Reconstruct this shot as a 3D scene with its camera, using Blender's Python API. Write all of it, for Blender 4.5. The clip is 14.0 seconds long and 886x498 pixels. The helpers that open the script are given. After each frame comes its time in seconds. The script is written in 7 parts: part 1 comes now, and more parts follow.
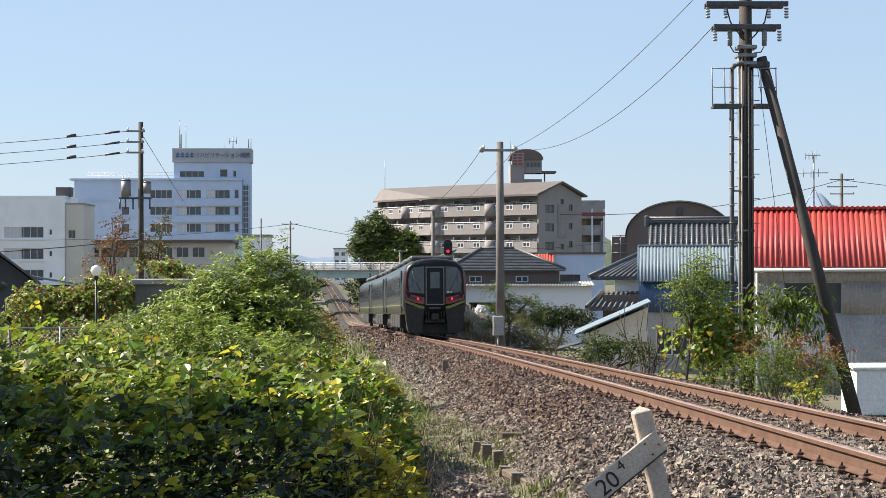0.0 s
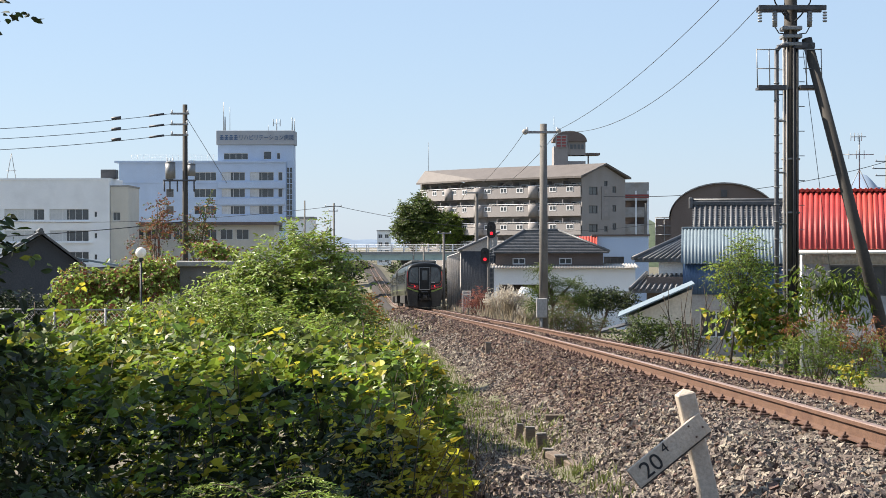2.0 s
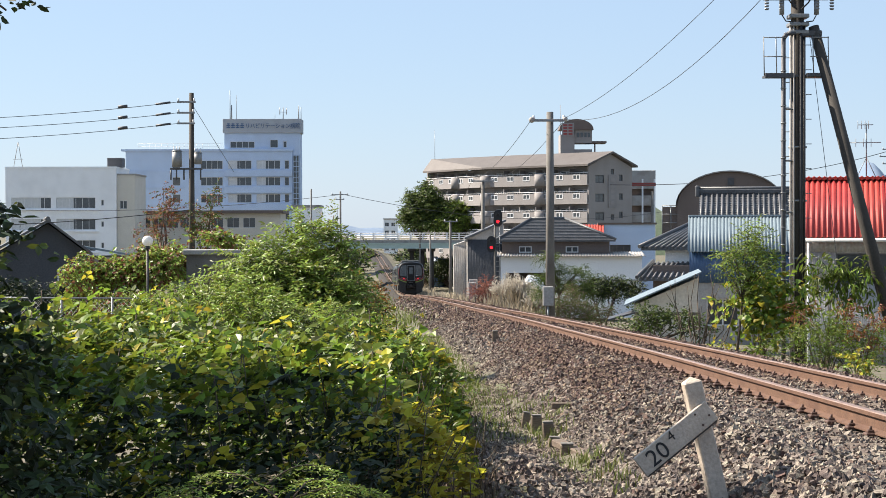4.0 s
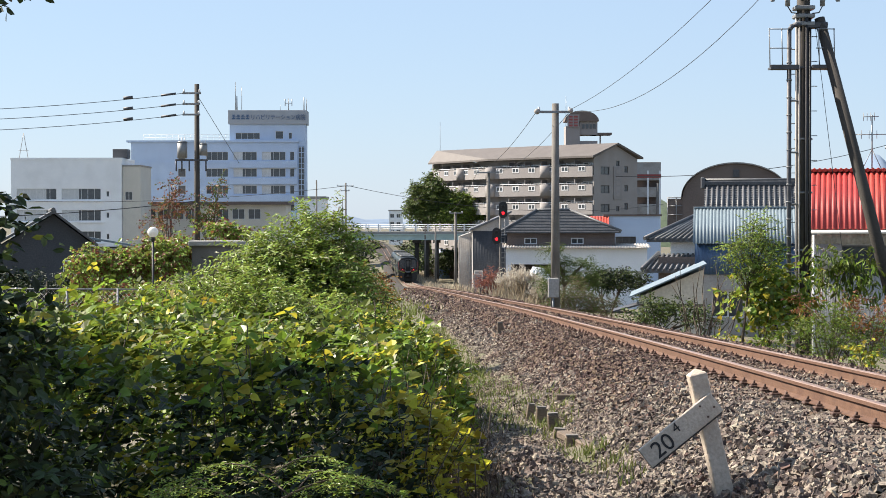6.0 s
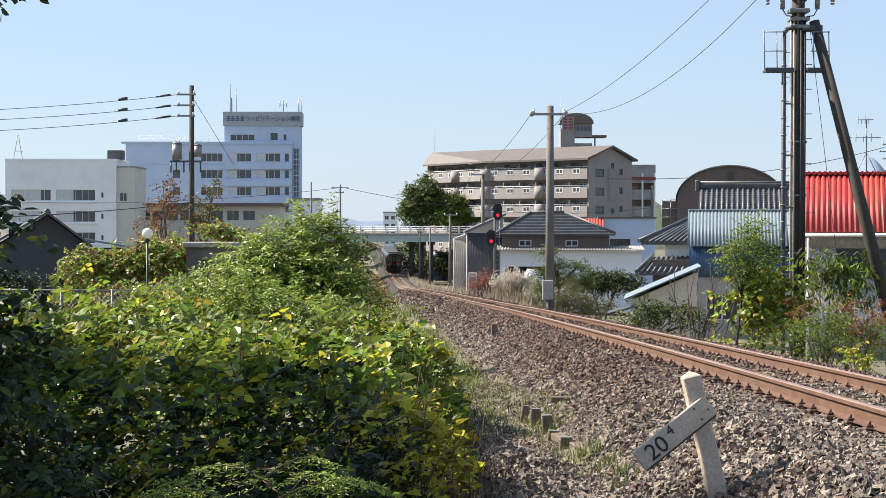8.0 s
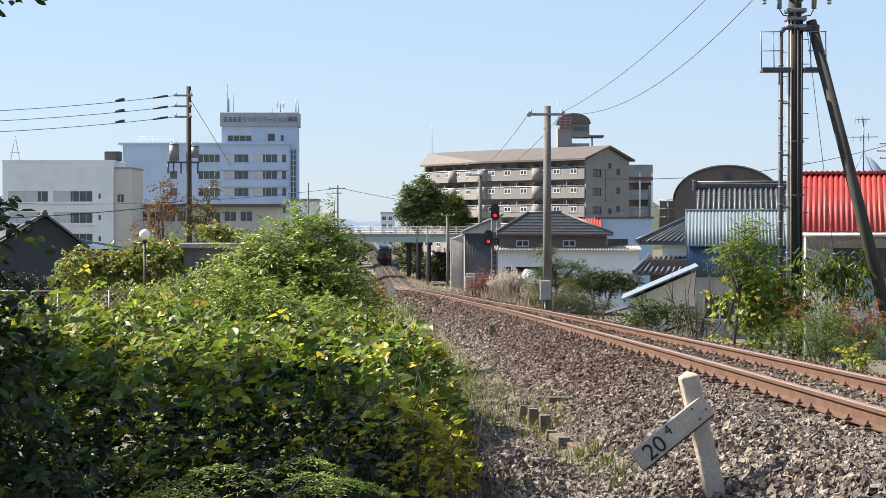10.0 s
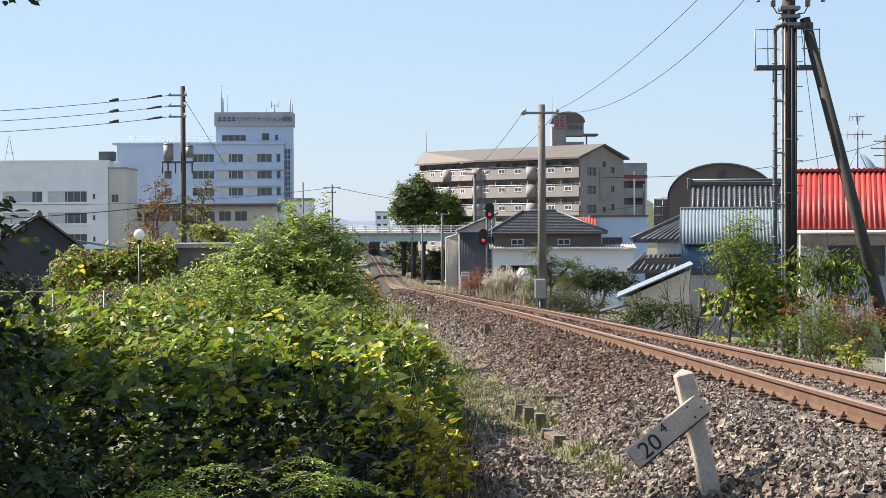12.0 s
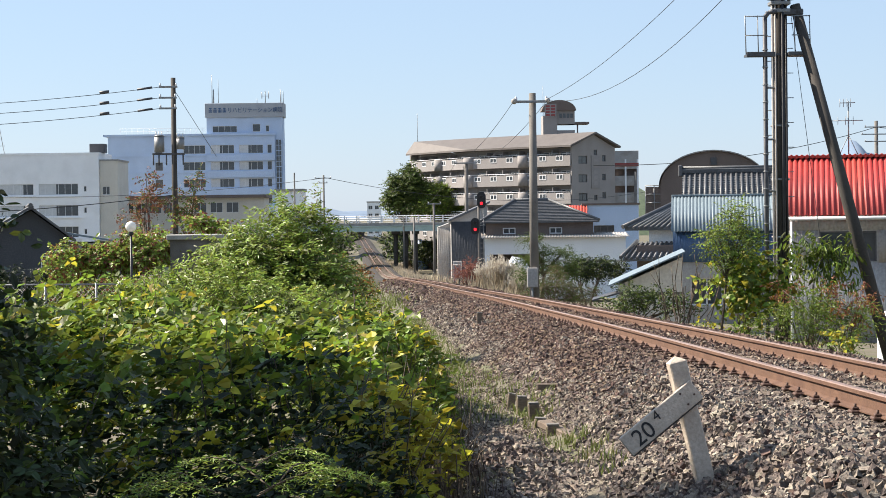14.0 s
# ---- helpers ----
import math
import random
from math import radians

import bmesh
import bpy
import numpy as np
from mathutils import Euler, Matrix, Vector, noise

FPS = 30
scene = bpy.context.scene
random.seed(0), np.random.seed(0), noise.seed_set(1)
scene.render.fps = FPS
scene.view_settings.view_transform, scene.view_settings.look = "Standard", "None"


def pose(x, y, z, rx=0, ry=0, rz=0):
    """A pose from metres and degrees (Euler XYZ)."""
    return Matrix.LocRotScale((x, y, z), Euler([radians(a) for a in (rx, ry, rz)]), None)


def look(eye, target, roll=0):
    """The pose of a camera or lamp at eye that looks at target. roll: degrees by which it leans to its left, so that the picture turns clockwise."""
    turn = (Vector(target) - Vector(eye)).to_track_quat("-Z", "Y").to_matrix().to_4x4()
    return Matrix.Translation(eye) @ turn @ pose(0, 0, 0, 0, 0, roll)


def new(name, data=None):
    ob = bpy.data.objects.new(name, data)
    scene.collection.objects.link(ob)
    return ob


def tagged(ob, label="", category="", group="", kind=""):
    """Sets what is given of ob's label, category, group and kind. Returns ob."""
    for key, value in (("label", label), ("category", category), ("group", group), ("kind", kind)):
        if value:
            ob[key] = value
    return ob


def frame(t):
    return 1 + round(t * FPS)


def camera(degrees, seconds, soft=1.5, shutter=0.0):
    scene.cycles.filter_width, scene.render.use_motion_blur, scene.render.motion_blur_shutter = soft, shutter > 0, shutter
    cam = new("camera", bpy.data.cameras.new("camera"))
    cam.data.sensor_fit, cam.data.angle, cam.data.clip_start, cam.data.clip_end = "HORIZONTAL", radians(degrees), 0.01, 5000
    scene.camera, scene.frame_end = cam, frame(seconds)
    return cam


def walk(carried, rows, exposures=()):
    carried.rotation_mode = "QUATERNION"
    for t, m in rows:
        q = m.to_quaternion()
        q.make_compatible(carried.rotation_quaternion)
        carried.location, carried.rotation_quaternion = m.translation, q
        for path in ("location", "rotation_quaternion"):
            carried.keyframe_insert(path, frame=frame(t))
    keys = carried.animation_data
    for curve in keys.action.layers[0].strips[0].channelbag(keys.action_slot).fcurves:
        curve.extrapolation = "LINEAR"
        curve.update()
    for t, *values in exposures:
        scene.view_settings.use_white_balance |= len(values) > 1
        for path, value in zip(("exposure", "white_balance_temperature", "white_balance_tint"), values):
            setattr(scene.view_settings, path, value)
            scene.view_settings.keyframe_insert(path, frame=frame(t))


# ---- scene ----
cam = camera(26.92, 14.0, soft=0.6)
PATH = [
    (0, pose(0, 0, 1.6, 90.311, 0.104, -1.704)),
    (0.5, pose(0, 0, 1.6, 90.190, 0.196, -1.032)),
    (1, pose(0, 0, 1.6, 90.054, 0.182, -0.692)),
    (1.5, pose(0, 0, 1.6, 89.893, 0.121, -0.494)),
    (2, pose(0, 0, 1.6, 89.760, 0.103, -0.361)),
    (2.5, pose(0, 0, 1.6, 89.641, 0.068, -0.271)),
    (3, pose(0, 0, 1.6, 89.558, 0.070, -0.230)),
    (5.5, pose(0, 0, 1.6, 89.173, 0.122, -0.036)),
    (6, pose(0, 0, 1.6, 89.134, 0.063, 0.002)),
    (6.5, pose(0, 0, 1.6, 89.143, -0.000, 0.000)),
    (7, pose(0, 0, 1.6, 89.185, -0.050, -0.058)),
    (7.5, pose(0, 0, 1.6, 89.214, -0.088, -0.123)),
    (8, pose(0, 0, 1.6, 89.195, -0.079, -0.166)),
    (10.5, pose(0, 0, 1.6, 89.210, 0.094, -0.272)),
    (11, pose(0, 0, 1.6, 89.175, 0.147, -0.302)),
    (11.5, pose(0, 0, 1.6, 89.167, 0.207, -0.335)),
    (12, pose(0, 0, 1.6, 89.175, 0.261, -0.411)),
    (12.5, pose(0, 0, 1.6, 89.117, 0.401, -0.521)),
    (13, pose(0, 0, 1.6, 89.013, 0.508, -0.629)),
    (13.5, pose(0, 0, 1.6, 88.915, 0.644, -0.664)),
    (14, pose(0, 0, 1.6, 88.847, 0.744, -0.667)),
]
walk(cam, PATH, exposures=((0, 1.31, 6350, 11), (2.0, 1.37, 6350, 11), (5.5, 1.4, 6350, 11), (14, 1.4, 6350, 11)))

# ---- world, sun, exposure ----
SUN_AZ, SUN_EL = radians(-69), radians(41)   # azimuth from +y towards +x
world = bpy.data.worlds.new("sky")
scene.world = world
world.use_nodes = True
wn, wl = world.node_tree.nodes, world.node_tree.links
sky = wn.new("ShaderNodeTexSky")
sky.sky_type, sky.sun_disc = "NISHITA", False
sky.sun_elevation, sky.sun_rotation = SUN_EL, SUN_AZ
sky.air_density, sky.dust_density, sky.ozone_density = 1.0, 0.25, 2.5
veil = wn.new("ShaderNodeMix")   # thin autumn haze over the whole sky
veil.data_type = "RGBA"
veil.inputs[0].default_value, veil.inputs[7].default_value = 0.62, (4.35, 5.6, 7.35, 1)
wl.new(sky.outputs[0], veil.inputs[6])
wl.new(veil.outputs[2], wn["Background"].inputs[0])
wn["Background"].inputs[1].default_value = 0.051
sun = new("sun", bpy.data.lights.new("sun", "SUN"))
sun.data.energy, sun.data.angle, sun.data.color = 5.0, radians(0.6), (1.0, 0.89, 0.74)
sun.matrix_basis = look((0, 0, 0), (-math.sin(SUN_AZ) * math.cos(SUN_EL), -math.cos(SUN_AZ) * math.cos(SUN_EL), -math.sin(SUN_EL)))

# ---- materials ----
def material(name, dark, light, scale=6.0, rough=0.8, metal=0.0, bump=0.3, fine=40.0, island=0.0, objrand=0.0,
             stain=None, stain_scale=0.8, stain_amount=0.5, stretch=(1, 1, 1), emit=0.0, through_light=0.0, spec=0.4, coat=0.0):
    """Two scales of noise between two colours, an optional stain colour in large patches, fine relief."""
    m = bpy.data.materials.new(name)
    m.use_nodes = True
    n, l = m.node_tree.nodes, m.node_tree.links
    b = n["Principled BSDF"]
    tc = n.new("ShaderNodeTexCoord")
    mp = n.new("ShaderNodeMapping")
    mp.inputs["Scale"].default_value = stretch
    l.new(tc.outputs["Object"], mp.inputs[0])

    def noise_node(s, detail):
        t = n.new("ShaderNodeTexNoise")
        t.inputs["Scale"].default_value, t.inputs["Detail"].default_value = s, detail
        l.new(mp.outputs[0], t.inputs["Vector"])
        return t

    def ramp(src, lo, hi):
        r = n.new("ShaderNodeMapRange")
        r.inputs[1].default_value, r.inputs[2].default_value = lo, hi
        l.new(src, r.inputs[0])
        return r.outputs[0]

    def mix(fac, a, c):
        x = n.new("ShaderNodeMix")
        x.data_type = "RGBA"
        for i, v in ((0, fac), (6, a), (7, c)):
            if isinstance(v, (tuple, float, int)):
                x.inputs[i].default_value = (*v, 1) if isinstance(v, tuple) else v
            else:
                l.new(v, x.inputs[i])
        return x.outputs[2]

    big, small = noise_node(scale, 5), noise_node(fine, 3)
    col = mix(ramp(big.outputs[0], 0.3, 0.7), dark, light)
    grain = mix(ramp(small.outputs[0], 0.35, 0.65), tuple(v * 0.72 for v in dark), light)
    col = mix(0.45, col, grain)
    if stain:
        st = noise_node(stain_scale, 6)
        f = n.new("ShaderNodeMath")
        f.operation = "MULTIPLY"
        f.inputs[1].default_value = stain_amount
        l.new(ramp(st.outputs[0], 0.48, 0.66), f.inputs[0])
        col = mix(f.outputs[0], col, stain)
    if island or objrand:
        src = n.new("ShaderNodeNewGeometry").outputs["Random Per Island"] if island else n.new("ShaderNodeObjectInfo").outputs["Random"]
        hs = n.new("ShaderNodeHueSaturation")
        r = n.new("ShaderNodeMapRange")
        a = island or objrand
        r.inputs[3].default_value, r.inputs[4].default_value = 1 - a, 1 + a
        l.new(src, r.inputs[0])
        l.new(r.outputs[0], hs.inputs["Value"])
        r2 = n.new("ShaderNodeMapRange")
        r2.inputs[3].default_value, r2.inputs[4].default_value = 0.5 - a * 0.05, 0.5 + a * 0.05
        l.new(src, r2.inputs[0])
        l.new(r2.outputs[0], hs.inputs["Hue"])
        l.new(col, hs.inputs["Color"])
        col = hs.outputs[0]
    l.new(col, b.inputs["Base Color"])
    b.inputs["Roughness"].default_value, b.inputs["Metallic"].default_value = rough, metal
    b.inputs["Specular IOR Level"].default_value = spec
    b.inputs["Coat Weight"].default_value = coat
    if bump:
        bp = n.new("ShaderNodeBump")
        bp.inputs["Strength"].default_value, bp.inputs["Distance"].default_value = bump, 0.02
        l.new(small.outputs[0], bp.inputs["Height"])
        l.new(bp.outputs[0], b.inputs["Normal"])
    if emit:
        b.inputs["Emission Color"].default_value, b.inputs["Emission Strength"].default_value = (*light, 1), emit
    if through_light:
        tr = n.new("ShaderNodeBsdfTranslucent")
        l.new(col, tr.inputs[0])
        ms = n.new("ShaderNodeMixShader")
        ms.inputs[0].default_value = through_light
        l.new(b.outputs[0], ms.inputs[1])
        l.new(tr.outputs[0], ms.inputs[2])
        l.new(ms.outputs[0], n["Material Output"].inputs[0])
    return m


M = {}
def mat(name, *a, **k):
    M[name] = material(name, *a, **k)


mat("soil", (0.0806, 0.0682, 0.0496), (0.167, 0.146, 0.105), scale=1.4, fine=18, rough=0.95, stain=(0.0744, 0.093, 0.0248), stain_scale=0.5, stain_amount=0.7, bump=0.8)
# kept near-black: this paints the shade in the gaps between ballast stones
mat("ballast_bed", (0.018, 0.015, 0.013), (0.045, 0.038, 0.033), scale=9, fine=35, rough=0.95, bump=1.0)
mat("ballast", (0.065, 0.051, 0.043), (0.285, 0.236, 0.2), scale=2.2, fine=60, rough=0.9, island=0.72, stain=(0.10, 0.055, 0.040), stain_scale=0.25, stain_amount=0.6, bump=0.5)
mat("rail_side", (0.078, 0.039, 0.023), (0.145, 0.076, 0.045), scale=5, fine=60, rough=0.75, stain=(0.07, 0.03, 0.018), stain_scale=2, bump=0.3)
mat("rail_head", (0.24, 0.145, 0.10), (0.40, 0.28, 0.22), scale=4, fine=50, rough=0.42, metal=0.5, bump=0.05)
mat("sleeper", (0.084, 0.063, 0.049), (0.189, 0.147, 0.112), scale=3, fine=30, rough=0.9, objrand=0.25, stretch=(1, 8, 8))
mat("fastener", (0.055, 0.03, 0.022), (0.11, 0.06, 0.045), rough=0.7)
mat("concrete", (0.252, 0.245, 0.231), (0.364, 0.357, 0.336), scale=2, fine=50, rough=0.85, stain=(0.14, 0.126, 0.112), stain_scale=1.2)
mat("pole_concrete", (0.115, 0.106, 0.096), (0.20, 0.188, 0.172), scale=1.5, fine=40, rough=0.85, stain=(0.07, 0.062, 0.055), stain_scale=0.9)
mat("pole_dark", (0.032, 0.028, 0.024), (0.072, 0.063, 0.054), scale=1.5, fine=40, rough=0.85)
mat("post_paint", (0.46, 0.385, 0.31), (0.60, 0.51, 0.42), scale=3, fine=45, rough=0.6, stain=(0.30, 0.25, 0.20), stain_scale=4, stain_amount=0.6)
mat("black_paint", (0.012, 0.012, 0.014), (0.03, 0.03, 0.033), rough=0.5)
mat("steel", (0.17, 0.175, 0.18), (0.27, 0.275, 0.28), rough=0.5, metal=0.3)
mat("steel_dark", (0.05, 0.052, 0.056), (0.10, 0.10, 0.11), rough=0.55, metal=0.3)
mat("white_wall", (0.78, 0.80, 0.82), (0.88, 0.89, 0.90), scale=0.5, fine=12, rough=0.8, stain=(0.66, 0.67, 0.68), stain_scale=0.3, bump=0.05)
mat("blue_wall", (0.41, 0.52, 0.70), (0.50, 0.61, 0.78), scale=0.4, fine=10, rough=0.75, stain=(0.38, 0.46, 0.60), stain_scale=0.25, bump=0.05)
mat("sign_grey", (0.33, 0.355, 0.39), (0.40, 0.425, 0.46), scale=0.4, fine=10, rough=0.8, stain=(0.27, 0.285, 0.31), stain_scale=0.3, bump=0.05)
mat("beige_wall", (0.52, 0.49, 0.43), (0.64, 0.61, 0.54), scale=0.4, fine=10, rough=0.85, bump=0.05)
mat("taupe_wall", (0.25, 0.232, 0.222), (0.32, 0.298, 0.285), scale=0.4, fine=14, rough=0.85, stain=(0.238, 0.212, 0.196), stain_scale=0.3, bump=0.1)
mat("balcony_wall", (0.229, 0.213, 0.208), (0.286, 0.268, 0.261), scale=0.4, fine=14, rough=0.85, bump=0.1)
mat("brown_roof", (0.10, 0.088, 0.082), (0.138, 0.122, 0.114), scale=0.6, fine=8, rough=0.7, bump=0.15)
mat("glass", (0.035, 0.042, 0.05), (0.07, 0.08, 0.09), scale=0.4, fine=3, rough=0.08, bump=0, spec=0.6)
mat("curtain", (0.45, 0.47, 0.48), (0.62, 0.63, 0.63), scale=2, fine=9, rough=0.9, bump=0.1)
mat("frame_white", (0.595, 0.603, 0.612), (0.697, 0.697, 0.705), rough=0.5)
mat("red_roof", (0.34, 0.034, 0.028), (0.46, 0.062, 0.045), scale=1.2, fine=20, rough=0.55, stain=(0.27, 0.036, 0.028), stain_scale=0.8, objrand=0.08)
mat("blue_roof", (0.125, 0.17, 0.20), (0.185, 0.235, 0.265), scale=1.5, fine=16, rough=0.55, objrand=0.08)
mat("blue_sheet", (0.045, 0.095, 0.19), (0.07, 0.13, 0.25), scale=1.5, fine=16, rough=0.5)
mat("tile_dark", (0.06, 0.0624, 0.068), (0.128, 0.132, 0.14), scale=2, fine=15, rough=0.5, objrand=0.2)
mat("grey_siding", (0.31, 0.295, 0.28), (0.42, 0.405, 0.385), scale=1.0, fine=12, rough=0.75, stain=(0.22, 0.19, 0.16), stain_scale=0.7, stain_amount=0.5)
mat("brown_clad", (0.11, 0.085, 0.075), (0.17, 0.135, 0.12), scale=0.6, fine=12, rough=0.75)
mat("bridge_green", (0.37, 0.47, 0.44), (0.47, 0.57, 0.535), scale=0.6, fine=8, rough=0.6)
mat("asphalt", (0.045, 0.045, 0.047), (0.075, 0.075, 0.076), scale=1, fine=40, rough=0.95)
mat("train_green", (0.0144, 0.0192, 0.0154), (0.0216, 0.0278, 0.0221), scale=1, fine=12, rough=0.3, coat=0.2, spec=0.3, bump=0.02)
mat("train_black", (0.008, 0.009, 0.010), (0.016, 0.017, 0.019), rough=0.4, coat=0.0, spec=0.2, bump=0)
mat("train_red", (0.202, 0.0106, 0.0096), (0.264, 0.0192, 0.0144), rough=0.3, coat=0.5, bump=0)
mat("train_lime", (0.13, 0.169, 0.0325), (0.179, 0.215, 0.052), rough=0.35, bump=0)
mat("train_roof", (0.056, 0.058, 0.058), (0.088, 0.09, 0.09), rough=0.55)
mat("train_under", (0.021, 0.0198, 0.0192), (0.042, 0.0396, 0.0372), rough=0.8)
mat("lamp_red", (0.9, 0.01, 0.015), (1.0, 0.012, 0.02), emit=1.6, bump=0)
mat("lamp_off", (0.03, 0.03, 0.03), (0.05, 0.05, 0.05), rough=0.2, bump=0)
mat("globe_white", (0.80, 0.79, 0.75), (0.88, 0.87, 0.84), rough=0.3, bump=0, through_light=0.3)
# distance haze on the far mountains is painted in as a blue base colour
mat("hill_haze_tint", (0.125, 0.175, 0.25), (0.155, 0.21, 0.29), scale=0.004, fine=0.03, rough=1, bump=0)
mat("hill_wood", (0.045, 0.065, 0.04), (0.09, 0.12, 0.07), scale=0.05, fine=0.5, rough=1, bump=1)
# dark grey cladding colour; the gable house's shade is painted in with it
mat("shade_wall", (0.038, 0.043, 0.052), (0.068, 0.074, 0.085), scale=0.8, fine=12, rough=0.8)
mat("ballast_rust", (0.05, 0.030, 0.024), (0.175, 0.112, 0.088), scale=2.2, fine=60, rough=0.9, island=0.72, bump=0.5)

# ---- building blocks ----
def thing(name, label, category, at=None, group="", kind=""):
    ob = new(name)
    ob.empty_display_size = 0.3
    if at is not None:
        ob.matrix_basis = at
    return tagged(ob, label, category, group, kind)


def to_mesh(name, bm, material_, smooth=False):
    me = bpy.data.meshes.new(name)
    bm.to_mesh(me)
    bm.free()
    for m in material_ if isinstance(material_, (list, tuple)) else [material_]:
        me.materials.append(m)
    if smooth:
        me.shade_smooth()
    return me


def part(name, bm, material_, parent, label="", at=None, smooth=False):
    """One mesh object under a thing or a part; bm may be a mesh that several parts share."""
    me = bm if isinstance(bm, bpy.types.Mesh) else to_mesh(name, bm, material_, smooth)
    ob = new(name, me)
    ob.parent = parent
    if at is not None:
        ob.matrix_basis = at
    if label:
        ob["label"] = label
    return ob


def box(bm, x0, x1, y0, y1, z0, z1, bevel=0.0, m=None, mi=0):
    mm = Matrix.Translation(((x0 + x1) / 2, (y0 + y1) / 2, (z0 + z1) / 2)) @ Matrix.Diagonal((x1 - x0, y1 - y0, z1 - z0, 1))
    if m is not None:
        mm = m @ mm
    r = bmesh.ops.create_cube(bm, size=1, matrix=mm)
    fs = {f for v in r["verts"] for f in v.link_faces}
    for f in fs:
        f.material_index = mi
    if bevel:
        es = list({e for v in r["verts"] for e in v.link_edges})
        bmesh.ops.bevel(bm, geom=es, offset=bevel, segments=1, affect="EDGES")
    return bm


def rod(bm, p0, p1, r0, r1=None, n=8, mi=0):
    p0, p1 = Vector(p0), Vector(p1)
    d = p1 - p0
    m = Matrix.Translation((p0 + p1) / 2) @ d.to_track_quat("Z", "Y").to_matrix().to_4x4()
    r = bmesh.ops.create_cone(bm, cap_ends=True, segments=n, radius1=r0, radius2=r0 if r1 is None else r1, depth=d.length, matrix=m)
    for f in {f for v in r["verts"] for f in v.link_faces}:
        f.material_index = mi
        f.smooth = len(f.verts) == 4
    return bm


def ball(bm, c, r, n=12, squash=1.0):
    q = bmesh.ops.create_uvsphere(bm, u_segments=n, v_segments=max(6, n * 2 // 3), radius=r, matrix=Matrix.Translation(c) @ Matrix.Diagonal((1, 1, squash, 1)))
    for f in {f for v in q["verts"] for f in v.link_faces}:
        f.smooth = True
    return bm


def slab(bm, ring, push, mi=0):
    """A flat ring of points, thickened by the vector push."""
    a = [bm.verts.new(p) for p in ring]
    b = [bm.verts.new(Vector(p) + Vector(push)) for p in ring]
    fs = [bm.faces.new(a), bm.faces.new(b[::-1])]
    for i in range(len(a)):
        j = (i + 1) % len(a)
        fs.append(bm.faces.new((a[j], a[i], b[i], b[j])))
    for f in fs:
        f.material_index = mi
    bmesh.ops.recalc_face_normals(bm, faces=fs)
    return bm


def wall(bm, w, h, t, holes, x0=0.0, z0=0.0):
    """A wall in the xz plane, front at y 0, back at y t, with openings (x, z, width, height) cut through."""
    xs = sorted({x0, x0 + w, *[a for o in holes for a in (o[0], o[0] + o[2])]})
    zs = sorted({z0, z0 + h, *[a for o in holes for a in (o[1], o[1] + o[3])]})

    def solid(i, j):
        if not (0 <= i < len(xs) - 1 and 0 <= j < len(zs) - 1):
            return False
        cx, cz = (xs[i] + xs[i + 1]) / 2, (zs[j] + zs[j + 1]) / 2
        return not any(o[0] < cx < o[0] + o[2] and o[1] < cz < o[1] + o[3] for o in holes)

    cache = {}
    def v(i, j, k):
        if (i, j, k) not in cache:
            cache[i, j, k] = bm.verts.new((xs[i], t * k, zs[j]))
        return cache[i, j, k]
    for i in range(len(xs) - 1):
        for j in range(len(zs) - 1):
            if not solid(i, j):
                continue
            bm.faces.new((v(i, j, 0), v(i + 1, j, 0), v(i + 1, j + 1, 0), v(i, j + 1, 0)))
            bm.faces.new((v(i, j, 1), v(i, j + 1, 1), v(i + 1, j + 1, 1), v(i + 1, j, 1)))
            for di, dj, a, b in ((-1, 0, (i, j), (i, j + 1)), (1, 0, (i + 1, j + 1), (i + 1, j)), (0, -1, (i + 1, j), (i, j)), (0, 1, (i, j + 1), (i + 1, j + 1))):
                if not solid(i + di, j + dj):
                    bm.faces.new((v(*a, 1), v(*b, 1), v(*b, 0), v(*a, 0)))
    bmesh.ops.recalc_face_normals(bm, faces=bm.faces[:])
    return bm


SHARED = {}
def window_mesh(w, h, bars, rail=0, f=0.07):
    key = ("w", round(w, 3), round(h, 3), bars, rail, f)
    if key not in SHARED:
        bm = bmesh.new()
        box(bm, 0, w, 0, 0.08, 0, f), box(bm, 0, w, 0, 0.08, h - f, h), box(bm, 0, f, 0, 0.08, f, h - f), box(bm, w - f, w, 0, 0.08, f, h - f)
        for i in range(1, bars):
            box(bm, w * i / bars - f / 2, w * i / bars + f / 2, 0.01, 0.075, f, h - f)
        for i in range(1, rail + 1):
            z = h * i / (rail + 1)
            box(bm, f, w - f, 0.012, 0.07, z - f / 2, z + f / 2)
        fr = to_mesh("window_frame", bm, M["frame_white"])
        bm = bmesh.new()
        box(bm, f * 0.8, w - f * 0.8, 0.035, 0.045, f * 0.8, h - f * 0.8)
        SHARED[key] = fr, to_mesh("pane", bm, M["glass"])
    return SHARED[key]


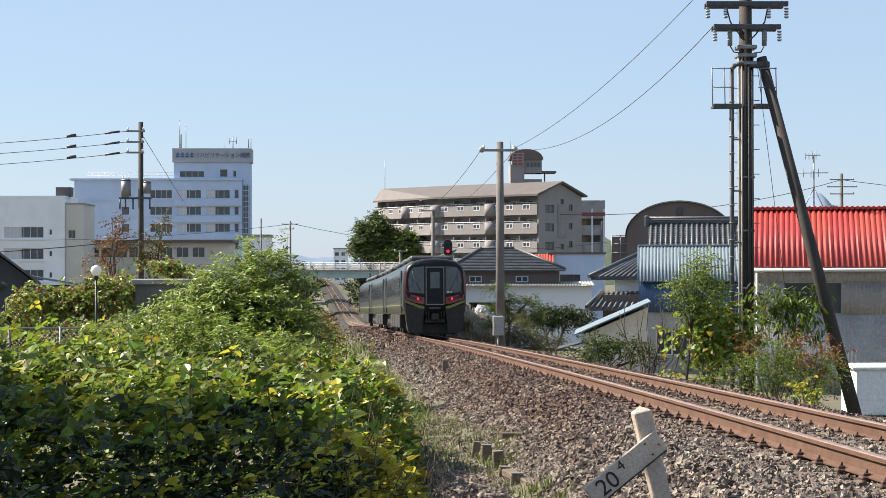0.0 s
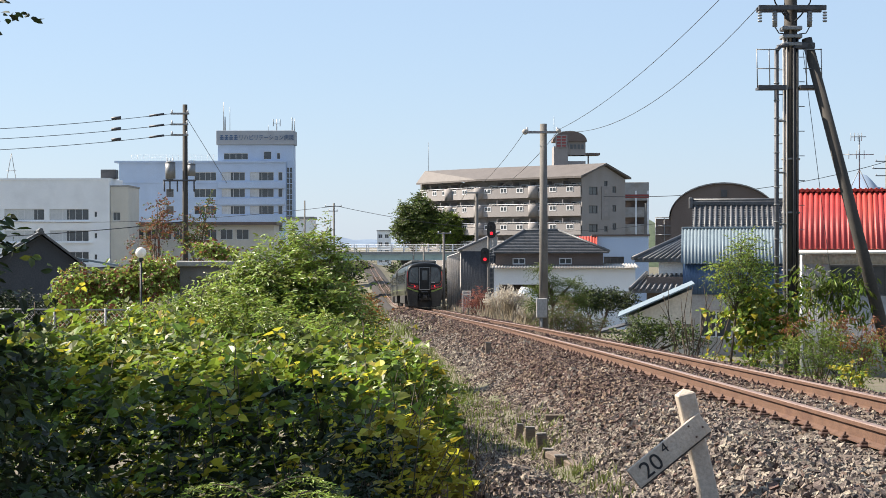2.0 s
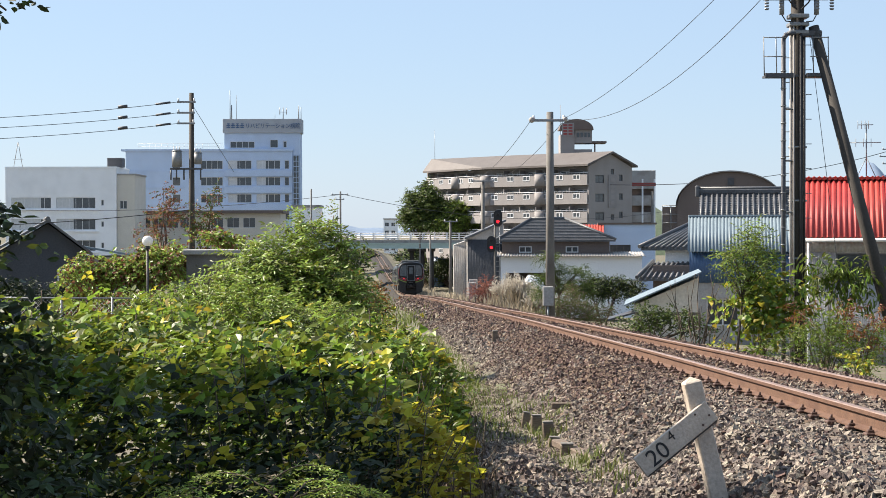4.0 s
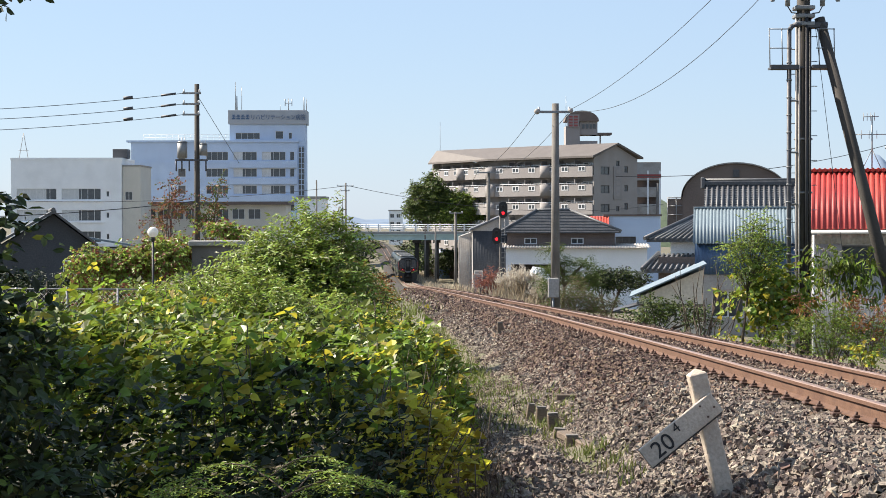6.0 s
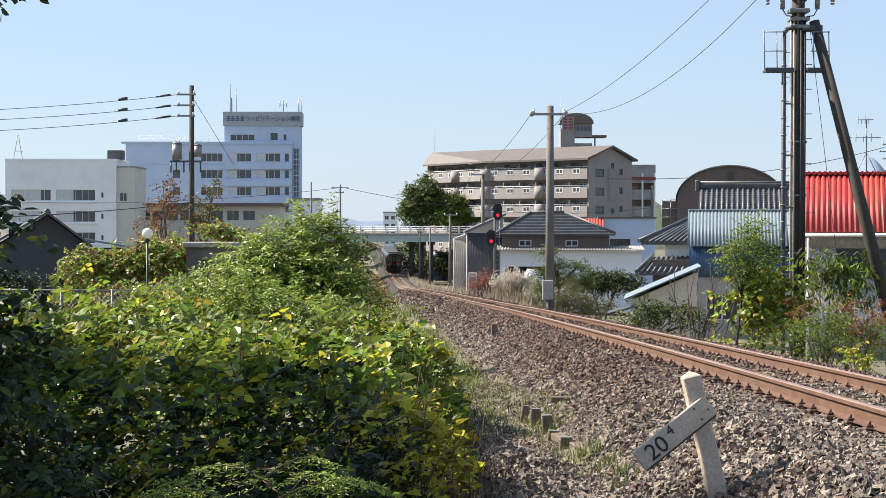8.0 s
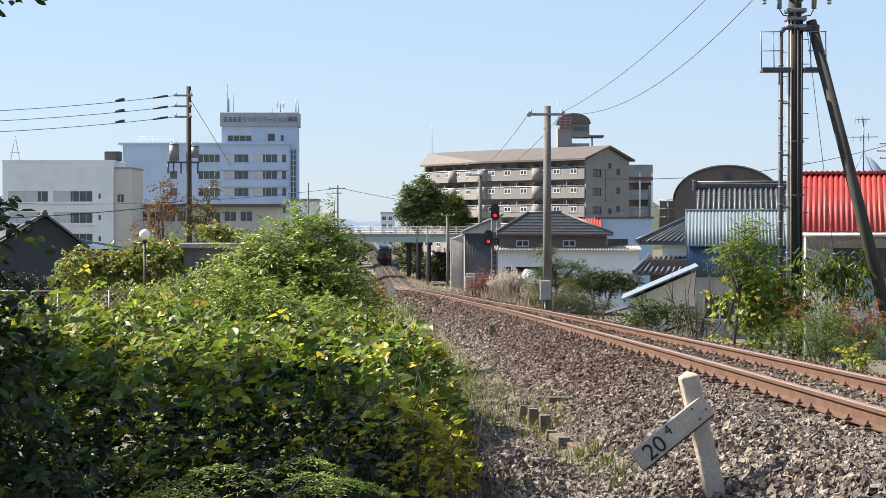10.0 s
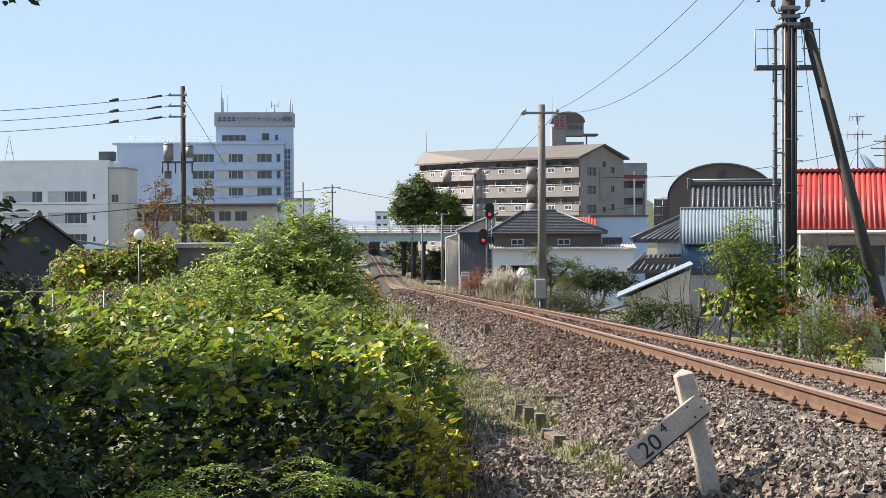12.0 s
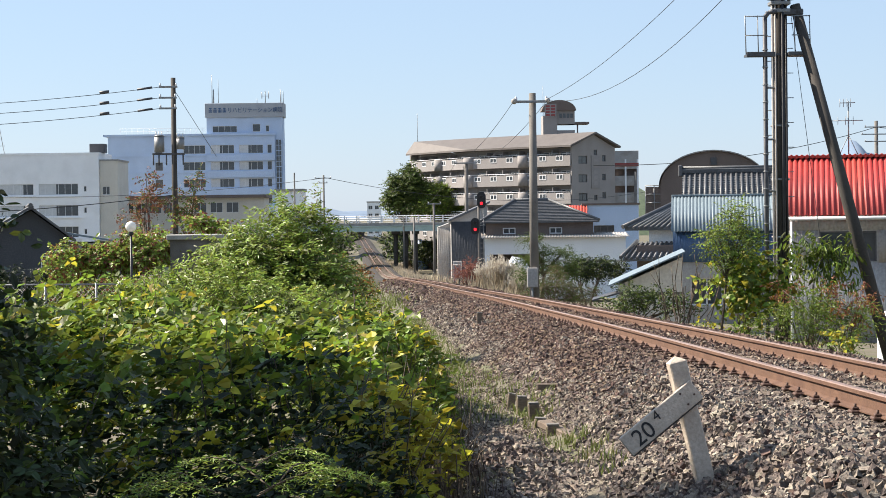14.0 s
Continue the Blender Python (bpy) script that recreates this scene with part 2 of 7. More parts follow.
def window(parent, x, z, w, h, bars=2, y=0.12, rail=0, frame_mat=None, turn=0.0, curtain=0.0, f=0.07):
    fr, pane = window_mesh(w, h, bars, rail, f)
    if frame_mat:
        key = (fr.name, frame_mat)
        if key not in SHARED:
            SHARED[key] = fr.copy()
            SHARED[key].materials[0] = M[frame_mat]
        fr = SHARED[key]
    m = Matrix.Translation((x, y, z)) if not turn else turn @ Matrix.Translation((x, y, z))
    wn_ = part("window", fr, None, parent, at=m)
    part("pane", pane, None, wn_)
    if curtain:
        key = ("c", round(w * curtain, 2), round(h, 2))
        if key not in SHARED:
            bm = bmesh.new()
            box(bm, 0.08, w * curtain - 0.05, 0.02, 0.034, 0.08, h - 0.08)
            SHARED[key] = to_mesh("curtain", bm, M["curtain"])
        part("curtain", SHARED[key], None, wn_)
    return wn_


# ---- the line of the track: distance y, centre x, height of the rail tops ----
LINE = np.array([(-40, 3.80, 1.2), (-10, 3.80, 0.98), (12, 3.78, 0.31), (22, 3.69, 0.0), (40, 3.36, -0.56), (60, 2.80, -1.16), (78, 2.08, -1.70), (110, 0.80, -2.62),
                 (156, -1.50, -3.93), (200, -3.05, -5.35), (240, -4.35, -6.45), (335, -8.4, -6.85), (420, -12.3, -6.3), (500, -16.6, -4.9), (560, -20.6, -4.3), (720, -36.0, -8.6), (1000, -75, -9.4), (1600, -200, -9.4)])


def spline(y, k):
    ys, vs = LINE[:, 0], LINE[:, k]
    y = np.clip(np.asarray(y, float), ys[0], ys[-1])
    d = np.gradient(vs, ys)
    i = np.clip(np.searchsorted(ys, y) - 1, 0, len(ys) - 2)
    h = ys[i + 1] - ys[i]
    t = (y - ys[i]) / h
    return ((2 * t**3 - 3 * t**2 + 1) * vs[i] + (t**3 - 2 * t**2 + t) * h * d[i] + (-2 * t**3 + 3 * t**2) * vs[i + 1] + (t**3 - t**2) * h * d[i + 1])


def track_x(y):
    return spline(y, 1)


def track_z(y):
    return spline(y, 2)


PROFILE = np.array([(-3000, -2.4), (-60, -2.0), (-14, -1.75), (-7.5, -1.35), (-4.6, -0.95), (-3.2, -0.8), (-2.55, -0.76), (-1.45, -0.20), (1.45, -0.20),
                    (2.5, -0.6), (3.6, -1.0), (6.5, -1.5), (30, -2.2), (3000, -2.4)])


def ground_z(x, y):
    u = np.asarray(x, float) - track_x(y)
    return np.interp(u, PROFILE[:, 0], PROFILE[:, 1]) + track_z(y)


def array_mesh(name, verts, faces, material_, smooth=False):
    me = bpy.data.meshes.new(name)
    me.from_pydata(verts, [], faces)
    for m in material_ if isinstance(material_, (list, tuple)) else [material_]:
        me.materials.append(m)
    if smooth:
        me.shade_smooth()
    return me


def grid_faces(r, c):
    i = np.arange(r - 1)[:, None] * c + np.arange(c - 1)[None, :]
    i = i.ravel()
    return np.stack([i, i + 1, i + c + 1, i + c], 1)


def rnd(seed):
    return np.random.default_rng(seed)


def wobble(x, y, s, a):
    """Smooth uneven ground from a few crossing waves."""
    return a * (np.sin(x * 2.1 / s + 0.7 * np.sin(y * 1.3 / s)) * np.cos(y * 1.7 / s + 1.1) + 0.5 * np.sin(x * 4.3 / s + 2) * np.sin(y * 3.9 / s + 0.5)) / 1.5


# ---- ground, ballast, rails ----
def build_ground():
    us = np.concatenate([[-2600, -1200, -600, -300, -150, -90, -60, -40, -28, -20, -14, -11, -9], np.arange(-7.5, 7.6, 0.3), [9, 11, 14, 20, 28, 40, 60, 90, 150, 300, 600, 1200, 2600]])
    ys = np.concatenate([[-400, -100, -40, -20, -10], np.arange(-5, 60, 0.6), np.arange(60, 160, 2), np.arange(160, 720, 12), [800, 1000, 1400, 2000, 3000, 4600]])
    Y, U = np.meshgrid(ys, us, indexing="ij")
    X = U + track_x(Y)
    near = np.clip((60 - np.abs(Y)) / 40, 0, 1) * np.clip((12 - np.abs(U)) / 4, 0, 1)
    Z = np.interp(U, PROFILE[:, 0], PROFILE[:, 1]) + track_z(Y) + wobble(X, Y, 1.2, 0.05) * near * (np.abs(U) > 2.2) - 0.05 * (np.abs(U) < 2.2)
    ob = new("ground", array_mesh("ground", np.stack([X, Y, Z], -1).reshape(-1, 3), grid_faces(*Y.shape), M["soil"], True))
    tagged(ob, "dry grassy soil sloping away from the railway", "ground", kind="structure")
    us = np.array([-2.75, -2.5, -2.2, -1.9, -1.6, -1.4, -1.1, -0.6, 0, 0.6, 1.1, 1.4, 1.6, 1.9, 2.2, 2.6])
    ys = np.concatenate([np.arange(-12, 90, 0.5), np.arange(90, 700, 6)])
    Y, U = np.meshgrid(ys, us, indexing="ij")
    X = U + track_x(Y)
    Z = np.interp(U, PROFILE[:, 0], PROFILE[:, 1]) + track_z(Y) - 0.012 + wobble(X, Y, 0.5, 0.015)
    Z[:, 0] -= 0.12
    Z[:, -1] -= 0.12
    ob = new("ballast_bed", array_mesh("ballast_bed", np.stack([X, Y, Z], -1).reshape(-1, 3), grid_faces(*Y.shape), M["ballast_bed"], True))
    tagged(ob, "crushed stone bed under the track, near-black to paint shade between stones", "ballast", kind="structure")


STONE_V = np.array([(-.5, -.4, -.25), (.5, -.45, -.3), (.55, .4, -.25), (-.45, .5, -.3), (-.35, -.3, .3), (.4, -.25, .35), (.3, .35, .28), (-.4, .3, .38)])
STONE_F = np.array([(0, 3, 2, 1), (4, 5, 6, 7), (0, 1, 5, 4), (1, 2, 6, 5), (2, 3, 7, 6), (3, 0, 4, 7)])


def stones(name, label, x, y, z, size, seed, material_):
    g = rnd(seed)
    n = len(x)
    v = STONE_V[None] + g.normal(0, 0.12, (n, 8, 3))
    v = v * (size[:, None] * g.uniform(0.65, 1.35, (n, 3)))[:, None, :]
    a = g.normal(size=(n, 4))
    a /= np.linalg.norm(a, axis=1)[:, None]
    w, i, j, k = a.T
    R = np.stack([1 - 2 * (j * j + k * k), 2 * (i * j - k * w), 2 * (i * k + j * w), 2 * (i * j + k * w), 1 - 2 * (i * i + k * k), 2 * (j * k - i * w),
                  2 * (i * k - j * w), 2 * (j * k + i * w), 1 - 2 * (i * i + j * j)], 1).reshape(n, 3, 3)
    v = np.einsum("nij,nkj->nki", R, v) + np.stack([x, y, z], 1)[:, None, :]
    f = STONE_F[None] + (np.arange(n) * 8)[:, None, None]
    ob = new(name, array_mesh(name, v.reshape(-1, 3), f.reshape(-1, 4), material_))
    return tagged(ob, label, "gravel", kind="stuff")


def build_ballast():
    g = rnd(3)
    xs, ys, ss = [], [], []
    for y0, y1, u0, u1, dens, size in ((-6, 10, -2.75, 2.3, 170, 0.055), (10, 24, -2.75, 2.3, 800, 0.043), (24, 42, -2.75, 2.3, 430, 0.052), (42, 80, -2.7, 2.3, 170, 0.07), (80, 160, -2.6, 2.2, 30, 0.12)):
        n = int((y1 - y0) * (u1 - u0) * dens)
        y, u = g.uniform(y0, y1, n), g.uniform(u0, u1, n)
        xs.append(u + track_x(y)), ys.append(y), ss.append(size * g.uniform(0.6, 1.25, n))
    x, y, s = np.concatenate(xs), np.concatenate(ys), np.concatenate(ss)
    z = ground_z(x, y) + g.uniform(-0.2, 0.3, len(x)) * s
    u = x - track_x(y)
    rusty = g.random(len(x)) < np.clip((y - 15) / 10, 0.1, 0.9) * np.clip((2.35 - np.abs(u)) / 0.7, 0.12, 1)
    stones("ballast_stones", "loose angular grey ballast stones on the shoulder", x[~rusty], y[~rusty], z[~rusty], s[~rusty], 5, M["ballast"])
    stones("rusty_ballast", "rust-brown ballast stones near the rails", x[rusty], y[rusty], z[rusty], s[rusty], 6, M["ballast_rust"])


RAIL = [(-.0635, -.153), (.0635, -.153), (.0635, -.143), (.012, -.122), (.0085, -.05), (.0325, -.037), (.0325, -.008), (.024, 0), (-.024, 0), (-.0325, -.008), (-.0325, -.037), (-.0085, -.05), (-.012, -.122), (-.0635, -.143)]


def build_track():
    tr = thing("railway_track", "single rusty narrow-gauge track on stone ballast", "railway track", kind="structure")
    ys = np.concatenate([np.arange(-12, 120, 1.0), np.arange(120, 1001, 5.0)])
    prof = np.array(RAIL)
    n, k = len(ys), len(prof)
    for side, lift in ((-1, 0.0), (1, -0.03)):
        dx = np.gradient(track_x(ys), ys)
        nn = np.sqrt(1 + dx * dx)
        cx, cy = track_x(ys) + side * 0.566 / nn, ys - side * 0.566 * dx / nn
        P = np.zeros((n, k, 3))
        P[:, :, 0] = cx[:, None] + prof[None, :, 0]
        P[:, :, 1] = cy[:, None]
        P[:, :, 2] = (track_z(ys) + lift)[:, None] + prof[None, :, 1]
        i = (np.arange(n - 1)[:, None] * k + np.arange(k)[None]).ravel()
        j = (np.arange(n - 1)[:, None] * k + (np.arange(k)[None] + 1) % k).ravel()
        me = array_mesh("rail", P.reshape(-1, 3), np.stack([i, j, j + k, i + k], 1), [M["rail_side"], M["rail_head"]])
        me.polygons.foreach_set("material_index", np.tile([1 if q in (6, 7, 8) else 0 for q in range(k)], n - 1).astype(np.int32))
        part("rail", me, None, tr, "rusty steel rail with a worn bright head")
    # sleepers with their rail fastenings
    bm = bmesh.new()
    box(bm, -1.05, 1.05, -0.11, 0.11, -0.30, -0.165, 0.012)
    sl = to_mesh("sleeper", bm, M["sleeper"])
    bm = bmesh.new()
    box(bm, -0.045, 0.045, -0.05, 0.05, -0.165, -0.14, 0.008), box(bm, -0.025, 0.025, -0.02, 0.02, -0.14, -0.12, 0.005), rod(bm, (0, 0, -0.14), (0, 0, -0.095), 0.011, n=6)
    fa = to_mesh("fastener", bm, M["fastener"])
    g = rnd(8)
    y = -4.0
    while y < 92:
        x, z = float(track_x(y)), float(track_z(y))
        h = math.atan2(float(track_x(y + 1) - track_x(y - 1)), 2)
        s = part("sleeper", sl, None, tr, at=Matrix.Translation((x + g.uniform(-.03, .03), y, z - 0.012)) @ Matrix.Rotation(-h + g.uniform(-.015, .015), 4, "Z"))
        for a in (-0.66, -0.47, 0.47, 0.66):
            part("fastener", fa, None, s, at=Matrix.Translation((a, g.uniform(-.02, .02), 0.012 if a < 0 else -0.016)))
        y += 0.62
    bm = bmesh.new()
    while y < 420:
        box(bm, -1.05, 1.05, -0.11, 0.11, -0.30, -0.16, m=Matrix.Translation((float(track_x(y)), y, float(track_z(y)))))
        y += 0.62
    tagged(part("sleepers", bm, M["sleeper"], tr), kind="stuff")


build_ground()
build_ballast()
build_track()

# ---- train ----
def half_ring(sx, top, y, n=7):
    """The outline of the car body in one plane across it."""
    side = [(1.28, 0.98), (1.385, 1.35), (1.39, 2.2), (1.35, 2.75), (1.22, 3.08), (0.95, 3.28), (0.45, 3.385), (0.0, 3.41)]
    r = [(x * sx, 0.98 + (z - 0.98) * top) for x, z in side]
    return [(-x, y, z) for x, z in r] + [(x, y, z) for x, z in r[-2::-1]]


def loft(bm, rings, mi=0, caps=True):
    vs = [[bm.verts.new(p) for p in r] for r in rings]
    fs = []
    for a, b in zip(vs, vs[1:]):
        for i in range(len(a) - 1):
            fs.append(bm.faces.new((a[i], a[i + 1], b[i + 1], b[i])))
        fs.append(bm.faces.new((a[-1], a[0], b[0], b[-1])))
    if caps:
        fs += [bm.faces.new(vs[0]), bm.faces.new(vs[-1][::-1])]
    bmesh.ops.recalc_face_normals(bm, faces=fs)
    for f in fs:
        f.material_index = mi
        f.smooth = True
    return bm


def train_car(cab):
    c = thing("train_car", "dark green diesel express car with red and lime end" if cab else "dark green diesel express middle car", "train", group="cars of the train")
    L = 20.8
    bm = bmesh.new()
    loft(bm, [half_ring(0.90, 0.955, 0.0), half_ring(0.955, 0.98, 0.10), half_ring(0.985, 0.995, 0.35), half_ring(1, 1, 0.9), half_ring(1, 1, L - 0.1), half_ring(0.97, 0.98, L)])
    for f in bm.faces:
        if cab and f.calc_center_median().y < 0.5:
            f.material_index = 1
    part("body", bm, [M["train_green"], M["train_black"]], c, "glossy dark green body shell")
    for y0, y1 in ((2.2, 6.2), (7.5, 11.5), (13.5, 17.5)):
        part("roof_unit", box(bmesh.new(), -0.95, 0.95, y0, y1, 3.33, 3.58, 0.08), M["train_roof"], c, "grey roof air-conditioning box")
    for s in (-1, 1):
        for y in (1.1, L - 2.2):
            bm = bmesh.new()
            box(bm, s * 1.37, s * 1.402, y, y + 0.95, 1.05, 2.9, 0.01)
            d = part("door", bm, M["train_black"], c, "dark plug door")
            bm = bmesh.new()
            box(bm, s * 1.395, s * 1.408, y + 0.25, y + 0.7, 1.9, 2.7)
            part("pane", bm, M["glass"], d)
        bm = bmesh.new()
        box(bm, s * 1.375, s * 1.398, 2.6, L - 2.8, 1.78, 2.62, 0.01)
        w = part("window_band", bm, M["train_black"], c, "continuous dark window band")
        for k in range(9):
            y = 2.75 + k * 1.7
            bm = bmesh.new()
            box(bm, s * 1.39, s * 1.404, y, y + 1.5, 1.86, 2.55)
            part("pane", bm, M["glass"], w)
        bm = bmesh.new()
        box(bm, s * 1.372, s * 1.396, 0.6, L - 0.6, 1.37, 1.41)
        part("stripe", bm, M["train_lime"], c, "thin lime stripe")
        for y0, y1 in ((5.0, 7.4), (7.7, 10.2), (10.6, 12.4), (12.8, 15.2)):
            part("underfloor_box", box(bmesh.new(), s * 1.02, s * 1.30, y0, y1, 0.36, 0.97, 0.03), M["train_under"], c, "grimy underfloor equipment box")
    part("underframe", box(bmesh.new(), -1.0, 1.0, 0.9, L - 0.6, 0.45, 0.97, 0.03), M["train_under"], c)
    for y in (3.1, L - 3.1):
        bm = bmesh.new()
        for s in (-1, 1):
            box(bm, s * 0.80, s * 0.98, y - 1.5, y + 1.5, 0.42, 0.66, 0.04)
            for q in (-1.05, 1.05):
                box(bm, s * 0.80, s * 1.04, y + q - 0.2, y + q + 0.2, 0.3, 0.62, 0.05)
        box(bm, -0.8, 0.8, y - 0.4, y + 0.4, 0.38, 0.44)
        bo = part("bogie", bm, M["train_under"], c)
        for q in (-1.05, 1.05):
            bm = bmesh.new()
            for s in (-0.56, 0.56):
                rod(bm, (s - 0.065, 0, 0), (s + 0.065, 0, 0), 0.41, n=18), rod(bm, (s - 0.09 * (1 if s > 0 else -1), 0, 0), (s - 0.06 * (1 if s > 0 else -1), 0, 0), 0.44, n=18)
            rod(bm, (-0.6, 0, 0), (0.6, 0, 0), 0.08)
            part("wheelset", bm, M["steel_dark"], bo, at=Matrix.Translation((0, y + q, 0.41)))
    if not cab:
        bm = bmesh.new()
        box(bm, -0.5, 0.5, -0.25, 0.0, 1.0, 3.0, 0.03)
        part("gangway", bm, M["train_black"], c, "black rubber gangway bellows")
        return c
    bm = bmesh.new()   # black mask over the whole end
    slab(bm, [(-1.17, -0.02, 1.45), (1.17, -0.02, 1.45), (1.23, -0.02, 2.2), (1.18, -0.02, 2.75), (1.02, -0.02, 3.05), (0.6, -0.02, 3.17), (-0.6, -0.02, 3.17), (-1.02, -0.02, 3.05), (-1.18, -0.02, 2.75), (-1.23, -0.02, 2.2)], (0, 0.03, 0))
    part("end_mask", bm, M["train_black"], c, "gloss black end panel")
    for s in (-1, 1):
        bm = bmesh.new()
        slab(bm, [(s * 0.46, -0.045, 1.86), (s * 1.12, -0.045, 1.94), (s * 1.15, -0.045, 2.45), (s * 1.09, -0.045, 2.80), (s * 0.95, -0.045, 3.00), (s * 0.46, -0.045, 3.05)], (0, 0.03, 0))
        g = part("windscreen", bm, M["glass"], c, "dark tinted windscreen")
        bm = bmesh.new()
        rod(bm, (s * 0.62, -0.07, 2.0), (s * 0.95, -0.07, 2.65), 0.014), rod(bm, (s * 0.95, -0.07, 2.35), (s * 0.96, -0.07, 2.85), 0.012)
        part("wiper", bm, M["steel_dark"], g)
        bm = bmesh.new()
        slab(bm, [(s * 0.46, -0.05, 1.42), (s * 0.62, -0.05, 1.42), (s * 1.24, -0.03, 1.62), (s * 1.30, 0.03, 2.05), (s * 1.29, 0.06, 2.62), (s * 1.22, 0.02, 2.80), (s * 1.19, -0.02, 2.05), (s * 1.08, -0.05, 1.84), (s * 0.46, -0.05, 1.70)], (0, 0.05, 0))
        part("red_flank", bm, M["train_red"], c, "red flank band sweeping up beside the windscreen")
        bm = bmesh.new()
        slab(bm, [(s * 1.29, -0.055, 1.60), (s * 1.29, -0.055, 1.50), (s * 0.64, -0.055, 1.24), (s * 0.46, -0.055, 1.22), (s * 0.46, -0.055, 1.33), (s * 0.66, -0.055, 1.37)], (0, 0.05, 0))
        part("lime_flash", bm, M["train_lime"], c, "lime green flash under the red")
        bm = bmesh.new()
        slab(bm, [(s * 0.54, -0.07, 1.56), (s * 1.08, -0.07, 1.66), (s * 1.10, -0.07, 1.78), (s * 0.54, -0.07, 1.68)], (0, 0.04, 0))
        hl = part("headlight", bm, M["lamp_off"], c, "unlit lamp cluster")
        bm = bmesh.new()
        slab(bm, [(s * 0.68, -0.085, 1.61), (s * 0.78, -0.085, 1.63), (s * 0.73, -0.085, 1.72)], (0, 0.014, 0))
        part("tail_light", bm, M["lamp_red"], hl, "small lit red tail light")
    bm = bmesh.new()
    box(bm, -0.40, 0.40, -0.09, -0.03, 1.38, 1.43), box(bm, -0.40, 0.40, -0.09, -0.03, 2.99, 3.03), box(bm, -0.40, -0.365, -0.09, -0.03, 1.43, 2.99), box(bm, 0.365, 0.40, -0.09, -0.03, 1.43, 2.99)
    fr = part("door_frame", bm, M["steel"], c, "bright metal frame of the end door")
    bm = bmesh.new()
    box(bm, -0.365, 0.365, -0.06, -0.03, 1.43, 2.99)
    part("end_door", bm, M["train_black"], fr)
    bm = bmesh.new()
    box(bm, -0.2, 0.2, -0.068, -0.058, 2.1, 2.8)
    part("pane", bm, M["glass"], fr)
    bm = bmesh.new()
    for s in (-0.09, -0.03, 0.03, 0.09):
        box(bm, 0.62 + s - 0.02, 0.62 + s + 0.02, -0.062, -0.05, 1.91, 1.97)
    part("number_marks", bm, M["frame_white"], c, "small pale marks")
    bm = bmesh.new()
    for s in (-1, 1):
        slab(bm, [(s * 0.46, -0.03, 1.2), (s * 1.26, -0.03, 1.42), (s * 1.24, 0.0, 0.7), (s * 1.14, 0.0, 0.2), (s * 0.56, 0.0, 0.16)], (0, 0.5, 0))
    box(bm, -0.9, 0.9, 0.25, 0.5, 0.12, 0.6, 0.04)
    part("snow_skirt", bm, M["train_under"], c, "dark grey end skirt")
    bm = bmesh.new()
    box(bm, -0.16, 0.16, -0.35, 0.4, 0.72, 1.02, 0.05), box(bm, -0.42, 0.42, -0.12, 0.3, 0.62, 0.78, 0.03)
    for s in (-0.4, -0.28, 0.28, 0.4):
        rod(bm, (s, -0.05, 1.1), (s * 0.9, -0.15, 0.75), 0.025)
    part("coupler", bm, M["train_under"], c, "grimy automatic coupler with hoses")
    bm = bmesh.new()
    box(bm, -0.25, 0.25, -0.055, -0.01, 1.2, 1.3, 0.02)
    part("step", bm, M["steel_dark"], c)
    return c


CARS = [train_car(True), train_car(False), train_car(False)]


def car_rows(i):
    rows = []
    for k in range(0, 29):
        t = k * 0.5
        s = 79.5 + 27.5 * t + 0.2 * t * t + 21.3 * i
        a, b = s + 3.1, s + 17.7
        pa, pb = Vector((float(track_x(a)), a, float(track_z(a)))), Vector((float(track_x(b)), b, float(track_z(b))))
        d = pb - pa
        rz, rx = math.degrees(math.atan2(-d.x, d.y)), math.degrees(math.asin(d.z / d.length))
        p = pa - d.normalized() * 3.1
        rows.append((t, pose(p.x, p.y, p.z - 0.01, rx, 0, rz)))
    return rows


# ---- buildings ----
def corrugated(bm, p0, along, up, pitch=0.18, amp=0.03, thick=0.015):
    """A corrugated sheet from the corner p0."""
    p0, along, up = Vector(p0), Vector(along), Vector(up)
    nrm = along.cross(up).normalized()
    n = max(2, int(along.length / pitch * 4))
    a, b = [], []
    for i in range(n + 1):
        o = p0 + along * (i / n) + nrm * amp * math.sin(i * math.pi / 2 + 0.8)
        a.append((bm.verts.new(o), bm.verts.new(o + up)))
        b.append((bm.verts.new(o - nrm * thick), bm.verts.new(o + up - nrm * thick)))
    for q, flip in ((a, 0), (b, 1)):
        for (v0, v1), (w0, w1) in zip(q, q[1:]):
            bm.faces.new((v0, w0, w1, v1) if not flip else (v0, v1, w1, w0)).smooth = True
    for (v0, v1), (w0, w1) in zip(zip(a, a[1:]), zip(b, b[1:])):
        bm.faces.new((v0[0], w0[0], w1[0], v1[0]))
        bm.faces.new((v1[1], w1[1], w0[1], v0[1]))
    return bm


def house_box(parent, w, d, h, mat_, holes=(), name="wall", t=0.25, z0=0.0, x0=0.0, y0=0.0):
    """Four walls as one part each; openings in the front one."""
    bm = bmesh.new()
    wall(bm, w, h, t, list(holes), x0, z0)
    part(name, bm, mat_, parent, at=Matrix.Translation((0, y0, 0)))
    bm = bmesh.new()
    box(bm, x0, x0 + t, y0 + t, y0 + d, z0, z0 + h)
    part(name, bm, mat_, parent)
    bm = bmesh.new()
    box(bm, x0 + w - t, x0 + w, y0 + t, y0 + d, z0, z0 + h)
    part(name, bm, mat_, parent)
    bm = bmesh.new()
    box(bm, x0 + t, x0 + w - t, y0 + d - t, y0 + d, z0, z0 + h)
    part(name, bm, mat_, parent)


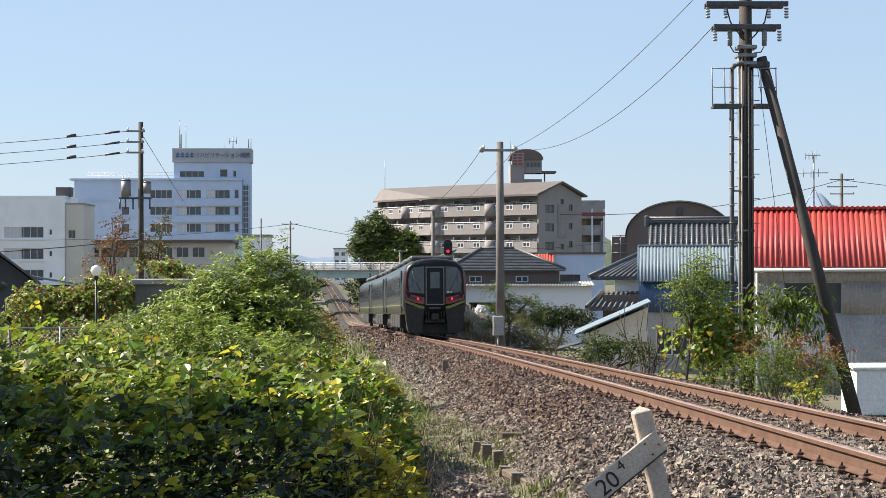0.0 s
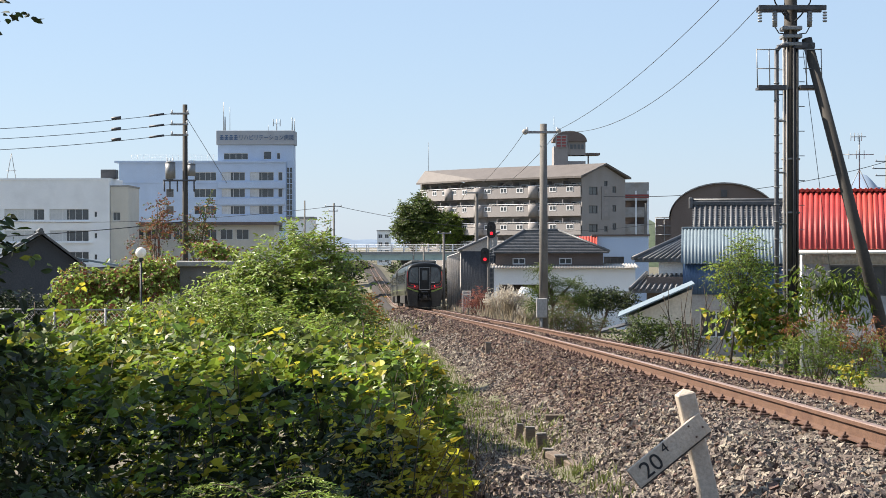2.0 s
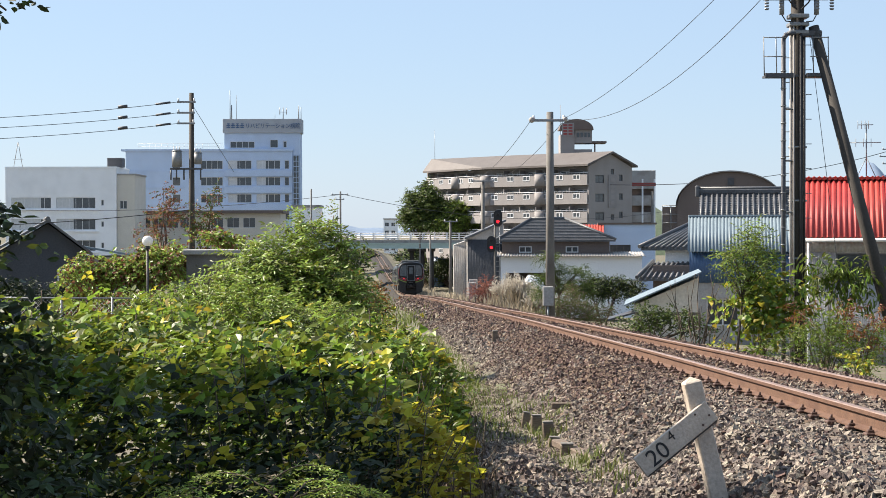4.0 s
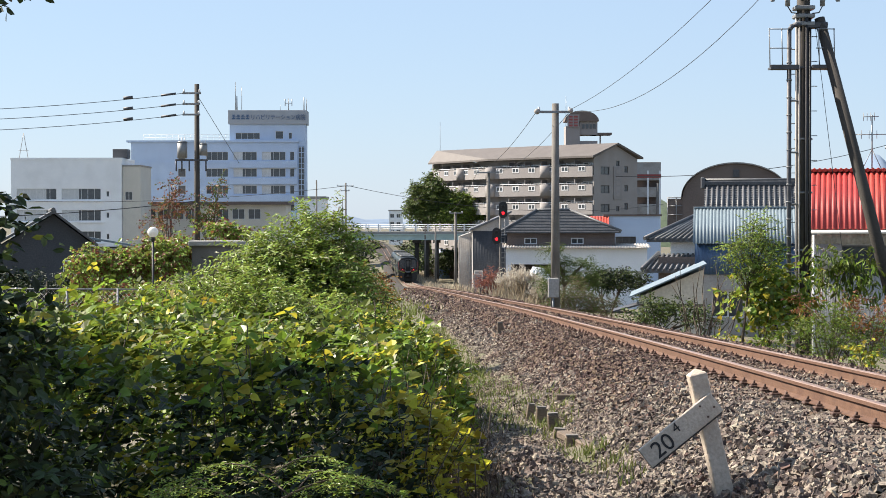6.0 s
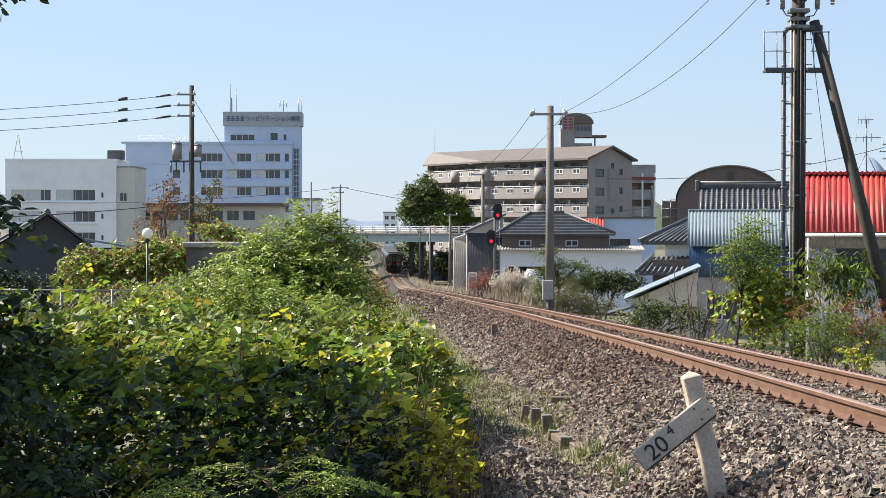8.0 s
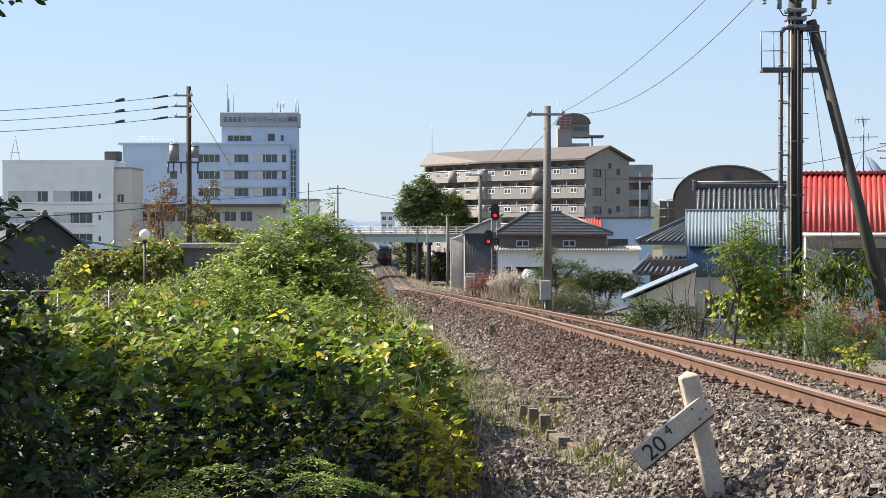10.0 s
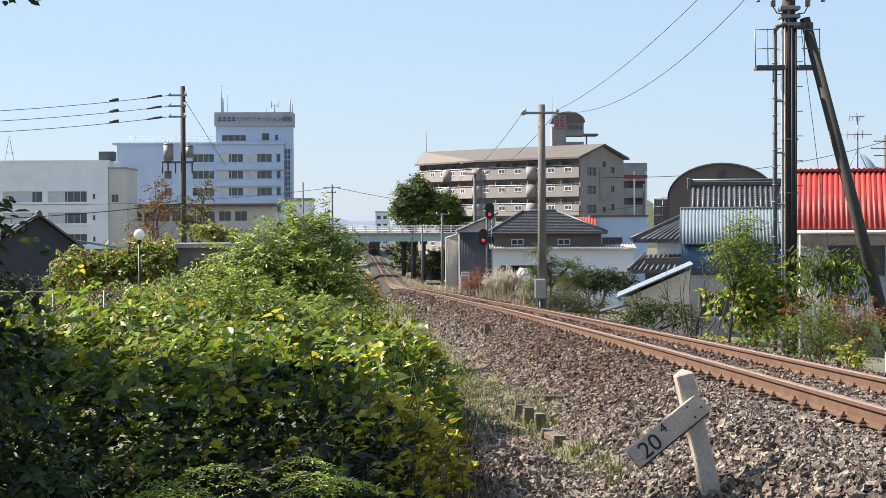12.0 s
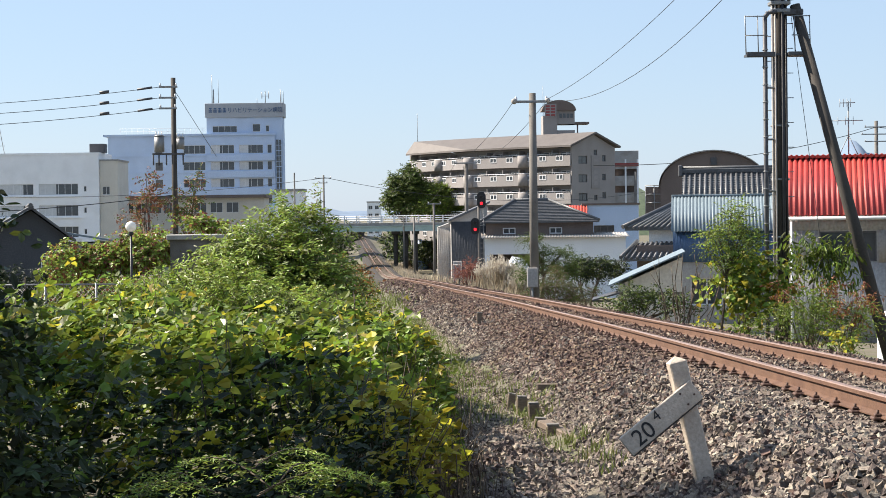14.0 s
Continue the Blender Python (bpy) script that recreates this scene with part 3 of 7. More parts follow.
def text_mesh(body, size, depth, material_):
    cu = bpy.data.curves.new("lettering", "FONT")
    cu.body, cu.size, cu.extrude = body, size, depth
    ob = bpy.data.objects.new("lettering", cu)
    me = bpy.data.meshes.new_from_object(ob)
    bpy.data.objects.remove(ob)
    me.materials.clear()
    me.materials.append(material_)
    return me


def hospital():
    h = thing("hospital_building", "pale blue hospital block with a taller sign tower", "building", Matrix.Translation((-64.0, 380, -9.5)))
    rows = (23.6, 20.2, 16.7, 13.2, 9.7)
    groups = ((9.6, 1.6), (15.4, 4.5), (21.0, 4.8), (26.8, 4.9), (32.6, 0.9))
    holes = [(x, z, w, 1.75) for z in rows for x, w in groups]
    house_box(h, 34.2, 16, 27.3, M["blue_wall"], holes)
    for z in rows:
        for k, (x, w) in enumerate(groups):
            window(h, x, z, w, 1.75, bars=max(1, round(w / 1.2)), curtain=0.4 if k in (2, 3) else 0)
    for z in rows:
        bm = bmesh.new()
        box(bm, 20.2, 34.2, -0.55, -0.003, z - 1.55, z - 0.15, 0.03)
        part("balcony_band", bm, M["blue_wall"], h)
        bm = bmesh.new()
        box(bm, 0.0, 20.2, -0.12, -0.003, z - 0.5, z - 0.3)
        part("sill_band", bm, M["blue_wall"], h)
    bm = bmesh.new()
    box(bm, -0.9, 34.4, -0.35, 16.2, 27.3, 27.7)
    part("roof", bm, M["blue_wall"], h)
    bm = bmesh.new()
    for x in np.arange(2.5, 20.0, 1.2):
        rod(bm, (x, 0.5, 27.7), (x, 0.5, 28.9), 0.03, n=5)
    for z in (28.3, 28.9):
        rod(bm, (2.5, 0.5, z), (20, 0.5, z), 0.03, n=5)
    part("roof_railing", bm, M["frame_white"], h)
    # tower
    holes = [(21.4, 27.95, 5.0, 1.3), (29.6, 28.0, 1.6, 1.6), (32.3, 28.0, 0.7, 1.3)]
    house_box(h, 15.5, 6, 6.2, M["blue_wall"], holes, z0=27.7, x0=20.2, y0=0.4)
    window(h, 21.4, 27.95, 5.0, 1.3, 4, y=0.5), window(h, 29.6, 28.0, 1.6, 1.6, 1, y=0.5), window(h, 32.3, 28.0, 0.7, 1.3, 1, y=0.5)
    bm = bmesh.new()
    box(bm, 34.2, 35.75, 0.4, 6, 0, 27.7)
    part("stair_wall", bm, M["blue_wall"], h)
    bm = bmesh.new()
    box(bm, 34.35, 35.55, 0.25, 0.36, 15.3, 26.4)
    st = part("stair_glazing", bm, M["glass"], h, "tall dark stair glazing")
    bm = bmesh.new()
    for z in np.arange(15.3, 26.5, 1.1):
        box(bm, 34.3, 35.6, 0.18, 0.24, z - 0.05, z + 0.05)
    for x in (34.35, 34.95, 35.5):
        box(bm, x - 0.05, x + 0.05, 0.16, 0.235, 15.3, 26.4)
    part("mullions", bm, M["blue_wall"], st)
    bm = bmesh.new()
    box(bm, 19.9, 36.0, 0.0, 6.6, 31.0, 33.9, 0.05)
    cap = part("sign_parapet", bm, M["sign_grey"], h, "grey sign parapet")
    part("lettering", text_mesh("リハビリテーション病院", 1.05, 0.03, M["blue_sheet"]), None, cap, at=Matrix.Translation((24.5, -0.06, 32.0)) @ Matrix.Rotation(radians(90), 4, "X") @ Matrix.Diagonal((0.98, 1.15, 1, 1)))
    for k in range(4):
        x = 20.7 + k * 0.95
        bm = bmesh.new()
        box(bm, x, x + 0.75, -0.06, -0.02, 32.0, 32.25), box(bm, x, x + 0.75, -0.06, -0.02, 32.4, 32.6), box(bm, x + 0.1, x + 0.65, -0.06, -0.02, 32.75, 32.95), box(bm, x + 0.3, x + 0.42, -0.065, -0.025, 32.0, 32.95)
        part("sign_mark", bm, M["blue_sheet"], cap)
    for x, z1, r in ((21.0, 40.0, 0.10), (21.3, 37.0, 0.18), (22.3, 39.0, 0.07), (32.0, 36.5, 0.12), (35.2, 36.8, 0.14), (30.3, 35.2, 0.05), (35.7, 36.5, 0.09)):
        bm = bmesh.new()
        rod(bm, (x, 4, 33.9), (x, 4, z1), r, r * 0.6, n=6)
        if r == 0.12:
            for q in (-0.7, 0.7):
                rod(bm, (x + q, 4, 35.0), (x + q, 4, 36.4), 0.09, n=6), rod(bm, (x, 4, 35.5), (x + q, 4, 35.5), 0.04, n=5)
        part("antenna", bm, M["steel"], h)


def white_clinic():
    h = thing("clinic_building", "white plastered three-storey building with ribbon windows", "building", Matrix.Translation((-77.0, 330, -9.0)))
    z = lambda py: 10.6 + (392 - py) * 0.1007
    rows = (14.5, 10.7, 6.9)
    holes = [(x, r, w, 1.95) for r in rows for x, w in ((1.0, 7.1), (9.0, 7.0))] + [(17.0, r + 0.5, 0.5, 1.0) for r in rows]
    house_box(h, 19.7, 14, 21.6, M["white_wall"], holes)
    for r in rows:
        window(h, 1.0, r, 7.1, 1.95, 6, curtain=0.75), window(h, 9.0, r, 7.0, 1.95, 6, curtain=0.45), window(h, 17.0, r + 0.5, 0.5, 1.0, 1)
        bm = bmesh.new()
        box(bm, 0.6, 16.6, -0.3, -0.003, r - 0.35, r - 0.2)
        part("sill", bm, M["white_wall"], h)
    bm = bmesh.new()
    box(bm, -0.1, 19.8, -0.1, 14.1, 21.6, 21.95)
    part("parapet", bm, M["white_wall"], h)
    house_box(h, 3.2, 12, 20.4, M["beige_wall"], [(20.2, 14.4, 1.3, 1.5)], x0=19.75, y0=0.8)
    window(h, 20.2, 14.4, 1.3, 1.5, 2, y=0.95)
    bm = bmesh.new()
    box(bm, 19.75, 23.1, 0.7, 13, 20.4, 20.7)
    part("roof", bm, M["concrete"], h)
    bm = bmesh.new()
    box(bm, 17.6, 20.3, 3, 6, 21.95, 23.6, 0.05)
    part("roof_unit", bm, M["steel_dark"], h, "dark rooftop cooling unit")
    bm = bmesh.new()
    for a in (-0.8, 0.8):
        rod(bm, (1.6 + a, 3, 21.95), (1.6, 3, 26.5), 0.06, n=5)
    rod(bm, (0.7, 3, 23.4), (2.5, 3, 23.4), 0.05, n=5)
    part("antenna", bm, M["steel"], h)
    a = thing("annex_building", "low beige annex with a dark projecting flat roof", "building", Matrix.Translation((-60.4, 346, -9.0)))
    holes = [(4.4 + 2.6 * k, 11.0, 2.3, 1.9) for k in range(4)] + [(18 + 3.0 * k, 11.0, 2.3, 1.9) for k in range(3)]
    house_box(a, 31, 12, 13.7, M["beige_wall"], holes)
    for o in holes:
        window(a, o[0], o[1], o[2], o[3], 2)
    bm = bmesh.new()
    slab(bm, [(-0.6, -1.2, 13.7), (31.6, -1.2, 13.7), (31.6, 12, 13.7), (-0.6, 12, 13.7)], (0, 0, 0.55))
    part("roof", bm, M["brown_clad"], a)


def apartment():
    h = thing("apartment_building", "taupe concrete apartment block with long rounded balconies", "building")
    A0, A1 = Vector((8.0, 306, 0)), Vector((23.5, 290, 0))
    B0 = Vector((-1.9, 325, 0))
    G1 = Vector((31.2, 297.4, 0))
    base, eave = -9.0, 11.5
    def frame_of(p, q):
        d = q - p
        return Matrix.Translation(p) @ Matrix.Rotation(math.atan2(d.y, d.x), 4, "Z"), d.length
    for p, q, first in ((B0, A0, 0), (A0, A1, 1)):
        m, L = frame_of(p, q)
        seg = part("block", bmesh.new(), M["taupe_wall"], h, at=m)
        doors = [(0.8 + 3.6 * k, 8.75 - 2.97 * s, 2.4, 2.1) for s in range(6) for k in range(int(L / 3.6))]
        bm = bmesh.new()
        wall(bm, L, eave - base, 0.25, doors, 0, base)
        me = to_mesh("block", bm, M["taupe_wall"])
        seg.data = me
        for v in me.vertices:
            v.co.y += 1.4
        for o in doors:
            window(seg, *o, bars=2, y=1.55, frame_mat="frame_white", f=0.09)
        for s in range(6):
            z = 8.55 - 2.97 * s
            bm = bmesh.new()
            box(bm, 0, L, 0.0, 1.4, z, z + 0.18)
            part("balcony_slab", bm, M["taupe_wall"], seg)
            holes = [(1.3 + 3.6 * k, z + 0.85, 1.5, 0.8) for k in range(int(L / 3.6))]
            bm = bmesh.new()
            wall(bm, L, 1.75, 0.15, holes, 0, z - 0.0)
            bmesh.ops.translate(bm, verts=bm.verts[:], vec=(0, -0.16, 0))
            par = part("balcony_wall", bm, M["balcony_wall"], seg)
            for o in holes:
                window(par, *o, bars=2, y=-0.2, f=0.11)
            bm = bmesh.new()
            rod(bm, (0, -0.09, z + 1.95), (L, -0.09, z + 1.95), 0.05, n=6)
            for k in range(int(L / 1.8)):
                rod(bm, (0.9 + 1.8 * k, -0.09, z + 1.7), (0.9 + 1.8 * k, -0.09, z + 1.95), 0.03, n=5)
            part("handrail", bm, M["frame_white"], seg)
            for x in ((0.0, L * 0.55) if first else (L * 0.52,)):
                bm = bmesh.new()
                rod(bm, (x, 0.0, z - 0.05), (x, 0.0, z + 1.85), 1.0, n=18)
                part("rounded_bay", bm, M["balcony_wall"], seg)
            for k in range(1, int(L / 3.6)):
                bm = bmesh.new()
                box(bm, 0.3 + 3.6 * k, 0.42 + 3.6 * k, 0.02, 1.38, z + 0.18, z + 2.6)
                part("partition", bm, M["balcony_wall"], seg)
    # gable end
    m, L = frame_of(A1 + Vector((0.15, 0.15, 0)), G1)
    gb = part("gable_block", bmesh.new(), M["taupe_wall"], h, at=m)
    holes = [(1.6, z, 2.1, 1.25) for z in (8.9, 5.95, 3.0, 0.05)] + [(5.3, 10.3, 0.8, 0.85), (5.3, 6.1, 0.8, 0.85), (5.3, 3.1, 0.8, 0.85)] + [(7.3, z, 0.9, 1.0) for z in (9.3, 6.3, 3.4)]
    bm = bmesh.new()
    wall(bm, L, eave - base, 0.25, holes, 0, base)
    slab(bm, [(0, 0, eave), (L, 0, eave), (L / 2, 0, 13.55)], (0, 0.25, 0))
    gb.data = to_mesh("gable_block", bm, M["taupe_wall"])
    for o in holes:
        window(gb, *o, bars=2, frame_mat="steel_dark", f=0.1)
    bm = bmesh.new()
    box(bm, 4.6, 6.6, -0.12, -0.01, 5.0, 10.2)
    sg = part("sign_board", bm, M["balcony_wall"], gb, "tall faded white sign board")
    bm = bmesh.new()
    for k in range(5):
        box(bm, 5.15, 6.05, -0.14, -0.121, 5.5 + k * 0.9, 6.1 + k * 0.9)
    part("sign_marks", bm, M["taupe_wall"], sg)
    # roof over both wings
    def nb(p, q):
        d = (q - p).normalized()
        return Vector((-d.y, d.x, 0))
    na, nbv = nb(A0, A1), nb(B0, A0)
    nj = (na + nbv).normalized()
    e0, e1, e2 = B0 - nbv * 0.8, A0 - nj * 0.8, A1 - na * 0.8 + (A1 - A0).normalized() * 0.7
    r0, r1, r2 = B0 + nbv * 0.9, A0 + nj * 5.3, A1 + na * 5.3 + (A1 - A0).normalized() * 0.7
    f0, f1, f2 = B0 + nbv * 11.4, A0 + nj * 11.4, A1 + na * 11.4 + (A1 - A0).normalized() * 0.7
    up = lambda p, z: Vector((p.x, p.y, z))
    bm = bmesh.new()
    for a, b, c, d, za, zc in ((e0, e1, r1, r0, eave, 13.65), (e1, e2, r2, r1, eave, 13.65), (f1, f0, r0, r1, eave, 13.65), (f2, f1, r1, r2, eave, 13.65)):
        slab(bm, [up(a, za), up(b, za), up(c, zc), up(d, zc)], (0, 0, 0.3))
    part("roof", bm, M["brown_roof"], h, "shallow brown gabled roof")
    bm = bmesh.new()
    slab(bm, [up(B0, base), up(B0 + nbv * 10.8, base), up(B0 + nbv * 10.8, eave), up(B0 + nbv * 1.1, 13.5), up(B0, eave)], (0.2, -0.2, 0))
    part("end_wall", bm, M["taupe_wall"], h)
    # stair tower
    t = part("stair_tower", bmesh.new(), M["taupe_wall"], h, at=Matrix.Translation((20.1, 303, 12.5)))
    bm = bmesh.new()
    box(bm, 0, 2.3, 0, 5, 0, 4.6), box(bm, 2.3, 5.2, 0.3, 5, 0, 2.2), box(bm, 2.3, 5.2, 0.3, 5, 3.2, 5.6)
    t.data = to_mesh("stair_tower", bm, M["taupe_wall"])
    bm = bmesh.new()
    ring = [(2.62 + 2.8 * math.cos(a), -0.15, 5.4 + 1.75 * math.sin(a) * (1 if True else 0)) for a in np.linspace(0, math.pi, 13)]
    slab(bm, ring, (0, 5.3, 0))
    part("vault_roof", bm, M["brown_clad"], t, "dark barrel-vaulted cap")
    bm = bmesh.new()
    box(bm, 0.25, 2.2, -0.17, -0.05, 4.4, 6.5)
    sg = part("sign_board", bm, M["balcony_wall"], t)
    bm = bmesh.new()
    for k in range(4):
        for q in range(2):
            box(bm, 0.45 + q * 0.85, 1.1 + q * 0.85, -0.19, -0.171, 4.55 + k * 0.48, 4.85 + k * 0.48)
    part("sign_marks", bm, M["train_red"], sg, "faded red marks")
    bm = bmesh.new()
    for q in range(4):
        box(bm, 2.7 + q * 0.6, 3.1 + q * 0.6, 0.2, 0.29, 4.2, 4.9)
    part("vent_openings", bm, M["glass"], t)
    bm = bmesh.new()
    box(bm, 4.2, 7.6, 0.5, 4.5, 3.2, 3.55, 0.03), rod(bm, (5.7, 1, 0.5), (5.7, 1, 3.2), 0.12)
    part("canopy", bm, M["brown_clad"], t, "thin flat canopy")
    bm = bmesh.new()
    rod(bm, (0.15, 2, 4.6), (0.15, 2, 9.6), 0.05, 0.03, n=5)
    part("mast", bm, M["steel"], t)
    bm = bmesh.new()
    rod(bm, (-0.5, 326, 12.5), (-0.5, 326, 19.0), 0.05, 0.03, n=5)
    part("mast", bm, M["steel"], h)
    a = thing("parking_building", "grey open-sided block with a red stripe", "building", Matrix.Translation((33.6, 325, -9)) @ Matrix.Rotation(radians(-6), 4, "Z"))
    for k in range(7):
        bm = bmesh.new()
        box(bm, 0, 4.6, 0, 10, k * 2.95, k * 2.95 + 1.75)
        part("storey_wall", bm, M["grey_siding"], a)
    bm = bmesh.new()
    box(bm, 0.05, 4.55, 1.5, 9.8, 0, 19.4)
    part("core", bm, M["brown_clad"], a)
    for x in (0.0, 2.2, 4.3):
        bm = bmesh.new()
        box(bm, x, x + 0.3, -0.02, 0.25, 0.002, 19.4)
        part("column", bm, M["white_wall"], a)
    bm = bmesh.new()
    box(bm, -0.05, 4.65, -0.06, -0.003, 18.15, 18.75)
    part("stripe", bm, M["train_red"], a, "red stripe")
    bm = bmesh.new()
    box(bm, -0.02, 4.62, 0, 10, 19.4, 20.9, 0.03)
    part("roof_parapet", bm, M["grey_siding"], a)


def arched_hall():
    h = thing("arched_hall", "dark brown hall with a curved roof end", "building", Matrix.Translation((19.4, 150, -5.5)) @ Matrix.Rotation(radians(-8), 4, "Z"))
    bm = bmesh.new()
    W, sp, rise = 8.5, 9.0, 2.7
    ring = [(0, 0, 0), (W, 0, 0)] + [(W / 2 + W / 2 * math.cos(a), 0, sp + rise * math.sin(a)) for a in np.linspace(0, math.pi, 21)]
    slab(bm, ring, (0, 25, 0))
    part("body", bm, M["brown_clad"], h)
    bm = bmesh.new()
    pts = [(W / 2 + (W / 2 + 0.12) * math.cos(a), sp + (rise + 0.12) * math.sin(a)) for a in np.linspace(0, math.pi, 21)]
    for (x0, z0), (x1, z1) in zip(pts, pts[1:]):
        slab(bm, [(x0, -0.25, z0 - 0.1), (x1, -0.25, z1 - 0.1), (x1, -0.25, z1), (x0, -0.25, z0)], (0, 25.4, 0))
    bmesh.ops.remove_doubles(bm, verts=bm.verts[:], dist=0.002)
    part("roof", bm, M["taupe_wall"], h, "thin rim of the curved roof")
    bm = bmesh.new()
    box(bm, 4.05, 4.55, -0.12, 0.0, 10.6, 11.2)
    part("vent", bm, M["steel_dark"], h)
    bm = bmesh.new()
    box(bm, -1.2, 0.0, 0.2, 3, 5.5, 8.9)
    fs = part("balcony", bm, M["brown_clad"], h)
    bm = bmesh.new()
    for z in (7.6, 8.3, 9.0):
        rod(bm, (-1.2, 0.1, z), (0.8, 0.1, z), 0.04, n=5)
    for x in (-1.2, -0.5, 0.2, 0.8):
        rod(bm, (x, 0.1, 6.5), (x, 0.1, 9.0), 0.04, n=5)
    part("railing", bm, M["steel"], fs)


def tiled_slope(parent, name, label, x0, x1, y0, z0, y1, z1, pitch=0.28, x0t=None, x1t=None):
    """A tiled slope from (y1, z1) down to the eave (y0, z0): a bed, rows of round tiles, and cross courses."""
    x0t, x1t = x0 if x0t is None else x0t, x1 if x1t is None else x1t
    n = max(2, int((x1 - x0) / pitch))
    bed = part(name, slab(bmesh.new(), [(x0, y0, z0), (x1, y0, z0), (x1t, y1, z1), (x0t, y1, z1)], (0, 0, -0.12)), M["tile_dark"], parent, label)
    for i in range(n):
        f = (i + 0.5) / n
        part("roll_tile", rod(bmesh.new(), (x0 + (x1 - x0) * f, y0 - 0.03, z0 + 0.02), (x0t + (x1t - x0t) * f, y1, z1 + 0.02), 0.075, n=6), M["tile_dark"], bed)
    m = max(2, int(math.hypot(y1 - y0, z1 - z0) / 0.3))
    for j in range(m):
        f = (j + 0.5) / m
        y, z = y0 + (y1 - y0) * f, z0 + (z1 - z0) * f
        part("tile_course", box(bmesh.new(), x0 + (x0t - x0) * f, x1 + (x1t - x1) * f, y - 0.02, y + 0.02, z - 0.02, z + 0.045), M["tile_dark"], bed)


def right_houses():
    # red corrugated roof
    h = thing("red_roof_house", "grey corrugated shed with a bright red corrugated roof", "house", Matrix.Translation((11.9, 60, -3.6)) @ Matrix.Rotation(radians(-12), 4, "Z"))
    house_box(h, 7.5, 6, 4.95, M["grey_siding"], [(1.0, 3.42, 1.8, 0.98)])
    bm = bmesh.new()
    corrugated(bm, (0.02, -0.02, 0), (7.4, 0, 0), (0, 0, 3.38), 0.13, 0.012)
    corrugated(bm, (0.02, -0.02, 4.44), (7.4, 0, 0), (0, 0, 0.46), 0.13, 0.012)
    corrugated(bm, (0.02, -0.02, 3.38), (0.94, 0, 0), (0, 0, 1.06), 0.13, 0.012), corrugated(bm, (2.86, -0.02, 3.38), (4.56, 0, 0), (0, 0, 1.06), 0.13, 0.012)
    part("cladding", bm, M["grey_siding"], h, "weathered corrugated cladding")
    window(h, 1.0, 3.42, 1.8, 0.98, 2, y=0.06, frame_mat="steel_dark", f=0.05)
    for k in range(9):
        bm = bmesh.new()
        corrugated(bm, (-0.15 + k * 0.88, -0.45, 4.93), (0.885, 0, 0), (0, 3.3, 1.95), 0.176, 0.035)
        part("roof_sheet", bm, M["red_roof"], h)
    bm = bmesh.new()
    corrugated(bm, (7.6, 6.2, 4.93), (-7.8, 0, 0), (0, -3.3, 1.95), 0.176, 0.035)
    part("back_roof_sheet", bm, M["red_roof"], h)
    for k in range(44):
        bm = bmesh.new() if k == 0 else bm
        rod(bm, (-0.08 + k * 0.176, 2.7, 6.9), (-0.08 + k * 0.176, 3.0, 6.93), 0.07, 0.06, n=6)
    box(bm, -0.2, 7.6, 2.78, 2.95, 6.86, 6.94)
    part("ridge_cap", bm, M["red_roof"], h)
    bm = bmesh.new()
    rod(bm, (-0.2, -0.5, 4.83), (7.7, -0.5, 4.83), 0.06, n=8)
    g = part("gutter", bm, M["frame_white"], h, "pale plastic gutter")
    bm = bmesh.new()
    rod(bm, (0.12, -0.1, 0), (0.12, -0.1, 4.8), 0.04, n=8)
    part("downpipe", bm, M["frame_white"], h)
    bm = bmesh.new()
    rod(bm, (2.0, 2.9, 6.9), (2.0, 2.9, 8.75), 0.025, n=6)
    for z, w in ((8.1, 0.6), (8.7, 0.28)):
        rod(bm, (2.0 - w, 2.9, z), (2.0 + w * 0.8, 2.9, z), 0.015, n=5)
        for k in range(4):
            x = 2.0 - w + k * w * 0.42
            rod(bm, (x, 2.9, z - 0.14), (x, 2.9, z + 0.14), 0.01, n=4)
    for s in (-0.35, 0.35):
        rod(bm, (2.0 + s, 2.9, 6.85), (2.0, 2.9, 7.6), 0.015, n=5)
    part("tv_antenna", bm, M["steel"], h, "thin aluminium aerial")
    # blue-grey corrugated roof
    h = thing("blue_roof_house", "house with a faded blue corrugated roof and blue sheet wall", "house", Matrix.Translation((11.0, 80, -3.8)) @ Matrix.Rotation(radians(-8.5), 4, "Z"))
    house_box(h, 5.0, 6, 3.55, M["grey_siding"], [(0.6, 1.2, 1.4, 1.2)])
    window(h, 0.6, 1.2, 1.4, 1.2, 2)
    bm = bmesh.new()
    corrugated(bm, (-0.12, -0.06, 3.08), (5.2, 0, 0), (0, 0, 1.40), 0.13, 0.008)
    part("sheet_wall", bm, M["blue_sheet"], h, "deep blue corrugated sheet")
    for k in range(6):
        bm = bmesh.new()
        corrugated(bm, (-0.2 + k * 0.9, -0.35, 4.42), (0.905, 0, 0), (0, 2.6, 1.56), 0.15, 0.025)
        part("roof_sheet", bm, M["blue_roof"], h)
    bm = bmesh.new()
    box(bm, -0.2, 5.2, 2.15, 2.4, 5.93, 6.02, 0.02), slab(bm, [(0, 0.1, 3.55), (0, 5.8, 3.55), (0, 2.3, 5.9)], (0.1, 0, 0)), slab(bm, [(4.9, 0.1, 3.55), (4.9, 5.8, 3.55), (4.9, 2.3, 5.9)], (0.1, 0, 0)), slab(bm, [(-0.2, 2.3, 5.95), (5.2, 2.3, 5.95), (5.2, 6.2, 3.6), (-0.2, 6.2, 3.6)], (0, 0, 0.05))
    part("ridge", bm, M["blue_roof"], h)
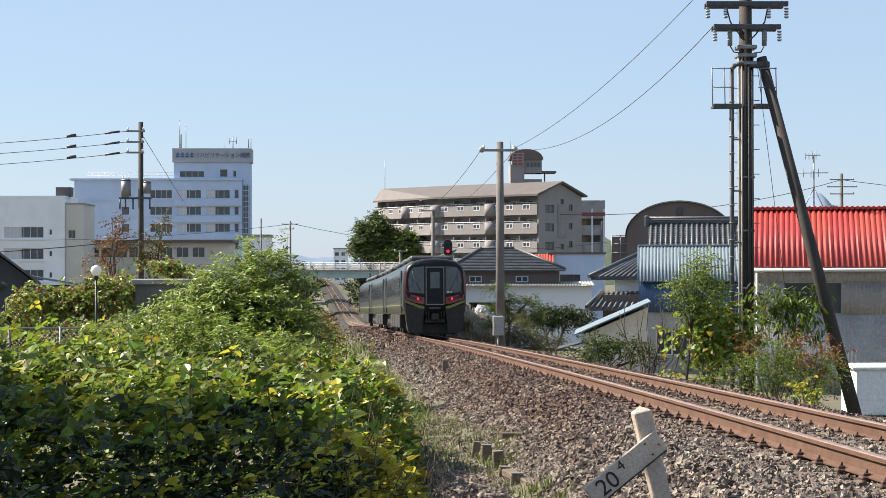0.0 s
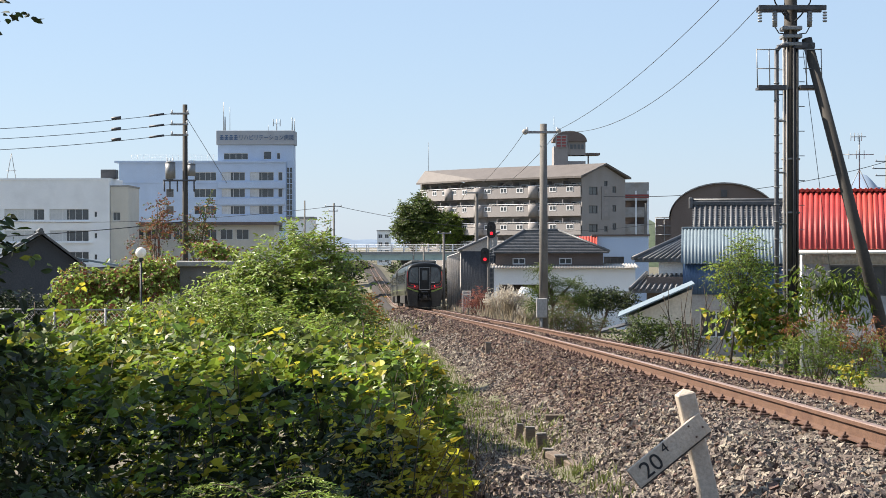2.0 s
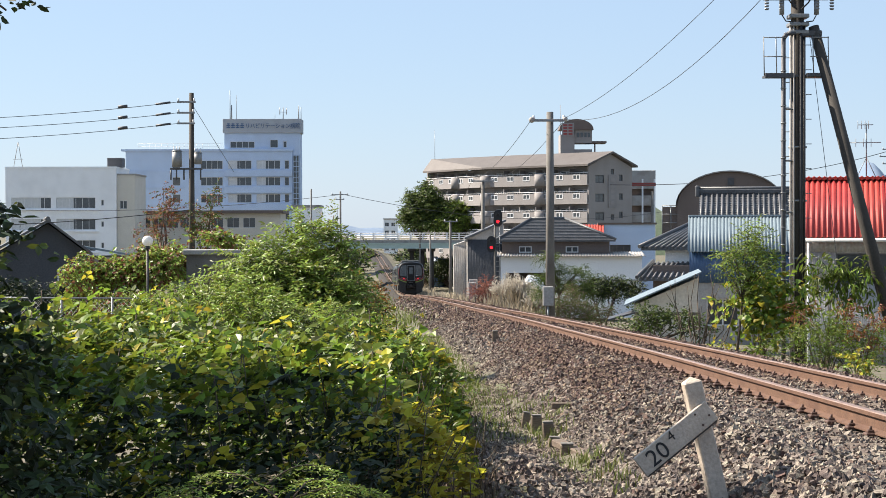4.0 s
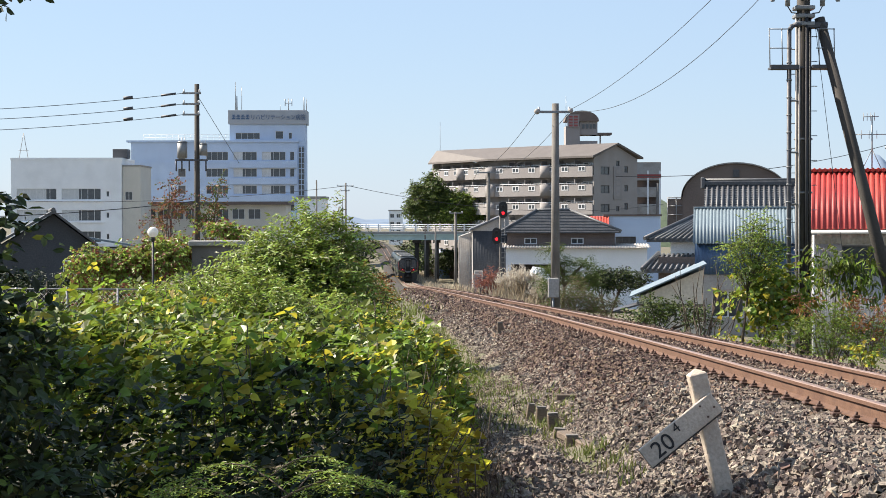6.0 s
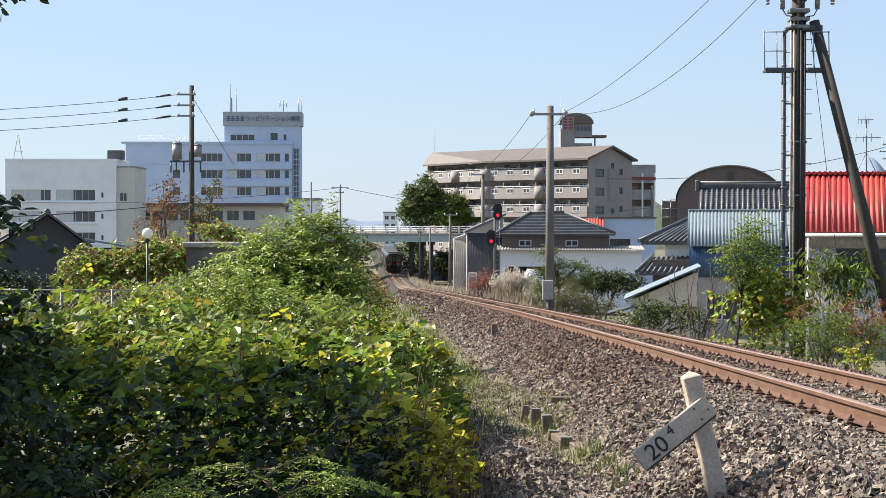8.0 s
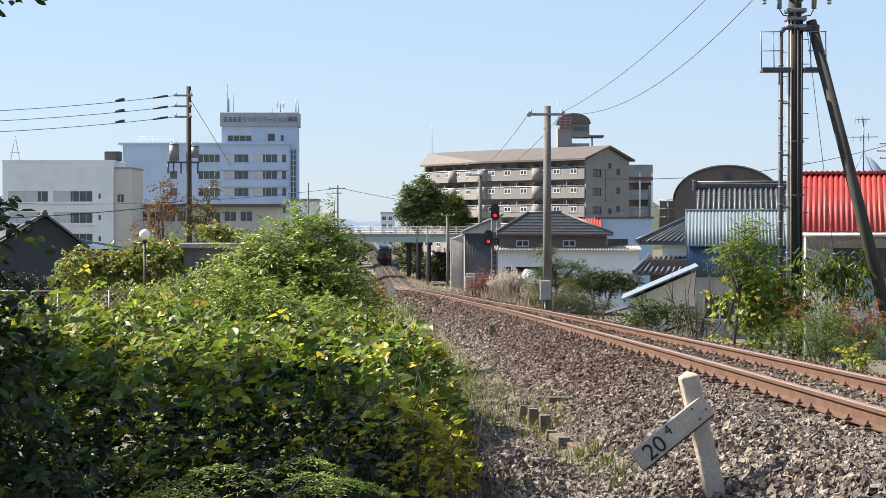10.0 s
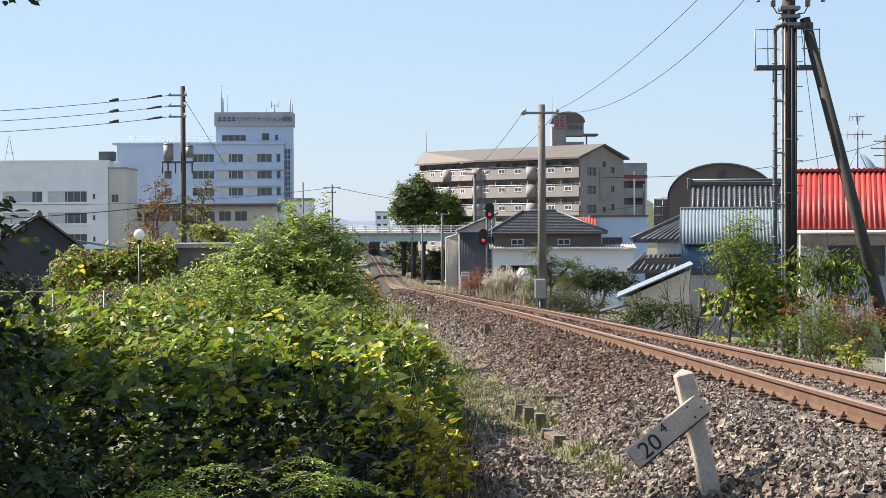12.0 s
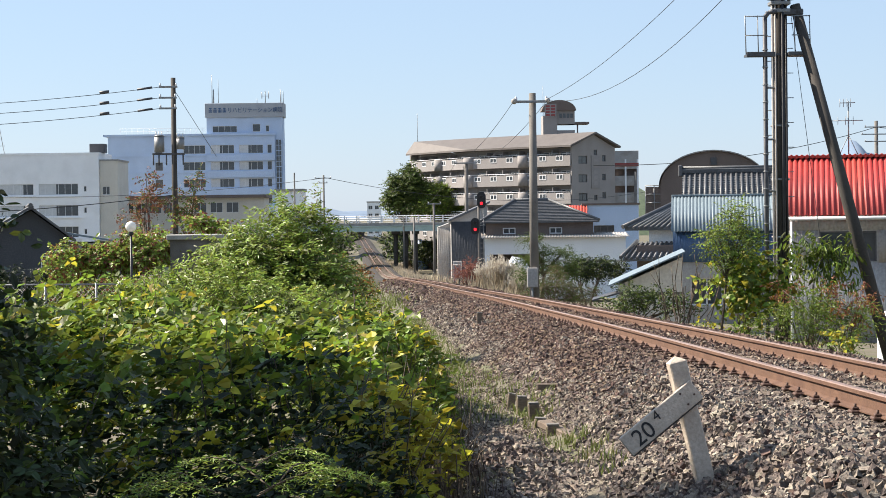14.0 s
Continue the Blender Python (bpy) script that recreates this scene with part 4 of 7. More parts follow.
    # small shed with a pale mono-pitch roof
    h = thing("pale_shed", "small cream shed with a pale blue lean-to roof", "shed", Matrix.Translation((6.95, 68, -3.3)) @ Matrix.Rotation(radians(-6.5), 4, "Z"))
    bm = bmesh.new()
    slab(bm, [(0.25, 0, 0), (2.6, 0, 0), (2.6, 0, 3.12), (0.25, 0, 2.1)], (0, 4, 0))
    part("wall", bm, M["beige_wall"], h)
    bm = bmesh.new()
    slab(bm, [(-0.1, -0.4, 2.08), (2.7, -0.4, 3.30), (2.7, 4.3, 3.30), (-0.1, 4.3, 2.08)], (0, 0, 0.05))
    part("roof", bm, M["blue_roof"], h, "pale blue-grey sheet roof")
    bm = bmesh.new()
    box(bm, 0.3, 2.6, -0.03, -0.003, 1.75, 1.85), box(bm, 0.42, 0.55, -0.06, -0.003, 0, 1.9)
    part("trim", bm, M["brown_clad"], h)
    bm = bmesh.new()
    slab(bm, [(-0.7, -0.6, 1.55), (0.3, -0.6, 1.82), (0.3, 1.5, 1.82), (-0.7, 1.5, 1.55)], (0, 0, 0.06))
    part("awning", bm, M["steel_dark"], h)
    # black-tiled houses
    h = thing("tiled_house", "old house with grey glazed tile roof", "house", Matrix.Translation((14.5, 100, -4.2)) @ Matrix.Rotation(radians(-9), 4, "Z"))
    house_box(h, 6.5, 5, 6.3, M["brown_clad"], [(0.8, 4.2, 1.4, 1.2)])
    window(h, 0.8, 4.2, 1.4, 1.2, 2)
    tiled_slope(h, "roof", "rows of dark round tiles", -0.4, 6.9, -0.7, 6.35, 2.5, 7.75)
    bm = bmesh.new()
    slab(bm, [(-0.4, 2.5, 7.75), (6.9, 2.5, 7.75), (6.9, 5.7, 6.35), (-0.4, 5.7, 6.35)], (0, 0, -0.1))
    part("back_roof", bm, M["tile_dark"], h)
    bm = bmesh.new()
    box(bm, -0.5, 7.0, 2.3, 2.7, 7.72, 8.0, 0.04), rod(bm, (-0.55, 2.5, 8.05), (7.0, 2.5, 8.05), 0.09)
    for q in range(18):
        rod(bm, (-0.4 + q * 0.42, 2.22, 7.88), (-0.4 + q * 0.42, 2.28, 7.88), 0.07, n=8)
    part("ridge", bm, M["tile_dark"], h), part("ridge_end", box(bmesh.new(), -0.62, -0.4, 2.15, 2.85, 7.55, 8.2, 0.05), M["tile_dark"], h)
    h = thing("tiled_house", "old house with stepped dark tile roofs", "house", Matrix.Translation((10.3, 92, -4.2)) @ Matrix.Rotation(radians(-7), 4, "Z"))
    house_box(h, 3.6, 6, 4.0, M["brown_clad"], [(0.7, 1.6, 1.6, 1.2)], x0=0.4)
    window(h, 0.7, 1.6, 1.6, 1.2, 2)
    house_box(h, 2.8, 4, 0.9, M["white_wall"], [], z0=4.0, x0=1.0, y0=1.2)
    tiled_slope(h, "lower_roof", "lower skirt of dark tiles", -0.3, 4.2, -0.6, 3.35, 1.2, 4.1, x0t=0.3)
    tiled_slope(h, "upper_roof", "hipped dark tile roof", -0.2, 4.0, 0.5, 4.85, 3.0, 6.0, x0t=2.2)
    bm = bmesh.new()
    rod(bm, (-0.3, 0.45, 4.92), (2.3, 3.0, 6.1), 0.11), rod(bm, (2.2, 3.0, 6.08), (4.1, 3.0, 6.08), 0.12), rod(bm, (-0.4, -0.65, 3.42), (0.4, 1.2, 4.2), 0.1)
    part("hip_ridge", bm, M["tile_dark"], h)
    bm = bmesh.new()
    slab(bm, [(-0.2, 5.5, 4.85), (4.0, 5.5, 4.85), (4.0, 3.0, 6.0), (2.2, 3.0, 6.0)], (0, 0, -0.1))
    part("back_roof", bm, M["tile_dark"], h)
    # low white house with hip roof and garage
    h = thing("white_garage_house", "white rendered house with an open garage and grey hip roof", "house", Matrix.Translation((4.4, 130, -4.6)) @ Matrix.Rotation(radians(-2.5), 4, "Z"))
    house_box(h, 9.9, 8, 4.3, M["white_wall"], [(0.35, 0.0, 2.9, 3.15)])
    bm = bmesh.new()
    box(bm, 0.3, 3.4, 3.0, 3.1, 0, 3.4), box(bm, 3.4, 3.5, 0.3, 3.1, 0, 3.4), box(bm, 0.27, 3.5, 0.3, 3.1, 3.4, 3.5)
    part("garage_back", bm, M["brown_clad"], h)
    bm = bmesh.new()
    corrugated(bm, (-0.25, -0.5, 4.33), (10.4, 0, 0), (0, 3.2, 0.25), 0.2, 0.05)
    part("lower_roof", bm, M["grey_siding"], h, "corrugated pale eave roof")
    bm = bmesh.new()
    box(bm, 3.4, 10.0, -0.06, -0.003, 2.55, 2.68)
    part("trim", bm, M["grey_siding"], h)
    house_box(h, 7.6, 6, 1.2, M["brown_clad"], [(1.3, 4.55, 0.9, 0.45), (4.6, 4.55, 0.9, 0.45)], z0=4.4, x0=0.1, y0=1.2)
    for x in (1.3, 4.6):
        window(h, x, 4.55, 0.9, 0.45, 2, y=1.24)
    bm = bmesh.new()
    c = [(-0.3, 0.7, 5.45), (8.1, 0.7, 5.45), (8.1, 7.8, 5.45), (-0.3, 7.8, 5.45)]
    r = [(2.2, 4.2, 6.95), (4.6, 4.2, 6.95)]
    for ring in ([c[0], c[1], r[1], r[0]], [c[1], c[2], r[1]], [c[2], c[3], r[0], r[1]], [c[3], c[0], r[0]]):
        slab(bm, ring, (0, 0, -0.12))
    hip = part("hip_roof", bm, M["tile_dark"], h, "grey slate hip roof")
    for k in range(14):
        f = (k + 0.5) / 14
        y, z = 0.7 + 3.5 * f, 5.45 + 1.5 * f
        part("slate_course", box(bmesh.new(), -0.3 + 2.5 * f, 8.1 - 3.5 * f, y - 0.03, y + 0.03, z - 0.02, z + 0.05), M["tile_dark"], hip)
    for a, b in ((c[0], r[0]), (c[1], r[1]), (r[0], r[1])):
        part("ridge", rod(bmesh.new(), Vector(a) + Vector((0, 0, 0.05)), Vector(b) + Vector((0, 0, 0.05)), 0.1, n=6), M["tile_dark"], h)
    h = thing("siding_house", "tall grey sided house beside the signal", "house", Matrix.Translation((2.2, 138, -5.0)))
    bm = bmesh.new()
    slab(bm, [(0, 0, 0), (2.7, 0, 0), (2.7, 0, 7.1), (0, 0, 5.9)], (0, 7, 0))
    part("wall", bm, M["grey_siding"], h)
    bm = bmesh.new()
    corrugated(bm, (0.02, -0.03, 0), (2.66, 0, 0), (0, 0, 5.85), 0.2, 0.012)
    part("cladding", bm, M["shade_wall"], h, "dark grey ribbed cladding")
    bm = bmesh.new()
    slab(bm, [(-0.2, -0.3, 5.85), (2.9, -0.3, 7.2), (2.9, 7.2, 7.2), (-0.2, 7.2, 5.85)], (0, 0, 0.15))
    part("roof", bm, M["tile_dark"], h)
    h = thing("metal_shed", "narrow pale grey ribbed metal shed", "shed", Matrix.Translation((1.62, 142, -5.2)))
    bm = bmesh.new()
    slab(bm, [(-0.4, 0, 0), (0.72, 0, 0), (0.72, 0, 6.0), (-0.4, 0, 5.6)], (0, 4, 0)), corrugated(bm, (-0.4, -0.03, 0), (1.1, 0, 0), (0, 0, 5.55), 0.16, 0.015)
    part("cladding", bm, M["grey_siding"], h)
    # pale building behind with red tiles
    h = thing("pale_blue_store", "pale blue flat-roofed store with red tiled porch", "building", Matrix.Translation((14.0, 200, -6.5)) @ Matrix.Rotation(radians(-4.5), 4, "Z"))
    house_box(h, 9.4, 8, 8.6, M["blue_wall"], [(4.6, 5.3, 2.2, 1.1)])
    window(h, 4.6, 5.3, 2.2, 1.1, 3, frame_mat="steel_dark")
    bm = bmesh.new()
    box(bm, 3.3, 9.6, -0.15, 8.1, 8.6, 8.8)
    part("coping", bm, M["brown_clad"], h)
    bm = bmesh.new()
    corrugated(bm, (-1.0, -3.2, 6.2), (4.9, 0, 0), (0, 3.1, 2.4), 0.3, 0.05)
    part("porch_roof", bm, M["red_roof"], h, "faded red tile roof")
    h = thing("white_tank_box", "plain white painted utility box", "utility box", Matrix.Translation((11.45, 45, -2.25)))
    bm = bmesh.new()
    box(bm, 0, 2.5, 0, 1.5, 0, 1.12, 0.02)
    part("body", bm, M["white_wall"], h)
    bm = bmesh.new()
    box(bm, -0.08, 2.6, -0.08, 1.6, 1.12, 1.20, 0.02)
    part("lid", bm, M["white_wall"], h)


def left_houses():
    h = thing("dark_gable_house", "grey gabled house with a tiled roof and shade painted into its walls", "house", Matrix.Translation((-27.4, 109, -5.2)) @ Matrix.Rotation(radians(13), 4, "Z"))
    bm = bmesh.new()
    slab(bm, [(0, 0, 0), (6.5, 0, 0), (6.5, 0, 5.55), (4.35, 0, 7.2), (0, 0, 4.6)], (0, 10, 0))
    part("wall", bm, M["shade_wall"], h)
    bm = bmesh.new()
    slab(bm, [(4.35, -0.6, 7.3), (6.95, -0.6, 5.3), (6.95, 10.5, 5.3), (4.35, 10.5, 7.3)], (0, 0, 0.16)), slab(bm, [(4.35, -0.6, 7.3), (-0.5, -0.6, 4.5), (-0.5, 10.5, 4.5), (4.35, 10.5, 7.3)], (0, 0, 0.16))
    rod(bm, (4.35, -0.7, 7.5), (4.35, 10.5, 7.5), 0.13)
    part("roof", bm, M["tile_dark"], h)
    window(h, 4.9, 3.6, 1.2, 0.9, 2, y=-0.06)
    bm = bmesh.new()
    slab(bm, [(6.6, 1, 0), (9.0, 1, 0), (9.0, 1, 5.2), (6.6, 1, 5.2)], (0, 6, 0))
    part("lean_to", bm, M["grey_siding"], h)
    bm = bmesh.new()
    slab(bm, [(6.4, 0.4, 5.75), (9.3, 0.4, 5.25), (9.3, 7.4, 5.25), (6.4, 7.4, 5.75)], (0, 0, 0.12))
    part("lean_to_roof", bm, M["blue_roof"], h)
    h = thing("concrete_hut", "weathered concrete hut with a flat slab roof", "hut", Matrix.Translation((-8.15, 60, -3.2)) @ Matrix.Rotation(radians(7), 4, "Z"))
    house_box(h, 1.6, 1.6, 4.0, M["pole_concrete"], [(0.55, 2.4, 0.6, 1.2)], t=0.15)
    bm = bmesh.new()
    box(bm, -0.12, 1.75, -0.15, 1.75, 4.0, 4.16, 0.02)
    part("roof", bm, M["concrete"], h)
    bm = bmesh.new()
    box(bm, 0.5, 1.2, 0.1, 0.14, 2.35, 3.65)
    part("door", bm, M["brown_clad"], h)


def road_bridge():
    h = thing("road_bridge", "pale green steel road bridge over the railway", "bridge", Matrix.Translation((-45, 300, -1.47)) @ Matrix.Diagonal((1, 1, 0.8, 1)))
    bm = bmesh.new()
    box(bm, 22, 80, 0.0, 0.4, 0, 1.15), box(bm, 22, 80, -0.2, 0.6, 1.0, 1.15), box(bm, 22, 80, -0.2, 0.6, 0, 0.1)
    for x in np.arange(23, 80, 2.5):
        box(bm, x, x + 0.12, -0.15, -0.003, 0.1, 1.0)
    part("girder", bm, M["bridge_green"], h)
    bm = bmesh.new()
    box(bm, 22, 80, 0, 9, 1.16, 1.75)
    part("deck", bm, M["concrete"], h)
    bm = bmesh.new()
    box(bm, 22, 80, 8.6, 9.0, 0, 1.15)
    part("girder", bm, M["bridge_green"], h)
    post = to_mesh("railing_post", box(bmesh.new(), -0.08, 0.08, 0.05, 0.2, 1.75, 3.2, 0.02), M["frame_white"])
    for x in np.arange(22.5, 80, 2.0):
        part("railing_post", post, None, h, at=Matrix.Translation((x, 0, 0)))
        part("railing_post", post, None, h, at=Matrix.Translation((x, 8.7, 0)))
    for y in (0.12, 8.82):
        for z in (2.2, 2.65, 3.1):
            bm = bmesh.new()
            rod(bm, (22, y, z), (80, y, z), 0.06, n=6)
            part("rail", bm, M["frame_white"], h)
    for x in (26, 40.7, 42.4, 44.0, 52):
        for y in (1.5, 7.5):
            bm = bmesh.new()
            rod(bm, (x, y, -9.5), (x, y, 0), 0.32, n=12)
            part("pier", bm, M["pole_dark"], h)
        bm = bmesh.new()
        box(bm, x - 0.6, x + 0.6, 0.5, 8.5, -0.6, -0.003)
        part("pier_cap", bm, M["pole_dark"], h)
    for x0, x1 in ((22.5, 25), (60, 80)):
        bm = bmesh.new()
        box(bm, x0, x1, 0.2, 8.8, -9, -0.003)
        part("abutment", bm, M["concrete"], h)


hospital()
white_clinic()
apartment()
arched_hall()
right_houses()
left_houses()
road_bridge()

# ---- poles, wires, signals, lineside things ----
def gz(x, y):
    return float(ground_z(x, y))


def cable(p, q, sag, r=0.012, label="thin black overhead cable", n=16):
    cu = bpy.data.curves.new("cable", "CURVE")
    cu.dimensions, cu.bevel_depth, cu.bevel_resolution = "3D", r, 1
    sp = cu.splines.new("POLY")
    sp.points.add(n)
    p, q = Vector(p), Vector(q)
    for i in range(n + 1):
        f = i / n
        v = p.lerp(q, f)
        sp.points[i].co = (v.x, v.y, v.z - 4 * sag * f * (1 - f), 1)
    me = bpy.data.meshes.new_from_object(bpy.data.objects.new("cable", cu))
    me.materials.clear()
    me.materials.append(M["black_paint"])
    return tagged(new("cable", me), label, "cable", "overhead cables")


def utility_pole(x, y, top, r, arms=(), label="plain concrete utility pole", dark=False, lean=0.0):
    z0 = gz(x, y) - 0.3
    u = thing("utility_pole", label, "utility pole", Matrix.Translation((x, y, z0)) @ Matrix.Rotation(radians(lean), 4, "Y"))
    bm = bmesh.new()
    rod(bm, (0, 0, 0), (0, 0, top - z0), r * 1.2, r * 0.85, n=14)
    part("shaft", bm, M["pole_dark" if dark else "pole_concrete"], u)
    for z, a, b in arms:
        bm = bmesh.new()
        box(bm, a, b, -r - 0.1, -r + 0.02, z - z0 - 0.05, z - z0 + 0.05, 0.01)
        arm = part("crossarm", bm, M["steel"], u, "galvanised crossarm")
        for q in (a + 0.08, b - 0.08):
            bm = bmesh.new()
            rod(bm, (q, -r - 0.04, z - z0 + 0.05), (q, -r - 0.04, z - z0 + 0.2), 0.05, 0.04, n=8)
            part("insulator", bm, M["frame_white"], arm)
    return u


def middle_pole():
    u = utility_pole(4.55, 75, 6.35, 0.165, [(6.0, -0.75, 0.62)], "grey concrete pole with one crossarm and a switch box")
    z0 = u.matrix_basis.translation.z
    bm = bmesh.new()
    box(bm, -0.32, 0.12, -0.34, -0.2, 0.95, 1.75, 0.03)
    b = part("switch_box", bm, M["grey_siding"], u, "pale grey lineside box")
    bm = bmesh.new()
    rod(bm, (-0.1, -0.25, 0.1), (-0.1, -0.25, 0.95), 0.04)
    part("conduit", bm, M["steel"], b)
    part("insulator", ball(bmesh.new(), (-0.75, -0.2, 6.02 - z0), 0.12), M["grey_siding"], u)
    part("insulator", ball(bmesh.new(), (0.6, -0.2, 6.05 - z0), 0.11), M["grey_siding"], u)


def big_pole():
    x, y = 8.75, 45.0
    z0 = gz(x, y) - 0.3
    u = thing("transformer_pole", "tall weathered concrete power pole with cable risers and work cage", "utility pole", Matrix.Translation((x, y, z0)))
    T = lambda z: z - z0
    bm = bmesh.new()
    rod(bm, (0, 0, 0), (0, 0, T(9.6)), 0.20, 0.145, n=18)
    sh = part("shaft", bm, M["pole_dark"], u)
    for z in (7.8, 7.24):
        bm = bmesh.new()
        w = 1.0 if z > 7.5 else 0.82
        box(bm, -w, w, -0.28, -0.16, T(z) - 0.06, T(z) + 0.06, 0.01), box(bm, -w * 0.97, w * 0.97, 0.16, 0.28, T(z) - 0.06, T(z) + 0.06, 0.01)
        arm = part("crossarm", bm, M["steel_dark"], u, "paired steel crossarms")
        for q in (-w, -w * 0.55, w * 0.55, w):
            bm = bmesh.new()
            for k in range(4):
                rod(bm, (q * 0.96, -0.22, T(z) - 0.1 - k * 0.07), (q * 0.96, -0.22, T(z) - 0.14 - k * 0.07), 0.06, 0.045, n=8)
            part("insulator", bm, M["steel"], arm)
    for q in (-0.42, 0.42):
        part("fuse_cutout", rod(bmesh.new(), (q, -0.2, T(6.78)), (q, -0.2, T(7.15)), 0.06, n=10), M["steel"], u, "grey cut-out fuse")
    for s in (-1, 1):
        bm = bmesh.new()
        pts = [(s * 0.5, -0.22, T(7.7)), (s * 0.42, -0.26, T(7.35)), (s * 0.2, -0.26, T(7.05)), (0.05 * s, -0.24, T(6.9))]
        for a, b in zip(pts, pts[1:]):
            rod(bm, a, b, 0.018, n=6)
        part("lead_wire", bm, M["black_paint"], u, "looping black lead")
        bm = bmesh.new()
        pts = [(s * 0.42, -0.2, T(6.78)), (s * 0.33, -0.24, T(6.62)), (s * 0.16, -0.24, T(6.6))]
        for a, b in zip(pts, pts[1:]):
            rod(bm, a, b, 0.014, n=6)
        part("lead_wire", bm, M["black_paint"], u, "looping black lead")
    bm = bmesh.new()
    for z in (6.75, 6.55, 6.36):
        box(bm, -0.24, 0.24, -0.26, 0.2, T(z) - 0.05, T(z) + 0.05, 0.02)
    part("clamp", bm, M["steel"], u)
    bm = bmesh.new()
    box(bm, -0.85, -0.16, -0.35, -0.2, T(5.24), T(5.36), 0.01), box(bm, 0.16, 0.72, -0.35, -0.2, T(5.27), T(5.36), 0.01), box(bm, -0.8, 0.68, -0.2, 0.35, T(5.28), T(5.33))
    cage = part("work_platform", bm, M["steel_dark"], u, "dark steel work platform")
    for q in (-0.86, -0.56, 0.33, 0.70):
        part("cage_post", rod(bmesh.new(), (q, -0.3, T(5.3)), (q - 0.02, -0.3, T(6.24)), 0.013, n=6), M["steel"], cage)
    for z in (5.76, 6.22):
        for a, b in ((-0.88, -0.33), (0.25, 0.70)):
            part("cage_rail", rod(bmesh.new(), (a, -0.3, T(z)), (b, -0.3, T(z)), 0.013, n=6), M["steel"], cage)
    bm = bmesh.new()
    rod(bm, (-0.39, -0.25, 0.1), (-0.39, -0.25, T(6.2)), 0.055, n=10), rod(bm, (-0.39, -0.25, T(6.2)), (-0.3, -0.25, T(6.31)), 0.055, n=10), rod(bm, (-0.3, -0.25, T(6.31)), (-0.1, -0.22, T(6.33)), 0.05, n=10)
    rs = part("riser_pipe", bm, M["steel_dark"], u, "grey cable riser pipe")
    strap = to_mesh("pipe_strap", rod(bmesh.new(), (-0.39, -0.25, 0), (-0.39, -0.25, 0.03), 0.07, n=10), M["steel"])
    for k in range(16):
        part("pipe_strap", strap, None, rs, at=Matrix.Translation((0, 0, T(-0.9) + k * 0.42)))
    brace = to_mesh("pipe_brace", rod(bmesh.new(), (-0.39, -0.22, 0), (-0.1, -0.15, 0), 0.025, n=6), M["steel"])
    for k in range(5):
        part("pipe_brace", brace, None, rs, at=Matrix.Translation((0, 0, T(-0.5) + k * 1.25)))
    for q, yy, r in ((-0.19, -0.13, 0.03), (-0.13, -0.19, 0.022), (0.04, -0.215, 0.045), (0.13, -0.18, 0.03)):
        bm = bmesh.new()
        rod(bm, (q, yy, 0.1), (q, yy, T(6.6)), r, n=8)
        part("cable_run", bm, M["black_paint" if q > 0 else "grey_siding"], u)
    bolt = to_mesh("step_bolt", rod(bmesh.new(), (0.19, -0.05, 0), (0.33, -0.05, 0), 0.011, n=5), M["steel"])
    for k in range(26):
        part("step_bolt", bolt, None, u, at=Matrix.Translation((0, 0, 1.2 + k * 0.3)) @ Matrix.Rotation(math.pi * (k % 2), 4, "Z"))
    for z in (0.6, 1.9, 3.2, 4.6, 5.9):
        part("band", rod(bmesh.new(), (0, 0, z), (0, 0, z + 0.045), 0.225, n=18), M["steel"], u)
    s = thing("stay_pole", "leaning dark stay pole propping the power pole", "utility pole")
    bm = bmesh.new()
    rod(bm, (9.12, 44.9, 6.5), (11.10, 43.2, gz(11.1, 43.2) - 0.4), 0.125, 0.16, n=16)
    part("shaft", bm, M["pole_dark"], s)
    bm = bmesh.new()
    box(bm, 8.8, 9.3, 44.75, 45.05, 6.25, 6.4, 0.02)
    part("clamp", bm, M["steel_dark"], s)
    cable((9.0, 44.8, 6.3), (9.75, 43.8, -1.6), 0.0, 0.007, "slack pale steel guy wire")


